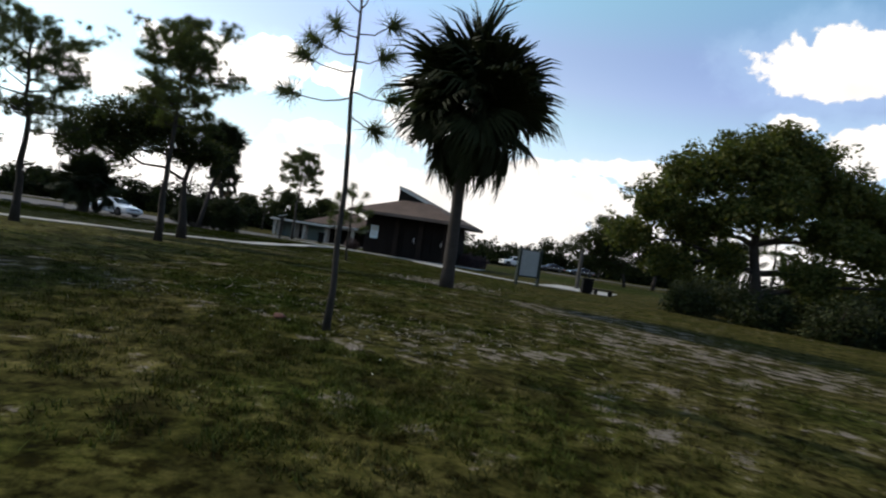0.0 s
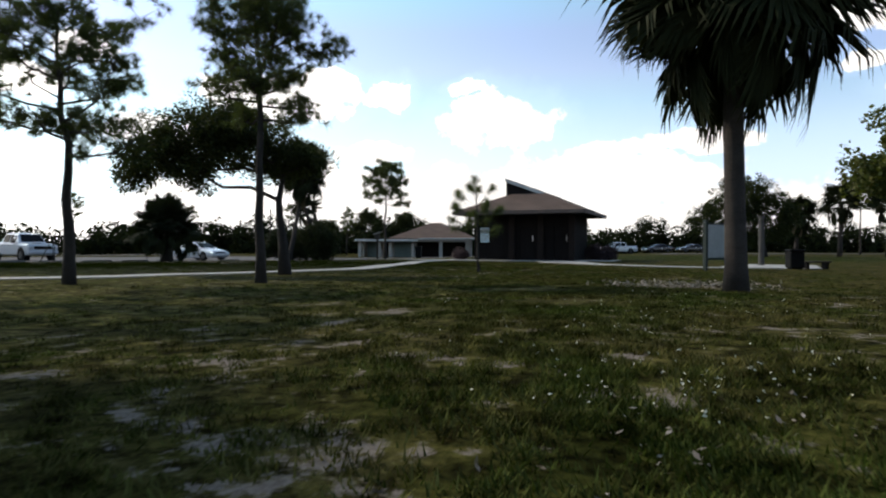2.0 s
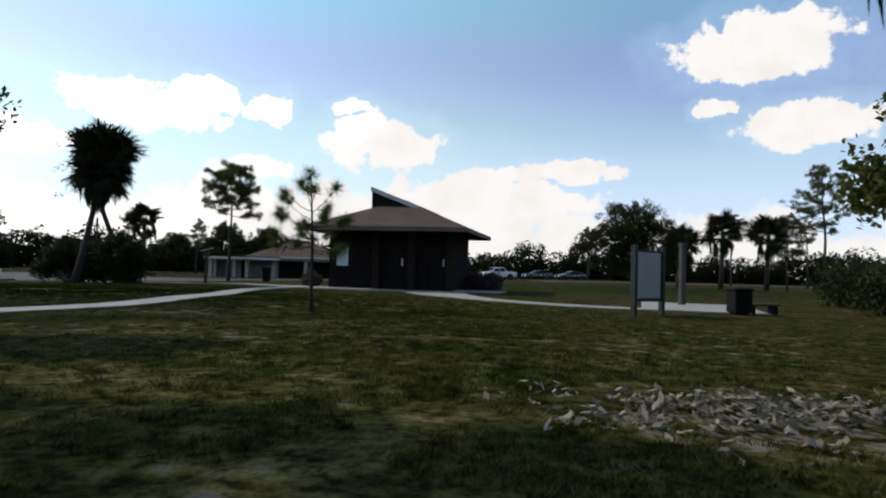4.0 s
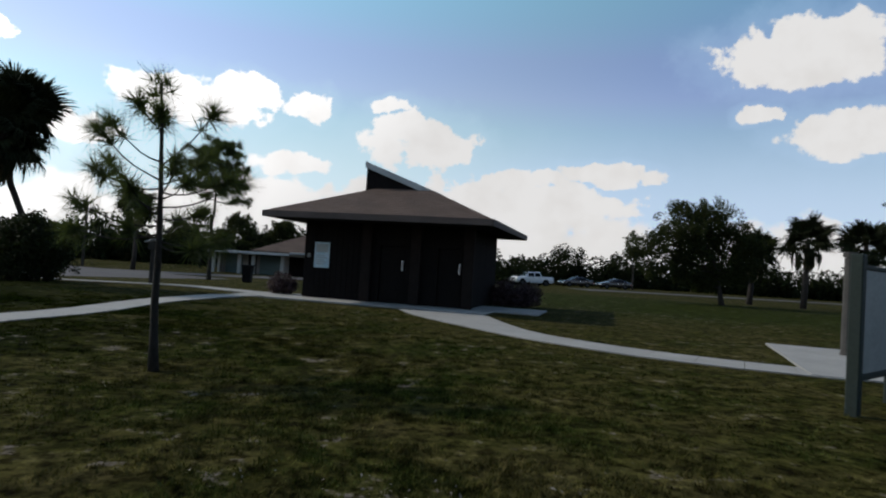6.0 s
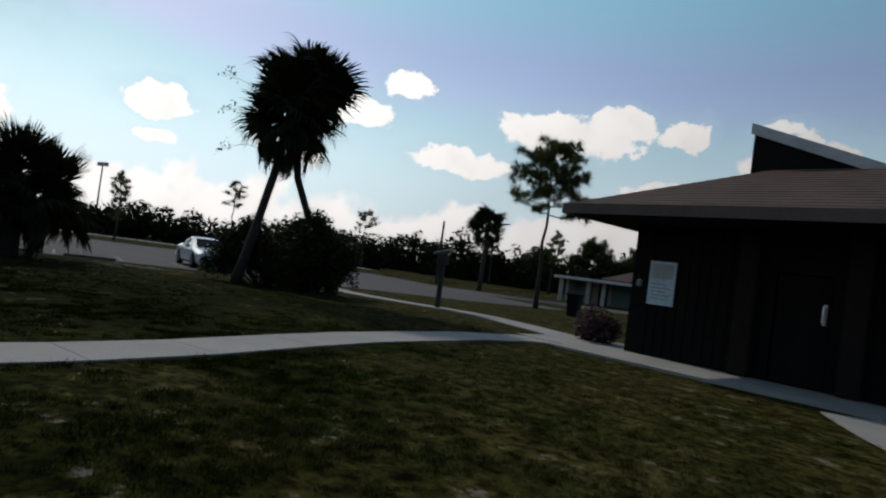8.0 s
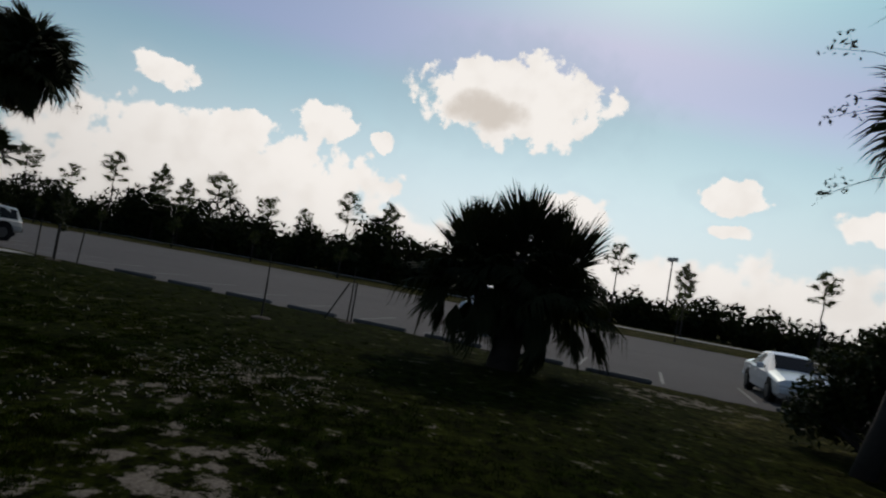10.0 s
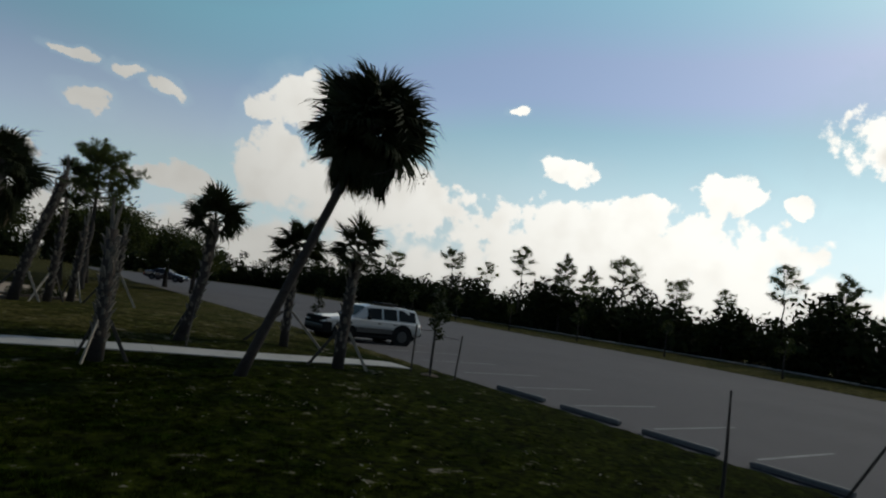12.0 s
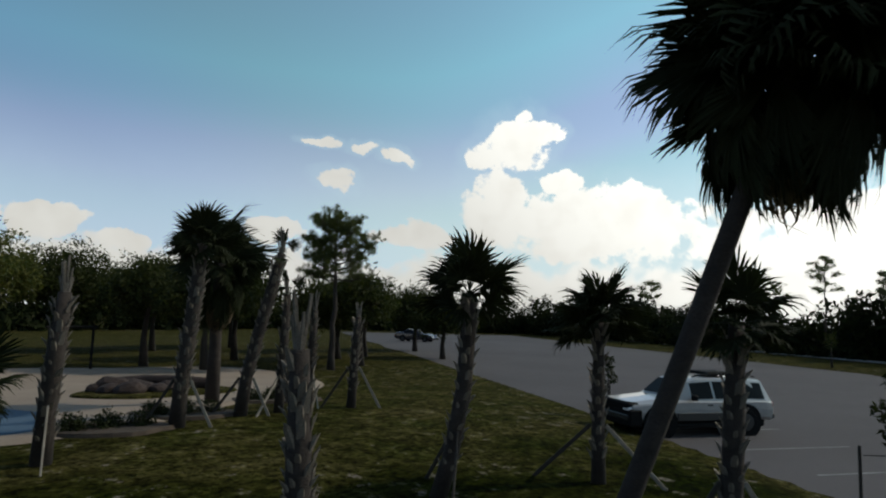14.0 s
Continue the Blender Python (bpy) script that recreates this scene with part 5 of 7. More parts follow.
        q = [(ue, 3.9), (ue, zr(ue) - 0.17), (up_ + 0.06, zp - 0.17), (up_ + 0.06, 3.9)]
        vs = [(a_, sg * (hw - 0.10), b_) for a_, b_ in q] + [(a_, sg * (hw - 0.02), b_) for a_, b_ in q]
        part("cheek", (vs, [(0, 1, 2, 3), (7, 6, 5, 4), (0, 4, 5, 1), (1, 5, 6, 2), (2, 6, 7, 3), (3, 7, 4, 0)]), M_WALL, root)
    part("clerestory_louver", box(up_ + 0.02, -hw + 0.02, 3.9, up_ + 0.06, hw - 0.02, zp - 0.17), M_WALL, root)
    # notice on the front wall, a lamp by it
    n = empty("notice_poster", m, "pale blue notice poster on the dark wall", "poster")
    part("sheet", box(-2.92, wf - 0.034, 1.14, -2.30, wf - 0.026, 2.10), M_POSTER, n)
    part("picture_block", box(-2.86, wf - 0.037, 1.72, -2.36, wf - 0.0345, 2.04), M_SIGNFACE, n, "pale printed block")
    for i in range(5):
        part("text_bar", box(-2.84, wf - 0.037, 1.58 - i * 0.08, -2.84 + (0.44 if i % 2 else 0.34), wf - 0.0345, 1.61 - i * 0.08), M_FLASH, n)
    l = empty("wall_lamp", m, "small white wall lamp beside the notice", "lamp")
    part("lamp_body", box(-3.18, wf - 0.10, 1.50, -3.06, wf - 0.024, 1.66, 0.02), M_LINE, l)
    # concrete apron
    a = empty("apron", m, "concrete apron round the building", "pavement", kind="structure")
    for u0 in (-4.1, -2.05, 0.0, 2.05):
        part("slab", box(u0 + 0.008, -4.2, -0.18, u0 + 2.042, wf - 0.003, 0.0), M_CONCRETE, a)
    part("slab", box(wr + 0.004, wf, -0.18, wr + 2.6, wf + 3.2, -0.01), M_CONCRETE, a)
    part("slab", box(wl - 2.2, wf - 1.2, -0.18, wl - 0.004, wf + 1.6, -0.01), M_CONCRETE, a)


def build_pavilion():
    # the low second building beyond: open bays, posts, hip roof
    m = Matrix.Translation((-18.3, 102.4, gz(-18.3, 102.4))) @ Matrix.Rotation(radians(4), 4, "Z") @ Matrix.Diagonal((1.4, 1.4, 0.9, 1))
    root = empty("park_pavilion", m, "low beige park building with teal bays and a hip roof", "building")
    L_, D_, E = 5.9, 4.0, 2.62
    part("back_wall", box(-L_, D_ - 0.2, 0, L_, D_, E), M_STUCCO, root)
    part("side_wall", box(-L_, -D_ * 0.4, 0, -L_ + 0.2, D_ - 0.2, E), M_STUCCO, root)
    part("side_wall", box(L_ - 0.2, -D_ * 0.4, 0, L_, D_ - 0.2, E), M_STUCCO, root)
    # the near-black panels stand in for the shade inside the open bays
    for a, b, mt in ((-5.5, -4.1, M_TEAL), (-3.6, -2.9, M_WALL), (-2.6, -0.6, M_TEAL), (-0.1, 2.3, M_WALL), (2.7, 5.2, M_WALL)):
        part("bay_panel", box(a, -0.4, 0.0, b, -0.3, E - 0.05), mt, root, "teal bay panel" if mt is M_TEAL else "dark panel standing in for a shaded open bay")
    part("bay_wall", box(-L_ + 0.2, -0.28, 0.0, L_ - 0.2, -0.14, E), M_STUCCO, root)
    for px_ in (-6.0, -3.9, -2.75, -0.35, 2.6, 5.4):
        part("post", box(px_ - 0.15, -2.6, 0, px_ + 0.15, -2.3, E, 0.02), M_STUCCO, root)
    part("gable_wall", box(-0.2, -2.62, E - 0.02, 5.9, -2.3, E + 0.5), M_STUCCO, root)
    # flat porch roof with a pale edge, the hip roof rises behind it
    part("porch_roof", box(-6.4, -3.3, E + 0.02, 0.25, 4.6, E + 0.34, 0.02), M_PALETRIM, root, "pale flat porch roof edge")
    rx, ry, e = 6.4, 4.8, E + 0.52
    v = [(-2.9, -3.1, e), (rx, -3.1, e), (rx, ry, e), (-2.9, ry, e), (1.4, 0.9, e + 2.75), (2.5, 0.9, e + 2.75)]
    v += [(a, b, c - 0.16) for a, b, c in v[:4]]
    part("roof", (v, [(0, 1, 5, 4), (1, 2, 5), (2, 3, 4, 5), (3, 0, 4), (9, 8, 7, 6), (0, 6, 7, 1), (1, 7, 8, 2), (2, 8, 9, 3), (3, 9, 6, 0)]), M_SHINGLE, root)
    part("eave_trim", box(0.3, -3.16, e - 0.2, rx, -3.103, e + 0.02), M_PALETRIM, root, "pale eave board")


build_restroom()
build_pavilion()

# ---- paths ----
MAIN = [(6.1, 34.85), (4.5, 35.6), (2.75, 36.65), (1.55, 37.85), (0.85, 39.1), (0.2, 40.9), (-0.35, 42.8), (-0.9, 45.0)]
WEST = [(-6.9, 48.2), (-8.4, 46.4), (-8.95, 43.4), (-9.0, 40.6), (-9.0, 37.6), (-9.45, 34.6), (-9.75, 31.6), (-10.7, 28.6), (-12.4, 25.4), (-14.6, 21.6), (-17.2, 18.9), (-20.4, 19.6), (-24.2, 22.6), (-27.9, 24.7), (-31.0, 26.6), (-35.4, 28.3)]
NORTH = [(-7.2, 48.9), (-9.4, 50.6), (-12.4, 51.9), (-16.6, 52.7), (-20.5, 54.6), (-22.6, 56.0)]
PATHS += [(MAIN, 1.6), (WEST, 0.98), (NORTH, 1.1), ([(7.0, 33.9), (9.4, 39.5)], 3.9)]
build_path("main_path", "pale concrete footpath to the building", MAIN, 1.2, 0.75, 1.2)
build_path("west_path", "pale concrete footpath through the grass", WEST, 0.98)
build_path("north_path", "narrow concrete footpath to the parking lot", NORTH, 1.1)
pad = empty("picnic_pad", pose(8.2, 36.7, gz(8.2, 36.7), 0, 0, -21.7), "square concrete picnic pad in the grass", "pavement", kind="structure")
for a in (-1.9, 0.0):
    for b in (-3.0, -1.0, 1.0):
        part("slab", box(a + 0.006, b + 0.006, -0.1, a + 1.894, b + 1.994, 0.04, 0.006), M_CONCRETE, pad)

# ---- road and strips beyond the lot ----


def flat_strip(name, label, pts, w, mat, lift, category="road"):
    vs, fs = [], []
    p = [Vector((a, b, 0)) for a, b in pts]
    for i, q in enumerate(p):
        d = (p[min(i + 1, len(p) - 1)] - p[max(i - 1, 0)]).normalized()
        nrm = Vector((-d.y, d.x, 0)) * w / 2
        for s in (nrm, -nrm):
            vs.append((q.x + s.x, q.y + s.y, gz(q.x + s.x, q.y + s.y) + lift))
    for i in range(len(p) - 1):
        fs.append((2 * i, 2 * i + 1, 2 * i + 3, 2 * i + 2))
    tagged(new(name, mesh(name, vs, fs, mat)), label, category, kind="structure")


def pts_between(a, b, n=14):
    return [(a[0] + (b[0] - a[0]) * i / n, a[1] + (b[1] - a[1]) * i / n) for i in range(n + 1)]


w0, w1 = lot_place(-90, -88.0), lot_place(62, -88.0)
flat_strip("far_track", "pale gravel track behind the parking lot", pts_between((w0.x, w0.y), (w1.x, w1.y), 40), 3.0, M_CONCRETE, 0.06)
flat_strip("north_road", "grey asphalt park road", [(-32, 82), (-18, 88), (0, 94), (20, 98), (45, 103), (80, 106), (120, 108)], 6.5, M_ASPHALT, 0.05)

# ---- far woods ----


def woods(name, label, line, depth, height, seed, gap=1.0, leaf=0.33, count=34, trunks=False):
    rng = np.random.default_rng(seed)
    random.seed(seed)
    cs, wood = [], []
    for (x0, y0), (x1, y1) in zip(line, line[1:]):
        ln = math.hypot(x1 - x0, y1 - y0)
        nx, ny = -(y1 - y0) / ln, (x1 - x0) / ln
        k = int(ln * abs(depth) * height / 6.0 / gap)
        for i in range(k):
            t, o = rnd(0, 1), rnd(0, 1)
            x, y = x0 + (x1 - x0) * t + nx * o * depth, y0 + (y1 - y0) * t + ny * o * depth
            hh = height * (0.62 + 0.55 * noise.noise((x * 0.11, y * 0.11, seed)) + 0.30 * noise.noise((x * 0.35, y * 0.35, seed + 5.0)))
            z = gz(x, y) + hh * rnd(0.0, 1.0)
            cs.append((x, y, z + 0.2))
        for i in range(int(ln / 3.0) if trunks else 0):
            t, o = rnd(0, 1), rnd(0.05, 0.6)
            x, y = x0 + (x1 - x0) * t + nx * o * depth, y0 + (y1 - y0) * t + ny * o * depth
            g = gz(x, y)
            wood.append(tube([(x, y, g - 0.1), (x + rnd(-.3, .3), y + rnd(-.3, .3), g + height * 0.6)], [0.16, 0.08], 5, False))
    root = empty(name, Matrix(), label, "woods", kind="stuff")
    v, f = leaves(cs, 1.15, count, leaf, rng, 0.2)
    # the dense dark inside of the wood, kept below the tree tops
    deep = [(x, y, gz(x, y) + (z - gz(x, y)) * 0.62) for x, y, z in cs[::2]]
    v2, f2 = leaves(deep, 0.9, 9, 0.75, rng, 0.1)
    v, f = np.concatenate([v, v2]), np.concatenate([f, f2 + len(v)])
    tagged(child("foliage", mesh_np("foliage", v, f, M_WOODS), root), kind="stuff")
    if wood:
        tagged(part("trunks", join(*wood), M_BARK, root), kind="stuff")


def lp(s, n):
    p = lot_place(s, n)
    return (p.x, p.y)


woods("woods", "dense dark treeline beyond the parking lot", [lp(24, -97), lp(-30, -97), lp(-100, -92)][::-1], -9, 7.2, 11, 0.8)
woods("woods", "low uneven treeline beyond the end of the lot", [lp(24, -97), lp(66, -93), (-70, 112)], 8, 4.9, 16, 0.8)
woods("woods", "dense dark treeline behind the lawn", [lp(-100, -90), (-84, -72), (-52, -60), (-22, -50), (20, -42), (60, -30)], -8, 7.0, 12)
woods("woods", "low dark treeline beyond the park road", [(-70, 112), (-40, 118), (0, 128), (40, 134), (90, 128), (140, 118)], 9, 6.8, 13, 0.8)
woods("woods", "dark hedge of trees closing the park side", [(140, 118), (90, 66), (46, 44), (30, 10), (34, -20), (60, -30)], 8, 6.5, 14, 1.6)
woods("woods", "low trees behind the second building", [(-52, 110), (-30, 113), (-6, 114), (12, 112)], 4, 6.4, 15, 0.8, 0.36)

# ---- trees and palms of the lawn ----
random.seed(3)
sapling_pine((-1.02, 6.30), 3.9, 0.036, 21, [(2.42, 0.68, -0.02, 3.15), (2.49, 0.5, 0.0, 0.1), (2.7, 0.56, 0.09, 3.3), (2.88, 0.56, 0.15, 2.9), (2.81, 0.41, 0.07, 5.9), (3.06, 0.45, 0.23, 2.4), (3.1, 0.38, 0.2, 0.4), (3.33, 0.38, 0.32, 3.6), (3.37, 0.33, 0.27, 5.3), (3.56, 0.27, 0.32, 1.8), (2.24, 0.29, -0.11, 0.2)],
             "tall thin young pine with sparse needle brushes", 0.24, lean=(-0.27, 0.38), needles=20, brush=8, limb=0.55)
w2 = [(1.75, 0.85, 0.10, 0.1), (1.95, 1.15, 0.30, 3.2), (1.9, 0.9, 0.2, 1.7), (2.1, 0.85, 0.35, 4.6), (2.2, 1.0, 0.45, 0.4), (2.3, 1.05, 0.55, 2.7), (2.35, 0.8, 0.4, 5.3), (2.55, 0.8, 0.6, 3.5), (2.5, 0.75, 0.5, 1.1),
      (2.75, 0.65, 0.75, 0.0), (2.8, 0.75, 0.5, 3.05), (2.9, 0.5, 0.6, 2.0), (3.0, 0.45, 0.4, 5.0), (3.2, 0.3, 0.35, 3.6), (1.85, 1.0, 0.0, 3.6), (1.7, 0.8, 0.0, 5.8), (2.05, 0.6, 0.15, 0.9), (2.45, 1.0, 0.25, 3.0), (2.4, 0.95, 0.2, 6.1), (1.8, 0.4, 0.1, 3.4), (2.0, 0.45, 0.2, 2.4), (2.15, 0.4, 0.2, 3.9), (2.3, 0.35, 0.3, 0.7)]
sapling_pine((-4.86, 32.43), 3.85, 0.060, 22, w2, "young pine with dark needle brushes on the lawn", 0.36, lean=(-0.13, -0.1), needles=28, brush=9, limb=0.9)
pine((-9.2, 20.5), 7.0, 0.12, 31, 0.54, 1.5, 28, 1.3, (-0.1, 0.1), "slash pine with a rounded open crown", "lawn pines", 0.22, 24)
pine((-13.1, 19.3), 6.3, 0.13, 32, 0.46, 1.9, 26, 1.1, (-0.45, 0.05), "slash pine with spreading sparse limbs", "lawn pines", 0.22, 24)
pine((-14.3, 15.4), 7.4, 0.14, 33, 0.36, 2.0, 26, 1.2, (0.25, 0.1), "slash pine with a dark full crown", "lawn pines")
broadleaf((-10.3, 24.95), [(0, 0, 0), (-0.05, 0, 0.9), (-0.16, 0, 1.7), (-0.2, 0.02, 2.3), (-0.1, 0.1, 3.0)], 0.165, 34,
          [(-3.0, 0.0, 4.2, 1.4), (-2.0, 0.2, 4.8, 1.2), (-4.0, -0.4, 3.7, 1.2), (-1.8, 0.0, 3.9, 1.2), (-0.9, 0.2, 4.3, 1.0), (-2.8, -0.3, 3.2, 0.9), (-4.6, -0.5, 3.1, 0.8), (0.2, 0.2, 3.7, 0.9), (-0.4, 0.4, 3.3, 0.8), (0.8, 0.3, 3.5, 0.6)], 0.06,
          "leaning live oak with a low spreading limb", None, "live_oak", 150, 36, 0.30)
# the big cabbage palm
sabal((0.24, 17.15), [(0, 0, 0), (0.0, 0, 0.5), (-0.02, 0, 1.4), (-0.05, 0, 2.8), (-0.05, 0, 4.0), (0.02, 0, 5.25)], 0.168, 104, 1.21, 35, "tall cabbage palm with a round dark crown", skirt=0, low=radians(-50))
sabal((-11.2, 10.0), [(0, 0, 0), (0.0, 0, 0.5), (0.05, 0, 1.6), (0.05, 0.05, 2.8), (0.1, 0.05, 4.2)], 0.17, 112, 1.1, 40, "cabbage palm with a low dark crown", skirt=8, low=radians(-55))
# two crossing palms over a thicket
sabal((-18.6, 47.7), [(0, 0, 0), (0.14, 0.16, 1.0), (0.30, 0.34, 2.2), (0.5, 0.55, 3.7), (0.68, 0.78, 5.75)], 0.145, 72, 0.94, 36, "leaning cabbage palm rising from a thicket", "crossing palms", skirt=4, low=radians(-38))
sabal((-17.2, 50.9), [(0, 0, 0), (-0.2, -0.35, 1.0), (-0.6, -0.95, 2.4), (-0.95, -1.5, 3.9), (-1.0, -1.75, 5.4), (-0.95, -1.6, 7.05)], 0.13, 72, 0.96, 37, "leaning cabbage palm crossing its neighbour", "crossing palms", skirt=4, low=radians(-38))
# the leaning palm by the lot
sabal((-28.5, 28.19), [(0, 0, -0.1), (-0.09, 0.2, 0.5), (-0.27, 0.6, 1.7), (-0.45, 1.0, 2.9), (-0.65, 1.42, 4.2), (-0.92, 1.96, 5.85)], 0.108, 116, 0.76, 38, "strongly leaning cabbage palm with a round crown", skirt=8, low=radians(-50))
# transplanted palms with braces
braced_palm((-28.8, 16.4), [(0, 0, 0), (-0.02, 0.08, 1.0), (-0.08, 0.18, 2.2), (-0.16, 0.28, 3.4), (-0.2, 0.34, 4.5)], 0.20, 41, "tall transplanted palm with pale leaf bases and braces", 26, 0.80, 90, 2, 1.3, 0.8, 2.6)
braced_palm((-30.8, 15.5), [(0, 0, 0), (-0.06, 0.12, 1.0), (-0.22, 0.34, 2.2), (-0.46, 0.60, 3.6), (-0.60, 0.74, 4.5)], 0.19, 42, "transplanted palm with its fronds tied and cut", 4, 0.55, 70, 2, 1.2, 0.8, 2.4, 9)
braced_palm((-25.65, 18.5), [(0, 0, 0), (0, 0.1, 0.9), (-0.04, 0.2, 2.0), (-0.1, 0.25, 3.2)], 0.19, 43, "transplanted palm with cut fronds beside the play area", 0, 0.5, 60, 2, 1.3, 0.9, 1.4, 10)
braced_palm((-26.6, 26.15), [(0, 0, 0), (0.0, 0.0, 0.8), (0.02, -0.02, 1.7), (0.05, -0.05, 2.75)], 0.165, 44, "headless transplanted palm wrapped in pale leaf bases", 0, 0.5, 76, 3, 1.0, 0.6, 0.55, 8)
braced_palm((-30.35, 24.15), [(0, 0, 0), (-0.13, 0.14, 0.7), (-0.24, 0.30, 1.8), (-0.27, 0.36, 2.9), (-0.26, 0.36, 3.35)], 0.155, 45, "transplanted palm with a small fan crown", 22, 0.84, 60, 2, 1.15, 1.0, 4.2, low=radians(-12), light=())
braced_palm((-33.4, 25.2), [(0, 0, 0), (0.02, 0.0, 0.9), (0.02, 0.0, 1.9), (0.0, 0.0, 3.0)], 0.14, 46, "transplanted palm with a small crown near the lot", 24, 0.86, 54, 2, 1.2, 1.2, 2.2, low=radians(-14))
braced_palm((-32.05, 28.25), [(0, 0, 0), (-0.02, 0.0, 0.9), (-0.04, 0.04, 2.0), (-0.06, 0.08, 3.15)], 0.17, 47, "transplanted palm with drooping fronds beside the path", 22, 0.76, 56, 2, 1.15, 0.8, 2.4, low=radians(-20))
for i, (px_, py_, h_) in enumerate(((-31.9, 15.6, 3.4), (-33.4, 14.6, 3.0), (-34.2, 15.8, 2.8))):
    braced_palm((px_, py_), [(0, 0, 0), (0.02, 0.1, 1.0), (0.05, 0.2, 2.0), (0.06, 0.3, h_)], 0.15, 48 + i, "slim transplanted palm in the row behind", 5 if i == 0 else 0, 0.55, 44, 2, 1.2, 0.9, 0.4 + i, 6)
sabal((-31.2, 12.6), [(0, 0, 0), (0.05, 0.1, 1.5), (0.15, 0.3, 3.0), (0.2, 0.45, 4.4)], 0.18, 54, 0.92, 39, "dark full cabbage palm behind the braced palms", skirt=14, low=radians(-75))
sabal((-24.3, 19.6), [(0, 0, 0), (0.0, 0.1, 0.8), (0.0, 0.2, 1.6)], 0.10, 16, 0.55, 52, "small young palm beside the play area", skirt=2)
# round palms far beyond the lawn
for i, (px_, py_, h_) in enumerate(((-31.5, 89.2, 6.8), (29.2, 74.6, 5.6), (32.9, 73.0, 5.5), (26.0, 77.0, 4.6))):
    sabal((px_, py_), [(0, 0, 0), (0.1, 0, 1.5), (0.2, 0, h_)], 0.2, 44, 1.2, 90 + i, "distant cabbage palm with a round crown", "distant palms", skirt=6)


def palmetto(place, seed, label, count=46):
    """Three heads on one thick foot: upright spiky fans on top, drooping ones hanging at the sides."""
    random.seed(seed)
    x, y = place
    root = empty("palmetto_clump", pose(x, y, gz(x, y) - 0.05), label, "palm shrub")
    part("stump", tube([(0, 0, 0), (0.0, 0.05, 0.6), (0.02, 0.08, 1.5), (0.02, 0.05, 2.7)], [0.40, 0.34, 0.30, 0.2], 12), M_PALMTRUNK, root, smooth=True)
    heads = [Vector((0, 0.05, 2.85)), Vector((0.25, 0.95, 2.25)), Vector((-0.25, -1.05, 2.4))]
    for h in heads[1:]:
        part("stem", tube([(0, 0, 0.6), (h.x * 0.6, h.y * 0.6, 1.2), tuple(h)], [0.18, 0.15, 0.12], 8), M_PALMTRUNK, root, smooth=True)
    for i in range(count):
        t = i / (count - 1)
        rise = radians(88) - t ** 0.9 * radians(120)
        foot = heads[i % 3] + Vector((rnd(-.12, .12), rnd(-.12, .12), -0.7 * t))
        me = random.choice(FROND_UP if rise > 0.75 else FROND if rise > 0.15 else FROND_SAG if rise > -0.1 else FROND_HANG[1:])
        child("frond", me, root, aim(foot, i * 2.39996, rise + rnd(-.15, .15), rnd(-.6, .6), rnd(0.8, 1.05) if rise > 0.75 else rnd(0.62, 0.82) if rise > 0.15 else rnd(0.85, 1.08)))
    return root


palmetto((-25.1, 43.8), 61, "large dark palmetto clump with spiky fan fronds", 138)


def pine_copies():
    for i, (x, y, h) in enumerate(PINES):
        kind = i % 3
        if i < 3:
            base = pine((x, y), h, 0.15, 101 + i, (0.62, 0.48, 0.70)[i], (1.7, 1.2, 1.5)[i], (15, 22, 12)[i], (0.8, 1.0, 0.9)[i], ((0.3, 0.2), (-0.2, 0.3), (0.5, -0.3))[i], "tall pine standing above the far treeline", "far pines", 0.34, 8, fat=0.09)
            made.append((base, h))
        else:
            src, h0 = made[kind]
            k = h / h0
            ob = copy_thing(src, pose(x, y, gz(x, y) - 0.05, 0, 0, 70 * i))
            ob.scale = (k, k, k)


made = []
PINES = [(-96.1, 9.9, 10.2), (-92.8, 16.4, 9.4), (-88.6, 24.6, 8.8), (-80.8, 39.8, 9.0), (-78.7, 43.9, 8.4), (-102.9, -3.1, 9.4), (-67.5, 65.7, 7.8), (-64.5, 71.4, 6.8),
         (-110, -18, 9.0), (-99, 4, 8.0), (-90.5, 20.0, 8.0), (-85.5, 30.3, 7.0), (-60, 82, 8.0), (-118, -34, 9.0), (-40, 108, 8.0), (42, 96, 9.5), (30, 120, 9.0), (50, 92, 8.0), (-83, 35, 6.5), (-30, 104, 7.5), (-52, 96, 7.0)]
pine_copies()
pine((-15.9, 66.5), 9.3, 0.14, 131, 0.56, 1.75, 26, 0.8, (0.1, -0.2), "slim tall pine behind the lawn", "", 0.42, 18)
pine((-42.3, 1.7), 8.5, 0.20, 132, 0.58, 1.9, 34, 1.0, (0.2, 0.2), "tall pine with a dense round top beyond the palms", "", 0.30, 20)
for i, (x_, y_, h_) in enumerate(((-37.8, 119.0, 6.4), (-30.1, 119.5, 8.6), (-23.3, 119.3, 8.0))):
    broadleaf((x_, y_), [(0, 0, 0), (0.1, 0, h_ * 0.25), (0, 0.1, h_ * 0.55), (0.1, 0.1, h_ * 0.75)], 0.16, 340 + i,
              [(0, 0, h_ * 0.75, 2.3), (2.2, 0.3, h_ * 0.5, 2.2), (-2.2, -0.2, h_ * 0.5, 2.2), (0.2, 0.8, h_ * 0.35, 2.2)], 0.16, "dark bushy tree behind the second building", None, "shade_tree", 60, 30, 0.42, "trees by the second building")
pine((36.5, 69.7), 11.6, 0.17, 133, 0.46, 2.1, 28, 0.9, (-0.3, 0.2), "tall pine beside the far road", "", 0.36, 16)
pine((35.0, 73.0), 7.2, 0.11, 134, 0.42, 1.5, 24, 0.9, (0.2, 0.2), "smaller pine beside the far road", "", 0.34, 14)
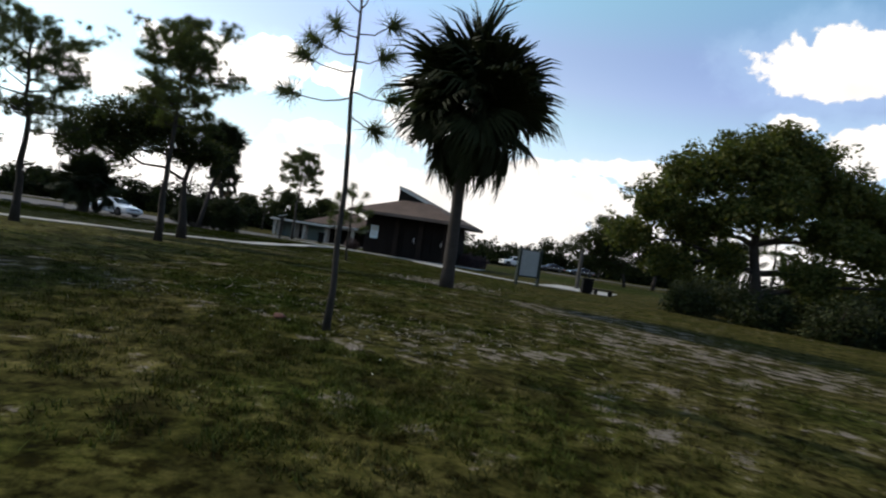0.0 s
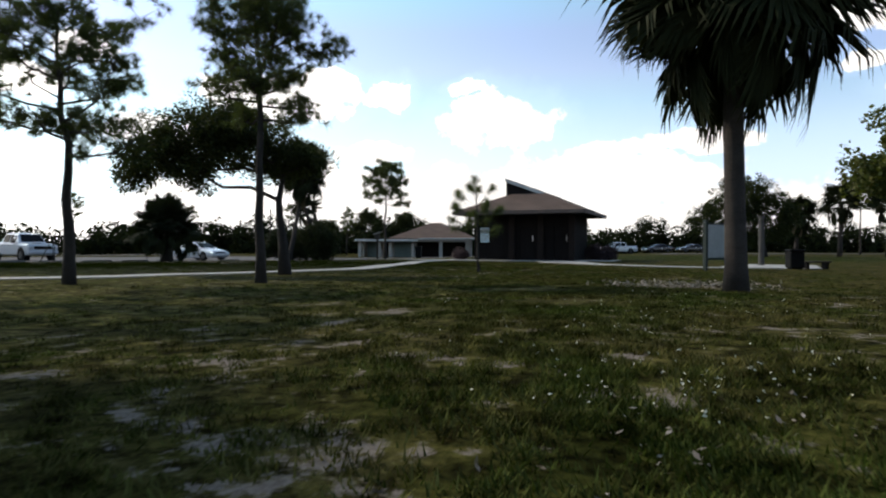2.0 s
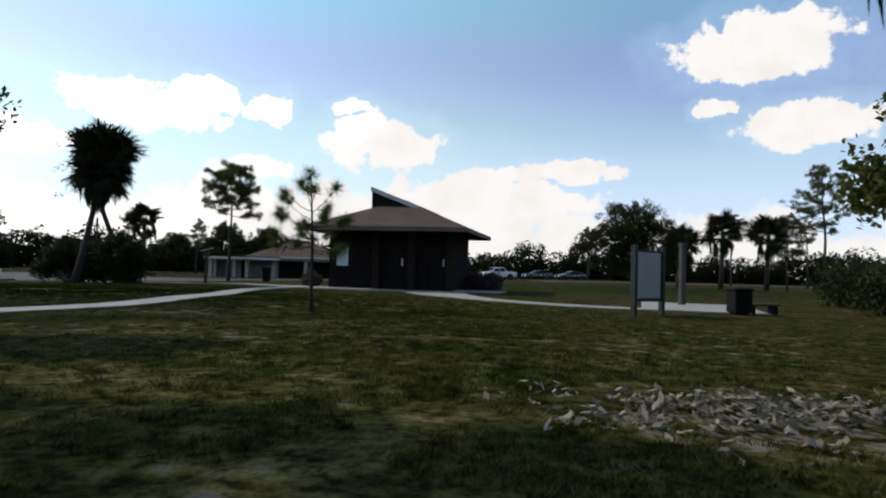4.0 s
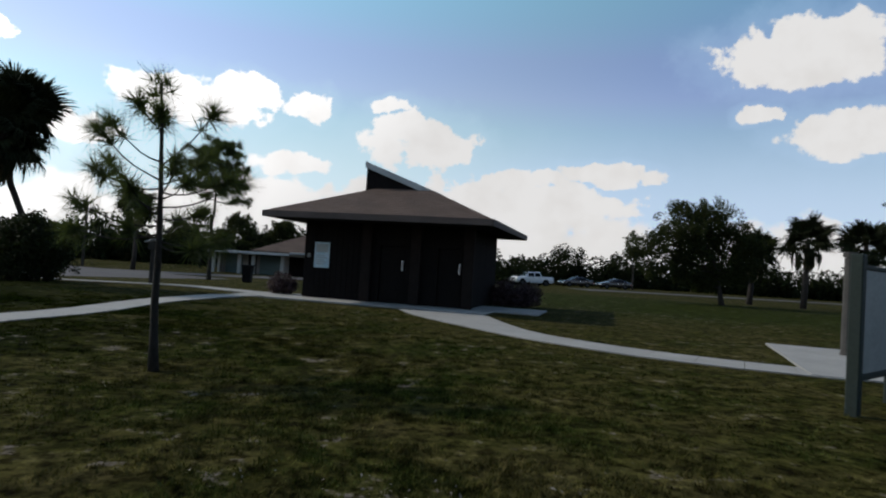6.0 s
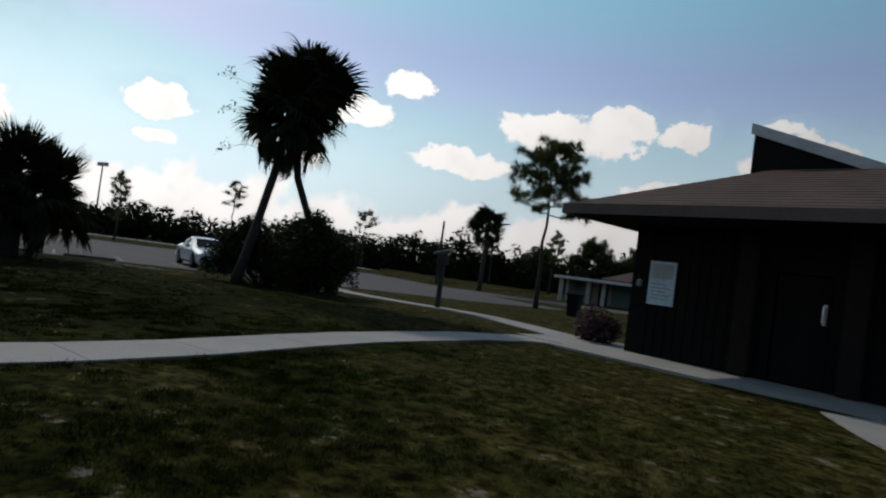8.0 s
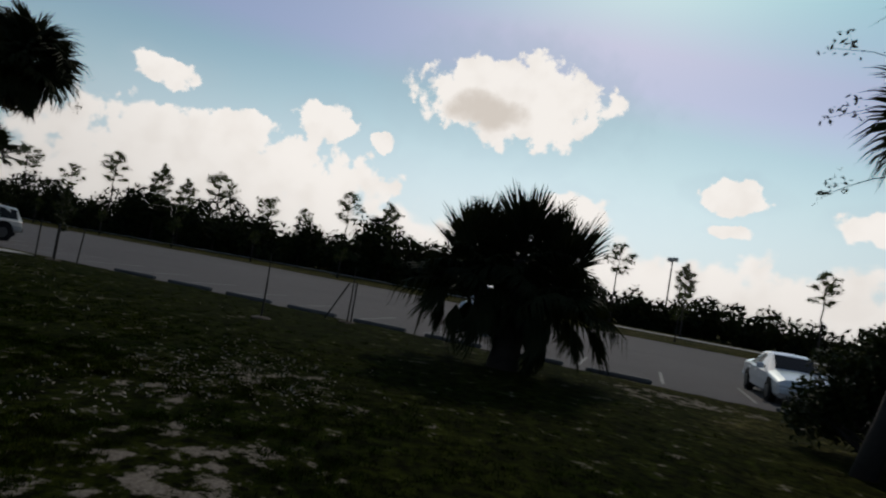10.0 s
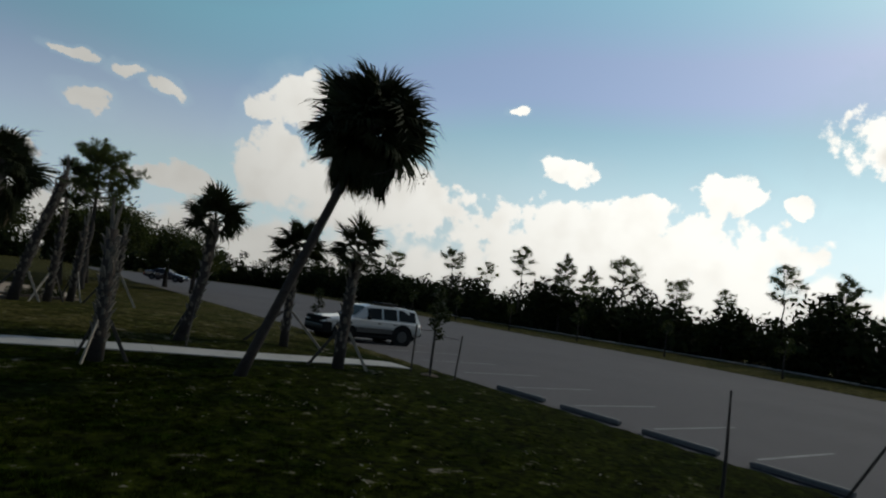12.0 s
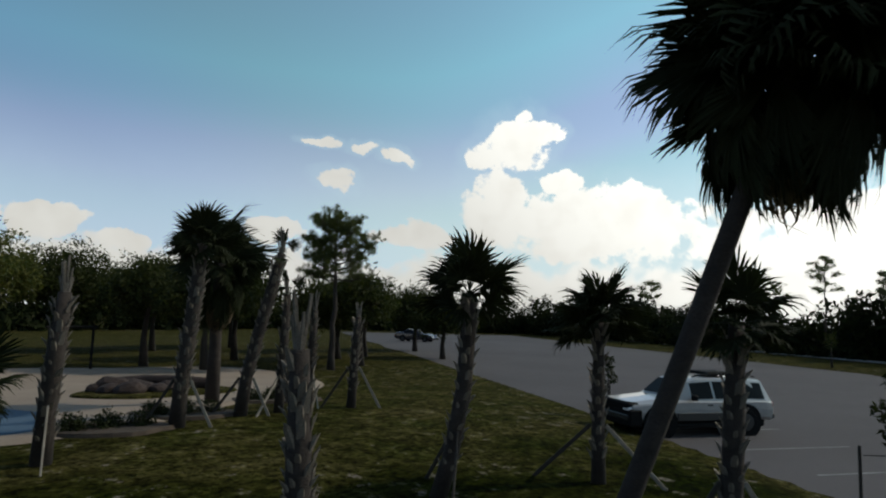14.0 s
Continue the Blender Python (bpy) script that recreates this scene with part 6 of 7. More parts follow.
# broad trees
broadleaf((20.6, 70.5), [(0, 0, 0), (-0.2, 0, 1.2), (-0.5, 0, 2.4), (-0.9, 0, 3.8)], 0.17, 141,
          [(-3.6, 0, 5.4, 2.2), (-1.2, 0, 6.4, 2.2), (-5.6, -0.4, 4.2, 1.6), (0.8, 0, 5.2, 1.8), (2.4, 0.4, 4.4, 1.3), (-2.4, 0, 3.8, 1.8), (-0.4, 1, 4.0, 1.6), (-3.2, 0.5, 7.0, 1.1), (-3.0, 0, 2.2, 1.5), (1.0, 0.4, 2.4, 1.4), (-5.0, 0, 2.4, 1.2), (-6.6, 0, 3.4, 1.0), (-1.0, 0.3, 2.0, 1.6), (-1.4, 0.2, 5.0, 2.0), (-3.2, 0.4, 3.2, 1.7), (1.8, 0.2, 3.2, 1.4)], 0.105, "broad dark tree standing by the park road", None, "shade_tree", 52, 28, 0.38)
broadleaf((13.4, 27.0), [(0, 0, 0), (0.1, 0, 1.2), (0.0, 0.1, 2.2), (-0.2, 0.2, 3.4), (-0.1, 0.2, 4.6)], 0.30, 142,
          [(-1.2, 0, 6.9, 1.7), (-3.2, 0, 6.0, 1.6), (-4.7, -0.3, 4.6, 1.3), (1.5, 0.5, 7.1, 1.8), (3.5, 0.6, 6.0, 1.7), (0.2, -0.5, 5.4, 1.7), (-2.8, 0.4, 3.9, 1.4), (-5.4, 0.2, 3.2, 1.1), (2.6, -0.6, 4.2, 1.4),
           (4.8, 0, 3.8, 1.4), (0.3, 0, 8.0, 1.0), (-1.6, -0.9, 4.5, 1.2), (5.5, 1.0, 5.6, 1.4), (7.2, 1.4, 4.6, 1.5), (6.2, -0.6, 2.2, 1.4), (2.0, -0.6, 2.4, 1.2), (-1.4, 0.3, 2.5, 1.1), (8.0, 0.6, 2.6, 1.6), (-3.6, 0.4, 2.2, 1.0), (4.0, 1.4, 2.0, 1.2)], 0.082, "large sea grape tree with broad sunlit leaves", M_OAK2, "broadleaf_tree", 140, 30, 0.40, wide=0.7)
random.seed(8)
for i, (x_, y_, r_, h_) in enumerate(((10.8, 27.2, 1.1, 0.8), (12.6, 24.6, 1.2, 0.9), (14.4, 22.4, 1.3, 0.9), (16.5, 24.0, 1.5, 1.1), (13.8, 29.6, 1.2, 1.1), (14.0, 34.2, 1.5, 1.3), (17.4, 30.0, 1.7, 1.4),
                                      (17.6, 19.4, 1.5, 1.0), (20.4, 22.0, 1.9, 1.4), (17.0, 40.0, 1.8, 1.5), (20.5, 34.0, 2.0, 1.6), (22.5, 30.0, 2.4, 2.2), (25.5, 26.5, 2.5, 2.3), (24.5, 36.5, 2.6, 2.4), (28.0, 31.0, 2.6, 2.4))):
    shrub((x_, y_), [(0, 0, h_ * 0.7, r_), (r_ * 0.6, 0.2, h_ * 0.6, r_ * 0.8), (-r_ * 0.5, -0.2, h_ * 0.5, r_ * 0.7)], 0.085, 150 + i, "dense wild shrub at the lawn's edge", M_SHRUB, count=22, clumps=48, spread=0.32)
# thicket under the crossing palms
shrub((-16.9, 49.7), [(0.1, -0.3, 1.6, 1.1), (-0.9, 0.2, 1.7, 1.15), (-2.0, 0.9, 1.5, 1.1), (0.2, 0.8, 1.3, 0.9), (-0.4, -0.2, 2.2, 0.75), (-1.5, -0.3, 0.7, 0.85), (-0.4, -0.5, 0.7, 0.85), (0.4, 0.1, 0.6, 0.75), (-2.5, 0.2, 0.7, 0.85), (-3.2, 0.1, 1.15, 0.85), (-3.5, -0.6, 0.7, 0.6), (-3.2, -0.8, 1.3, 0.8), (-3.7, -1.2, 0.65, 0.6), (-2.7, -0.6, 1.8, 0.7)], 0.07, 170,
      "dark leafy thicket at the foot of two palms", M_SHRUB, "thicket", 34, 110, 0.28)
for i, (tx, ty, tz, bx, by, bz) in enumerate(((-18.1, 47.9, 5.9, -19.6, 46.9, 6.7), (-18.1, 47.9, 5.4, -19.5, 47.0, 5.5), (-18.3, 47.6, 4.4, -19.3, 46.9, 4.1), (-28.2, 31.1, 4.6, -28.95, 31.8, 4.7))):
    v = empty("vine_sprig", Matrix(), "thin leafy sprig sticking out of a palm crown", "branch")
    random.seed(180 + i)
    bp = bend_path((tx, ty, tz), (bx, by, bz), 0.15, 5, 0.05)
    part("twig", tube(bp, [0.012, 0.010, 0.009, 0.007, 0.006, 0.004], 4, False), M_BARK, v)
    lv = leaves([bp[5], bp[4], bp[3].lerp(bp[4], 0.6), bp[5] + Vector((0.1, 0.1, 0.15)), bp[4] + Vector((0, 0, 0.2))], 0.16, 7, 0.055, np.random.default_rng(180 + i))
    child("sprig_leaves", mesh_np("sprig_leaves", lv[0], lv[1], M_SHRUB), v)
# planting beside the building
shrub((-7.05, 49.3), [(0, 0, 0.45, 0.55), (0.25, 0.1, 0.4, 0.4), (-0.3, 0, 0.4, 0.4)], 0.05, 190, "rounded reddish shrub by the building corner", M_REDSHRUB, count=26, clumps=190, spread=0.16)
shrub((2.35, 51.2), [(0, 0, 0.5, 0.7), (0.6, 0.3, 0.55, 0.7), (-0.5, -0.3, 0.5, 0.6), (1.0, 0.6, 0.45, 0.5)], 0.07, 191, "purple grassy shrub by the building wall", M_REDSHRUB, count=26, clumps=170, spread=0.2)

# ---- park furniture ----


def notice_board():
    a, b = Vector((3.82, 31.35, 0)), Vector((5.02, 32.35, 0))
    d = (b - a).normalized()
    c = (a + b) / 2
    root = empty("notice_board", Matrix.Translation((c.x, c.y, gz(c.x, c.y))) @ Matrix.Rotation(math.atan2(d.y, d.x), 4, "Z"), "freestanding notice board with green posts on the lawn", "sign")
    h = (b - a).length / 2
    for s in (-1, 1):
        part("post", box(s * h - 0.07, -0.07, -0.05, s * h + 0.07, 0.07, 1.92, 0.012), M_GREENPOST, root)
    part("board", box(-h + 0.07, -0.022, 0.48, h - 0.07, 0.022, 1.74, 0.004), M_SIGNFACE, root, "pale grey board face")
    part("lower_rail", box(-h + 0.07, -0.035, 0.40, h - 0.07, 0.035, 0.475, 0.008), M_GREENPOST, root)
    part("upper_rail", box(-h + 0.07, -0.035, 1.745, h - 0.07, 0.035, 1.80, 0.008), M_GREENPOST, root)
    for s in (-1, 1):
        part("side_rail", box(s * (h - 0.10) - 0.03, -0.03, 0.48, s * (h - 0.10) + 0.03, 0.03, 1.74, 0.006), M_GREENPOST, root)


notice_board()
p = empty("concrete_post", pose(8.35, 38.2, gz(8.35, 38.2) + 0.03), "tall weathered concrete post at the picnic pad", "post")
part("shaft", tube([(0, 0, 0), (0, 0, 0.1), (0, 0, 2.2), (0, 0, 2.28)], [0.15, 0.13, 0.12, 0.06], 10), M_POST, p)
part("cap", tube([(0, 0, 2.24), (0, 0, 2.36)], [0.15, 0.15], 10), M_POST, p)
b = empty("litter_bin", pose(7.75, 33.1, gz(7.75, 33.1)), "square black litter bin by the pad", "litter bin")
part("bin_body", box(-0.27, -0.27, 0.06, 0.27, 0.27, 0.70, 0.03), M_BLACK, b)
part("bin_foot", box(-0.2, -0.2, 0.0, 0.2, 0.2, 0.058), M_BLACK, b)
part("bin_lid", box(-0.30, -0.30, 0.703, 0.30, 0.30, 0.80, 0.035), M_BLACK, b)
g = empty("grill_bench", pose(8.75, 33.6, gz(8.75, 33.6), 0, 0, 12), "low dark bench beside the litter bin", "bench")
part("seat", box(-0.55, -0.2, 0.26, 0.55, 0.2, 0.32, 0.01), M_DARKWOOD, g)
for s in (-1, 1):
    part("leg", box(s * 0.42 - 0.05, -0.16, 0, s * 0.42 + 0.05, 0.16, 0.26, 0.008), M_BLACK, g)
n = empty("nest_box", pose(-13.45, 52.0, gz(-13.45, 52.0)), "wooden nest box with a slanted roof on a post", "nest box")
part("post", box(-0.07, -0.07, 0, 0.07, 0.07, 1.5, 0.01), M_DARKWOOD, n)
part("box", box(-0.17, -0.15, 1.5, 0.17, 0.15, 1.85, 0.015), M_DARKWOOD, n)
part("lid", ([(-0.3, -0.24, 1.82), (0.3, -0.24, 2.0), (0.3, 0.24, 2.0), (-0.3, 0.24, 1.82), (-0.3, -0.24, 1.86), (0.3, -0.24, 2.04), (0.3, 0.24, 2.04), (-0.3, 0.24, 1.86)],
     [(3, 2, 1, 0), (4, 5, 6, 7), (0, 1, 5, 4), (1, 2, 6, 5), (2, 3, 7, 6), (3, 0, 4, 7)]), M_FLASH, n, "pale slanted lid")
u = empty("utility_pole", pose(-36.8, 89.6, gz(-36.8, 89.6)), "plain utility pole rising over the trees", "pole")
part("shaft", tube([(0, 0, 0), (0.05, 0, 6.5)], [0.16, 0.11], 8), M_BARK, u)
part("cap", tube([(0.05, 0, 6.5), (0.05, 0, 6.62)], [0.13, 0.13], 8), M_BARK, u)
l = empty("area_lamp", pose(-99.5, 89.0, gz(-99.5, 89.0)), "tall lamp pole with two floodlights", "street lamp")
part("pole", tube([(0, 0, 0), (0, 0, 10.0)], [0.16, 0.10], 8), M_DARKWOOD, l)
for s in (-1, 1):
    part("floodlight", box(s * 0.7 - 0.42, -0.3, 9.9, s * 0.7 + 0.42, 0.3, 10.5, 0.05), M_FLASH, l)
for cx_, cy_ in ((-20.6, 19.6),):
    k_ = empty("litter_cage", pose(cx_, cy_, gz(cx_, cy_), 0, 0, 30), "large black litter container beside the path", "litter bin")
    part("bin_body", box(-0.62, -0.5, 0.22, 0.62, 0.5, 1.0, 0.05), M_BLACK, k_)
    part("bin_lid", box(-0.66, -0.54, 1.003, 0.66, 0.54, 1.10, 0.03), M_BLACK, k_)
    part("bin_base", box(-0.42, -0.36, 0.0, 0.42, 0.36, 0.218), M_BLACK, k_)
    for s_ in (-0.14, 0.1):
        part("label_bar", box(s_ - 0.05, -0.512, 0.45, s_ + 0.06, -0.501, 0.66), M_LINE, k_, "small pale sticker")
bn = empty("waste_cart", pose(-11.8, 61.0, gz(-11.8, 61.0)), "dark wheeled waste cart standing beyond the building", "waste cart")
part("cart_body", tube([(0, 0, 0.05), (0, 0, 0.1), (0, 0, 1.0)], [0.28, 0.32, 0.4], 4), M_BLACK, bn)
part("cart_lid", box(-0.34, -0.34, 1.0, 0.34, 0.34, 1.08, 0.03), M_BLACK, bn)


def staked_sapling(place, h, seed, label, stakes, lean=0.0, crown=True, blobs=None):
    """A thin newly planted tree tied to stakes. stakes: (bearing, distance of the foot, height, lean in)."""
    random.seed(seed)
    x, y = place
    root = empty("staked_sapling", pose(x, y, gz(x, y) - 0.03), label, "sapling", "staked saplings")
    part("stem", tube([(0, 0, 0), (0.02, 0.01, h * 0.5), (lean, 0, h)], [0.028, 0.024, 0.012], 7), M_BARK, root)
    part("mulch_ring", tube([(0, 0, 0.0), (0, 0, 0.05), (0, 0, 0.085)], [0.30, 0.25, 0.1], 12), M_STRAW, root)
    for a, r, sh, k in stakes:
        f = Vector((math.cos(a) * r, math.sin(a) * r, 0))
        q = Vector((math.cos(a) * r * (1 - k), math.sin(a) * r * (1 - k), sh))
        part("stake", tube([f, q], [0.026, 0.024], 6), M_DARKWOOD, root)
        part("tie", tube([q * 0.9 + Vector((0, 0, 0)), Vector((0.01, 0, q.z * 0.92))], [0.008, 0.008], 4), M_BLACK, root)
    if crown:
        lv = leaves(blobs or [(0, 0, h), (0.05, 0.05, h - 0.3), (-0.1, 0.1, h - 0.55), (0.1, -0.12, h - 0.75)], 0.20, 80, 0.065, np.random.default_rng(seed))
        child("leaves", mesh_np("leaves", lv[0], lv[1], M_SHRUB), root)
    return root


staked_sapling((-34.75, 29.6), 2.05, 201, "young leafy tree tied to several stakes at the lot edge", [(-1.0, 0.55, 1.45, 0.0), (1.9, 0.75, 1.3, -0.1), (0.6, 0.2, 1.3, 0.0)], 0.05, True,
               [(0, 0.0, 2.45), (0, 0.1, 2.2), (0.1, 0.2, 2.0), (-0.1, -0.2, 1.95), (0.2, 0.3, 1.75), (-0.15, -0.1, 1.7), (0.0, 0.0, 1.5), (0.25, 0.45, 1.85), (-0.1, 0.1, 1.25)])
staked_sapling((-27.42, 37.8), 1.75, 202, "bare thin sapling stem standing alone on the grass", [], 0.12, False)
staked_sapling((-29.95, 40.1), 1.75, 203, "bare sapling propped by a slanting stake", [(-1.9, 0.75, 1.25, 0.85), (1.2, 0.12, 1.3, 0.0)], 0.05, False)
staked_sapling((-41.3, 20.2), 2.0, 204, "young leafy tree staked beside the parked car", [(0.3, 0.4, 1.2, 0.0), (3.6, 0.4, 1.2, 0.0)], 0.0, True)
for i, (s_, h_) in enumerate(((-40, 2.4), (-31, 2.6), (-22, 2.4), (-13, 2.8), (-4, 2.6), (5, 2.5), (14, 2.7), (24, 2.4), (33, 2.6))):
    q = lot_place(s_, -77.0)
    broadleaf((q.x, q.y), [(0, 0, 0), (0.02, 0, 0.9), (0.05, 0, 1.6)], 0.07, 210 + i, [(0, 0, h_ * 0.8, 0.7), (0.2, 0.2, h_, 0.5)], 0.07, "small young tree on the strip beyond the lot", None, "young_tree", 30, 22, 0.26, "strip trees")

# ---- vehicles ----
suv((-41.46, 22.78), -26.6, 0.10)
sedan((-28.2, 53.95), -24.0, M_WHITECAR, "white sedan parked nose to the grass")
pickup((-37.4, 46.7), -27.0, M_WHITECAR, "white crew cab pickup parked at the wheel stops")
pickup((13.2, 112.0), 200, M_WHITECAR, "white pickup parked far beyond the building", gz(13, 112) + 0.05)
sedan((19.5, 112.5), 195, M_DARKCAR, "dark sedan parked along the far road", "sedan", gz(19, 112) + 0.05)
sedan((-70.5, -25.0), 118, M_DARKCAR, "dark sedan parked far down the lot")
sedan((25.0, 113.0), 190, M_DARKCAR, "dark sedan parked along the far road", "sedan", gz(25, 113) + 0.05)

# ---- play area beyond the palms ----


def blob_sheet(name, label, c, rx, ry, turn, mat, lift, seed, category="play surface", n=60):
    random.seed(seed)
    vs = [(c[0], c[1], gz(*c) + lift)]
    rings = 18
    for ring in ((q + 1) / rings for q in range(rings)):
        for i in range(n):
            a = 2 * math.pi * i / n
            k = ring * (1 + 0.08 * math.sin(3 * a + seed) + 0.05 * math.sin(5 * a))
            x_, y_ = rx * k * math.cos(a), ry * k * math.sin(a)
            x2, y2 = c[0] + x_ * math.cos(turn) - y_ * math.sin(turn), c[1] + x_ * math.sin(turn) + y_ * math.cos(turn)
            vs.append((x2, y2, gz(x2, y2) + (lift if ring < 0.99 else -0.04)))
    fs = [(0, 1 + i, 1 + (i + 1) % n) for i in range(n)] + [(1 + r * n + i, 1 + (r + 1) * n + i, 1 + (r + 1) * n + (i + 1) % n, 1 + r * n + (i + 1) % n) for r in range(rings - 1) for i in range(n)]
    tagged(new(name, mesh(name, vs, fs, mat)), label, category, kind="structure")


blob_sheet("play_surface", "tan rubber play surface with curved edges", (-29.6, 4.6), 11.5, 9.0, 1.0, M_TAN, 0.06, 1)
blob_sheet("play_surface_blue", "blue rubber play surface patch", (-24.7, 12.2), 2.2, 3.2, 0.3, M_BLUE, 0.085, 2)
blob_sheet("planting_island", "grassy planting island with boulders", (-31.2, 7.6), 3.2, 2.6, 0.9, M_GROUND, 0.13, 3, "grass")
blob_sheet("tan_path", "tan curved walkway beside the palms", (-35.0, 9.0), 2.6, 1.0, 0.8, M_TAN, 0.075, 4)
random.seed(77)
for i, (x_, y_, s_) in enumerate(((-29.5, 8.0, 0.42), (-30.0, 8.6, 0.5), (-30.5, 8.0, 0.45), (-29.8, 7.2, 0.6), (-30.9, 8.6, 0.36), (-29.2, 7.2, 0.36), (-31.6, 7.8, 0.42), (-30.6, 6.8, 0.5))):
    bm = bmesh.new()
    bmesh.ops.create_icosphere(bm, subdivisions=2, radius=s_)
    for v_ in bm.verts:
        v_.co *= 1 + 0.35 * noise.noise(v_.co * 1.7 + Vector((i * 3.1, 0, 0)))
        v_.co.z *= 0.62
    me = bpy.data.meshes.new("boulder")
    bm.to_mesh(me)
    me.materials.append(M_ROCK)
    ob = new("boulder", me)
    ob.matrix_world = pose(x_, y_, gz(x_, y_) + 0.06 + s_ * 0.35, 0, 0, 50 * i)
    tagged(ob, "rough brown boulder in the planting island", "boulder", "boulders")
sw = empty("swing_frame", pose(-30.6, -3.6, gz(-30.6, -3.6), 0, 0, 20), "dark metal play frame in the distance", "play equipment")
for s in (-1.1, 1.1):
    part("post", cyl((s, 0, 0), (s, 0, 2.3), 0.07, 8), M_BLACK, sw)
part("top_bar", cyl((-1.3, 0, 2.2), (1.3, 0, 2.2), 0.06, 8), M_BLACK, sw)
lg = empty("fallen_log", pose(-31.6, 7.2, gz(-31.6, 7.2) + 0.12, 0, 0, -35), "weathered reddish log lying among boulders", "log")
part("trunk", tube([(-1.6, 0, 0.2), (-0.5, 0.05, 0.25), (0.7, -0.05, 0.24), (1.7, 0.05, 0.2)], [0.2, 0.24, 0.23, 0.18], 10), M_ROCK, lg)
for i, (x_, y_, r_, h_) in enumerate(((-21, -9, 4.0, 7.4), (-27, -14, 4.2, 8.2), (-33, -17, 4.0, 7.6), (-39, -18, 4.2, 7.2), (-15, -3, 3.6, 7.0), (-46, -20, 3.6, 7.2), (-21, 2, 1.8, 3.4), (-52, -13, 3.4, 6.2), (-47, -5, 2.6, 5.4), (-58, -10, 3.2, 6.2), (-54, -2, 2.4, 5.2), (-45.1, 0.5, 2.4, 6.0), (-49.5, -5.4, 2.6, 6.4), (-43.1, -1.8, 2.2, 5.6), (-36.5, -1.5, 2.8, 6.6), (-41, -8, 3.0, 7.0), (-34.5, -5.0, 2.6, 6.6))):
    broadleaf((x_, y_), [(0, 0, 0), (0.1, 0, h_ * 0.25), (0.0, 0.1, h_ * 0.5), (0.1, 0.1, h_ * 0.7)], 0.2, 240 + i,
              [(0, 0, h_ * 0.75, r_ * 0.75), (r_ * 0.55, 0.3, h_ * 0.62, r_ * 0.6), (-r_ * 0.55, -0.2, h_ * 0.6, r_ * 0.6), (0.2, r_ * 0.5, h_ * 0.62, r_ * 0.6), (0, -r_ * 0.5, h_ * 0.55, r_ * 0.55)], 0.125,
              "leafy shade tree around the play area", M_OAK2 if i in (1, 4) else M_OAK, "shade_tree", 48, 18, 0.5, "play area trees")
for i, (x_, y_) in enumerate(((-27.4, 15.9), (-29.6, 14.6), (-33.2, 12.8))):
    blob_sheet("mulch_bed", "dark mulch bed round the palm trunks", (x_, y_), 1.5, 0.9, 2.6, M_STRAW, 0.09, 6 + i, "mulch", 24)
    shrub((x_, y_), [(0, 0, 0.16, 0.42), (0.7, -0.1, 0.16, 0.4), (-0.7, 0.1, 0.15, 0.36)], 0.035, 260 + i, "low dark ground planting round the palms", M_SHRUB, "low_planting", 30, 340, 0.14)

# ---- small things on the lawn ----


def litter():
    rng = np.random.default_rng(9)
    cs = np.column_stack([rng.normal(0.0, 0.75, 150), rng.normal(19.3, 0.45, 150), np.zeros(150)])
    cs[:, 2] = [gz(x, y) + 0.03 for x, y in cs[:, :2]]
    v, f = leaves(cs, 0.10, 9, 0.05, rng, 2.2)
    tagged(new("fallen_fronds", mesh_np("fallen_fronds", v, f, M_LITTER)), "heap of grey dry palm debris under the palm", "debris", kind="stuff")
    c2 = []
    for x, y, sx, sy, k in ((-2.65, 9.15, 0.32, 0.22, 46), (-2.7, 9.9, 0.6, 0.5, 30), (-2.2, 11.6, 1.2, 1.0, 60), (-1.4, 13.6, 1.4, 1.2, 40), (-1.6, 9.6, 0.6, 0.3, 24), (-0.8, 5.4, 1.2, 0.5, 16), (-6.0, 31.0, 0.8, 0.2, 12)):
        c2.append(np.column_stack([rng.normal(x, sx, k), rng.normal(y, sy, k)]))
    c2 = np.concatenate(c2)
    c2 = np.column_stack([c2, [gz(x, y) + rng.uniform(0.05, 0.10) for x, y in c2]])
    v, f = leaves(c2, 0.010, 2, 0.0085, rng, 1.0)
    tagged(new("white_flowers", mesh_np("white_flowers", v, f, M_FLOWER)), "tiny white flowers scattered in the grass", "flowers", kind="stuff")


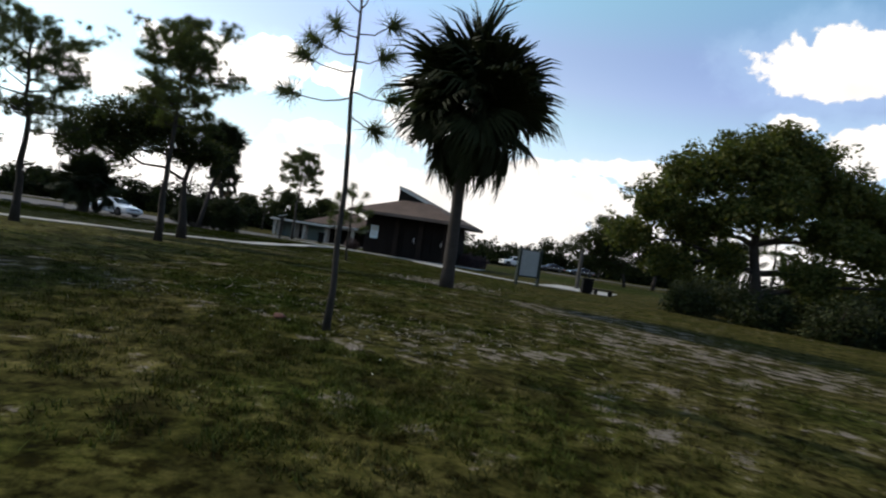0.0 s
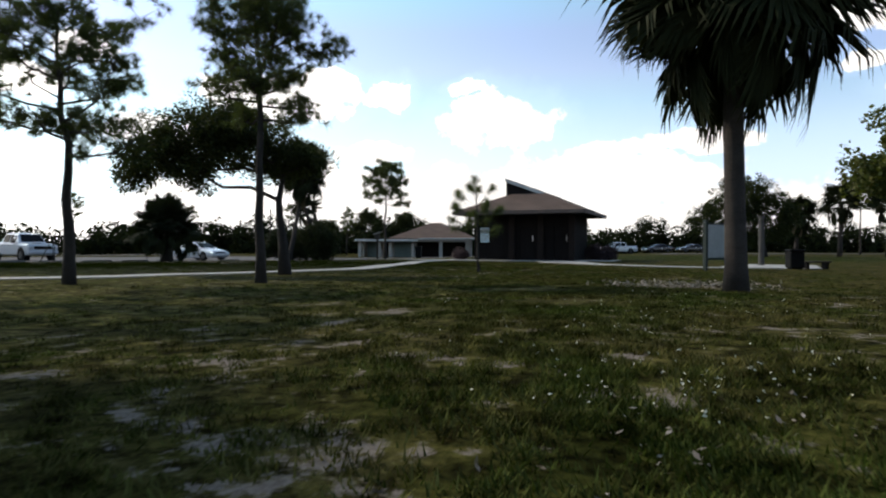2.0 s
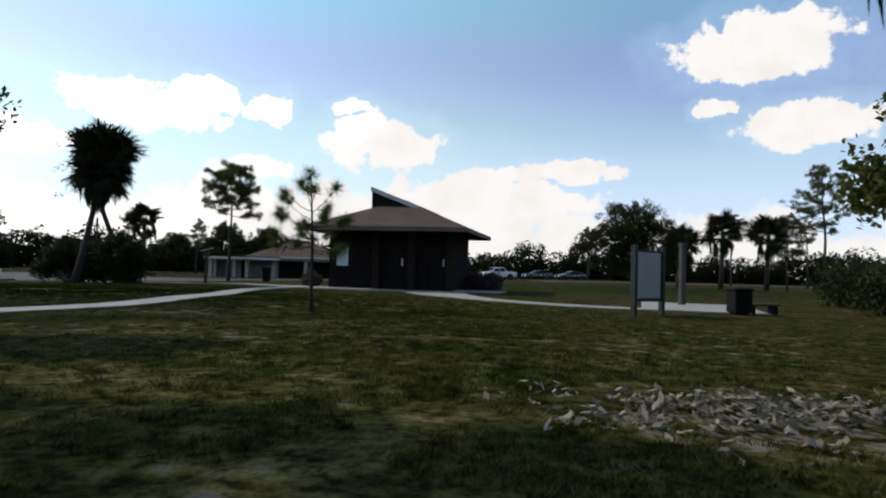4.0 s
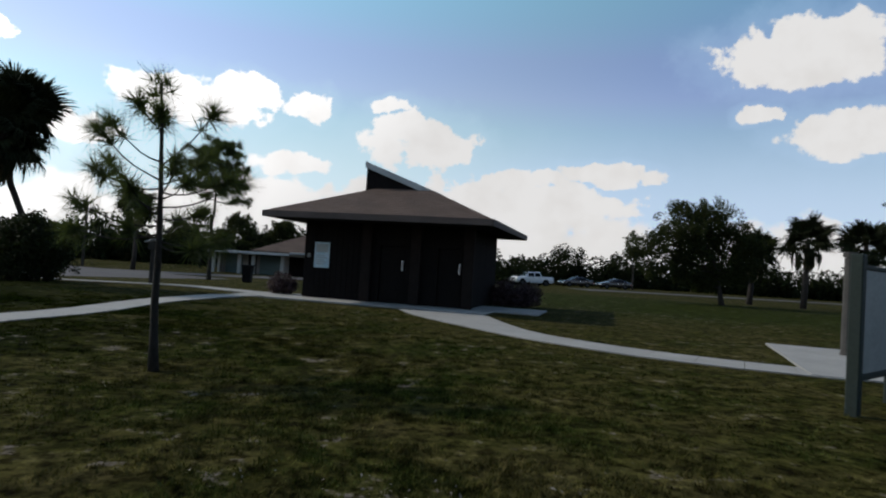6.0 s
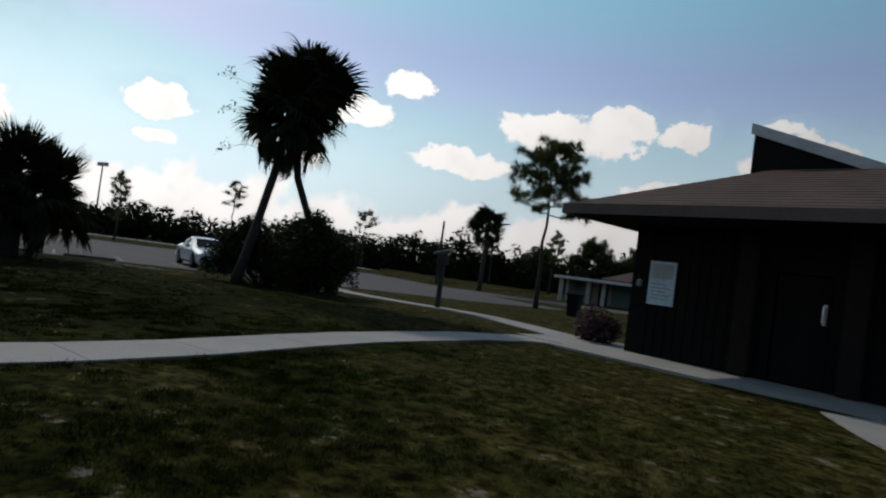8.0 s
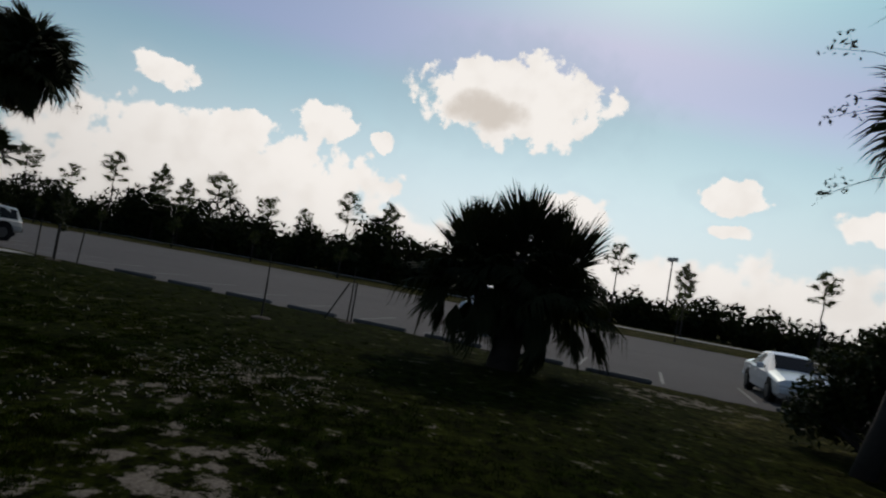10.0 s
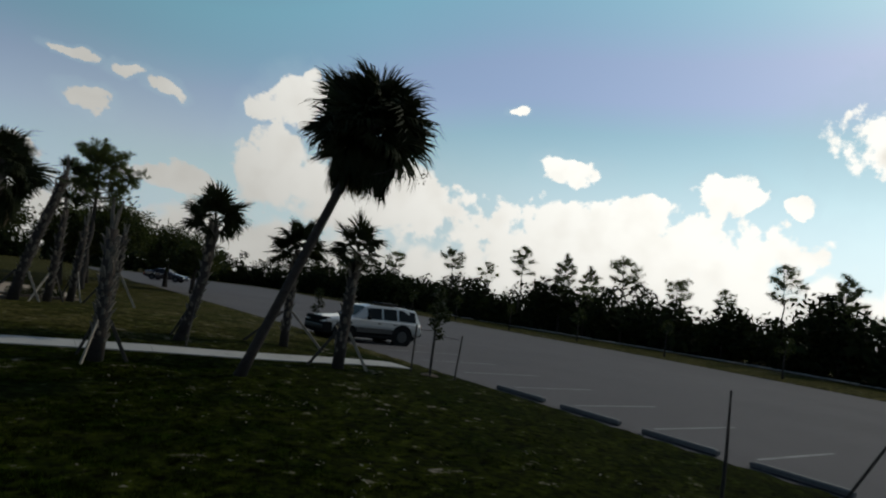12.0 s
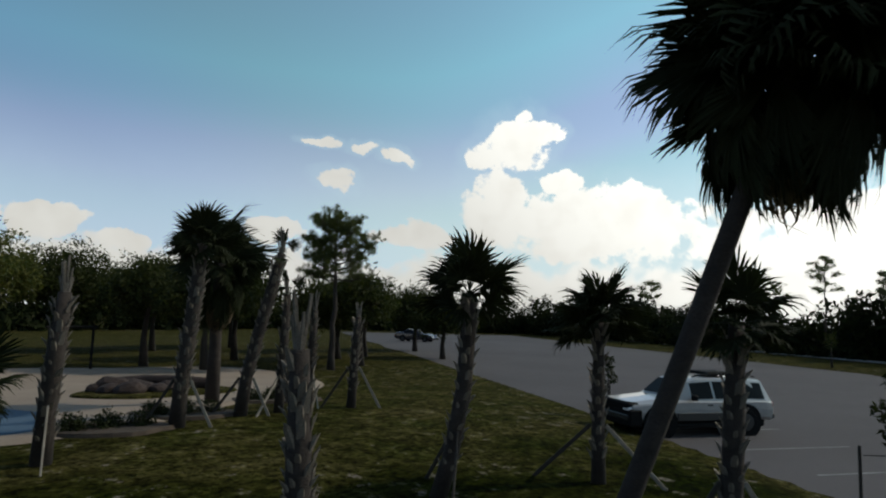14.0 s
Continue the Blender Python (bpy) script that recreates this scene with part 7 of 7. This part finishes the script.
def dry_scraps():
    """Pale scraps of dead leaf lying about on the western lawn."""
    rng = np.random.default_rng(19)
    cs = []
    for x, y, sx, sy, k in ((-19.6, 38.4, 1.3, 0.9, 210), (-17.4, 37.0, 0.9, 0.5, 40), (-23.2, 35.8, 1.6, 1.2, 26), (-25.5, 33.5, 1.8, 1.6, 30), (-26.8, 29.6, 1.6, 1.2, 34), (-12.0, 36.6, 1.8, 0.8, 30)):
        cs.append(np.column_stack([rng.normal(x, sx, k), rng.normal(y, sy, k)]))
    c = np.concatenate(cs)
    c = np.array([(x, y, gz(x, y) + 0.035) for x, y in c if not on_hard(x, y)])
    v, f = leaves(c, 0.09, 4, 0.030, rng, 2.6)
    tagged(new("dry_scraps", mesh_np("dry_scraps", v, f, M_LITTER)), "pale scraps of dry leaf scattered on the dark grass", "debris", kind="stuff")



def lawn_litter():
    """Small pale bits of dead grass and leaf on the thin lawn round the young pine and along the middle."""
    rng = np.random.default_rng(29)
    cs = []
    for x, y, sx, sy, k in ((-0.6, 6.6, 0.7, 0.45, 130), (0.3, 7.0, 0.7, 0.5, 110), (2.3, 10.2, 0.9, 0.9, 110), (-3.2, 7.4, 0.5, 0.4, 50), (-1.7, 8.3, 0.8, 0.5, 70), (-4.0, 26.6, 0.5, 0.3, 60), (-1.5, 27.2, 0.8, 0.6, 70)):
        cs.append(np.column_stack([rng.normal(x, sx, k), rng.normal(y, sy, k)]))
    c = np.concatenate(cs)
    c = np.array([(x, y, gz(x, y) + 0.04) for x, y in c if not on_hard(x, y)])
    v, f = leaves(c, 0.05, 3, 0.018, rng, 2.4)
    tagged(new("lawn_litter", mesh_np("lawn_litter", v, f, M_LITTER)), "small pale bits of dry leaf in thin grass", "debris", kind="stuff")


dry_scraps()
lawn_litter()
litter()
bm = bmesh.new()
bmesh.ops.create_icosphere(bm, subdivisions=2, radius=0.075)
for v_ in bm.verts:
    v_.co *= 1 + 0.5 * noise.noise(v_.co * 9)
    v_.co.z *= 0.5
me = bpy.data.meshes.new("dry_leaf_heap")
bm.to_mesh(me)
bm.free()
me.materials.append(M_REDBITS)
ob = new("dry_leaf_heap", me)
ob.matrix_world = pose(-1.63, 6.75, gz(-1.63, 6.75) + 0.02)
tagged(ob, "small heap of reddish dry leaves in the grass", "debris")
build_grass()
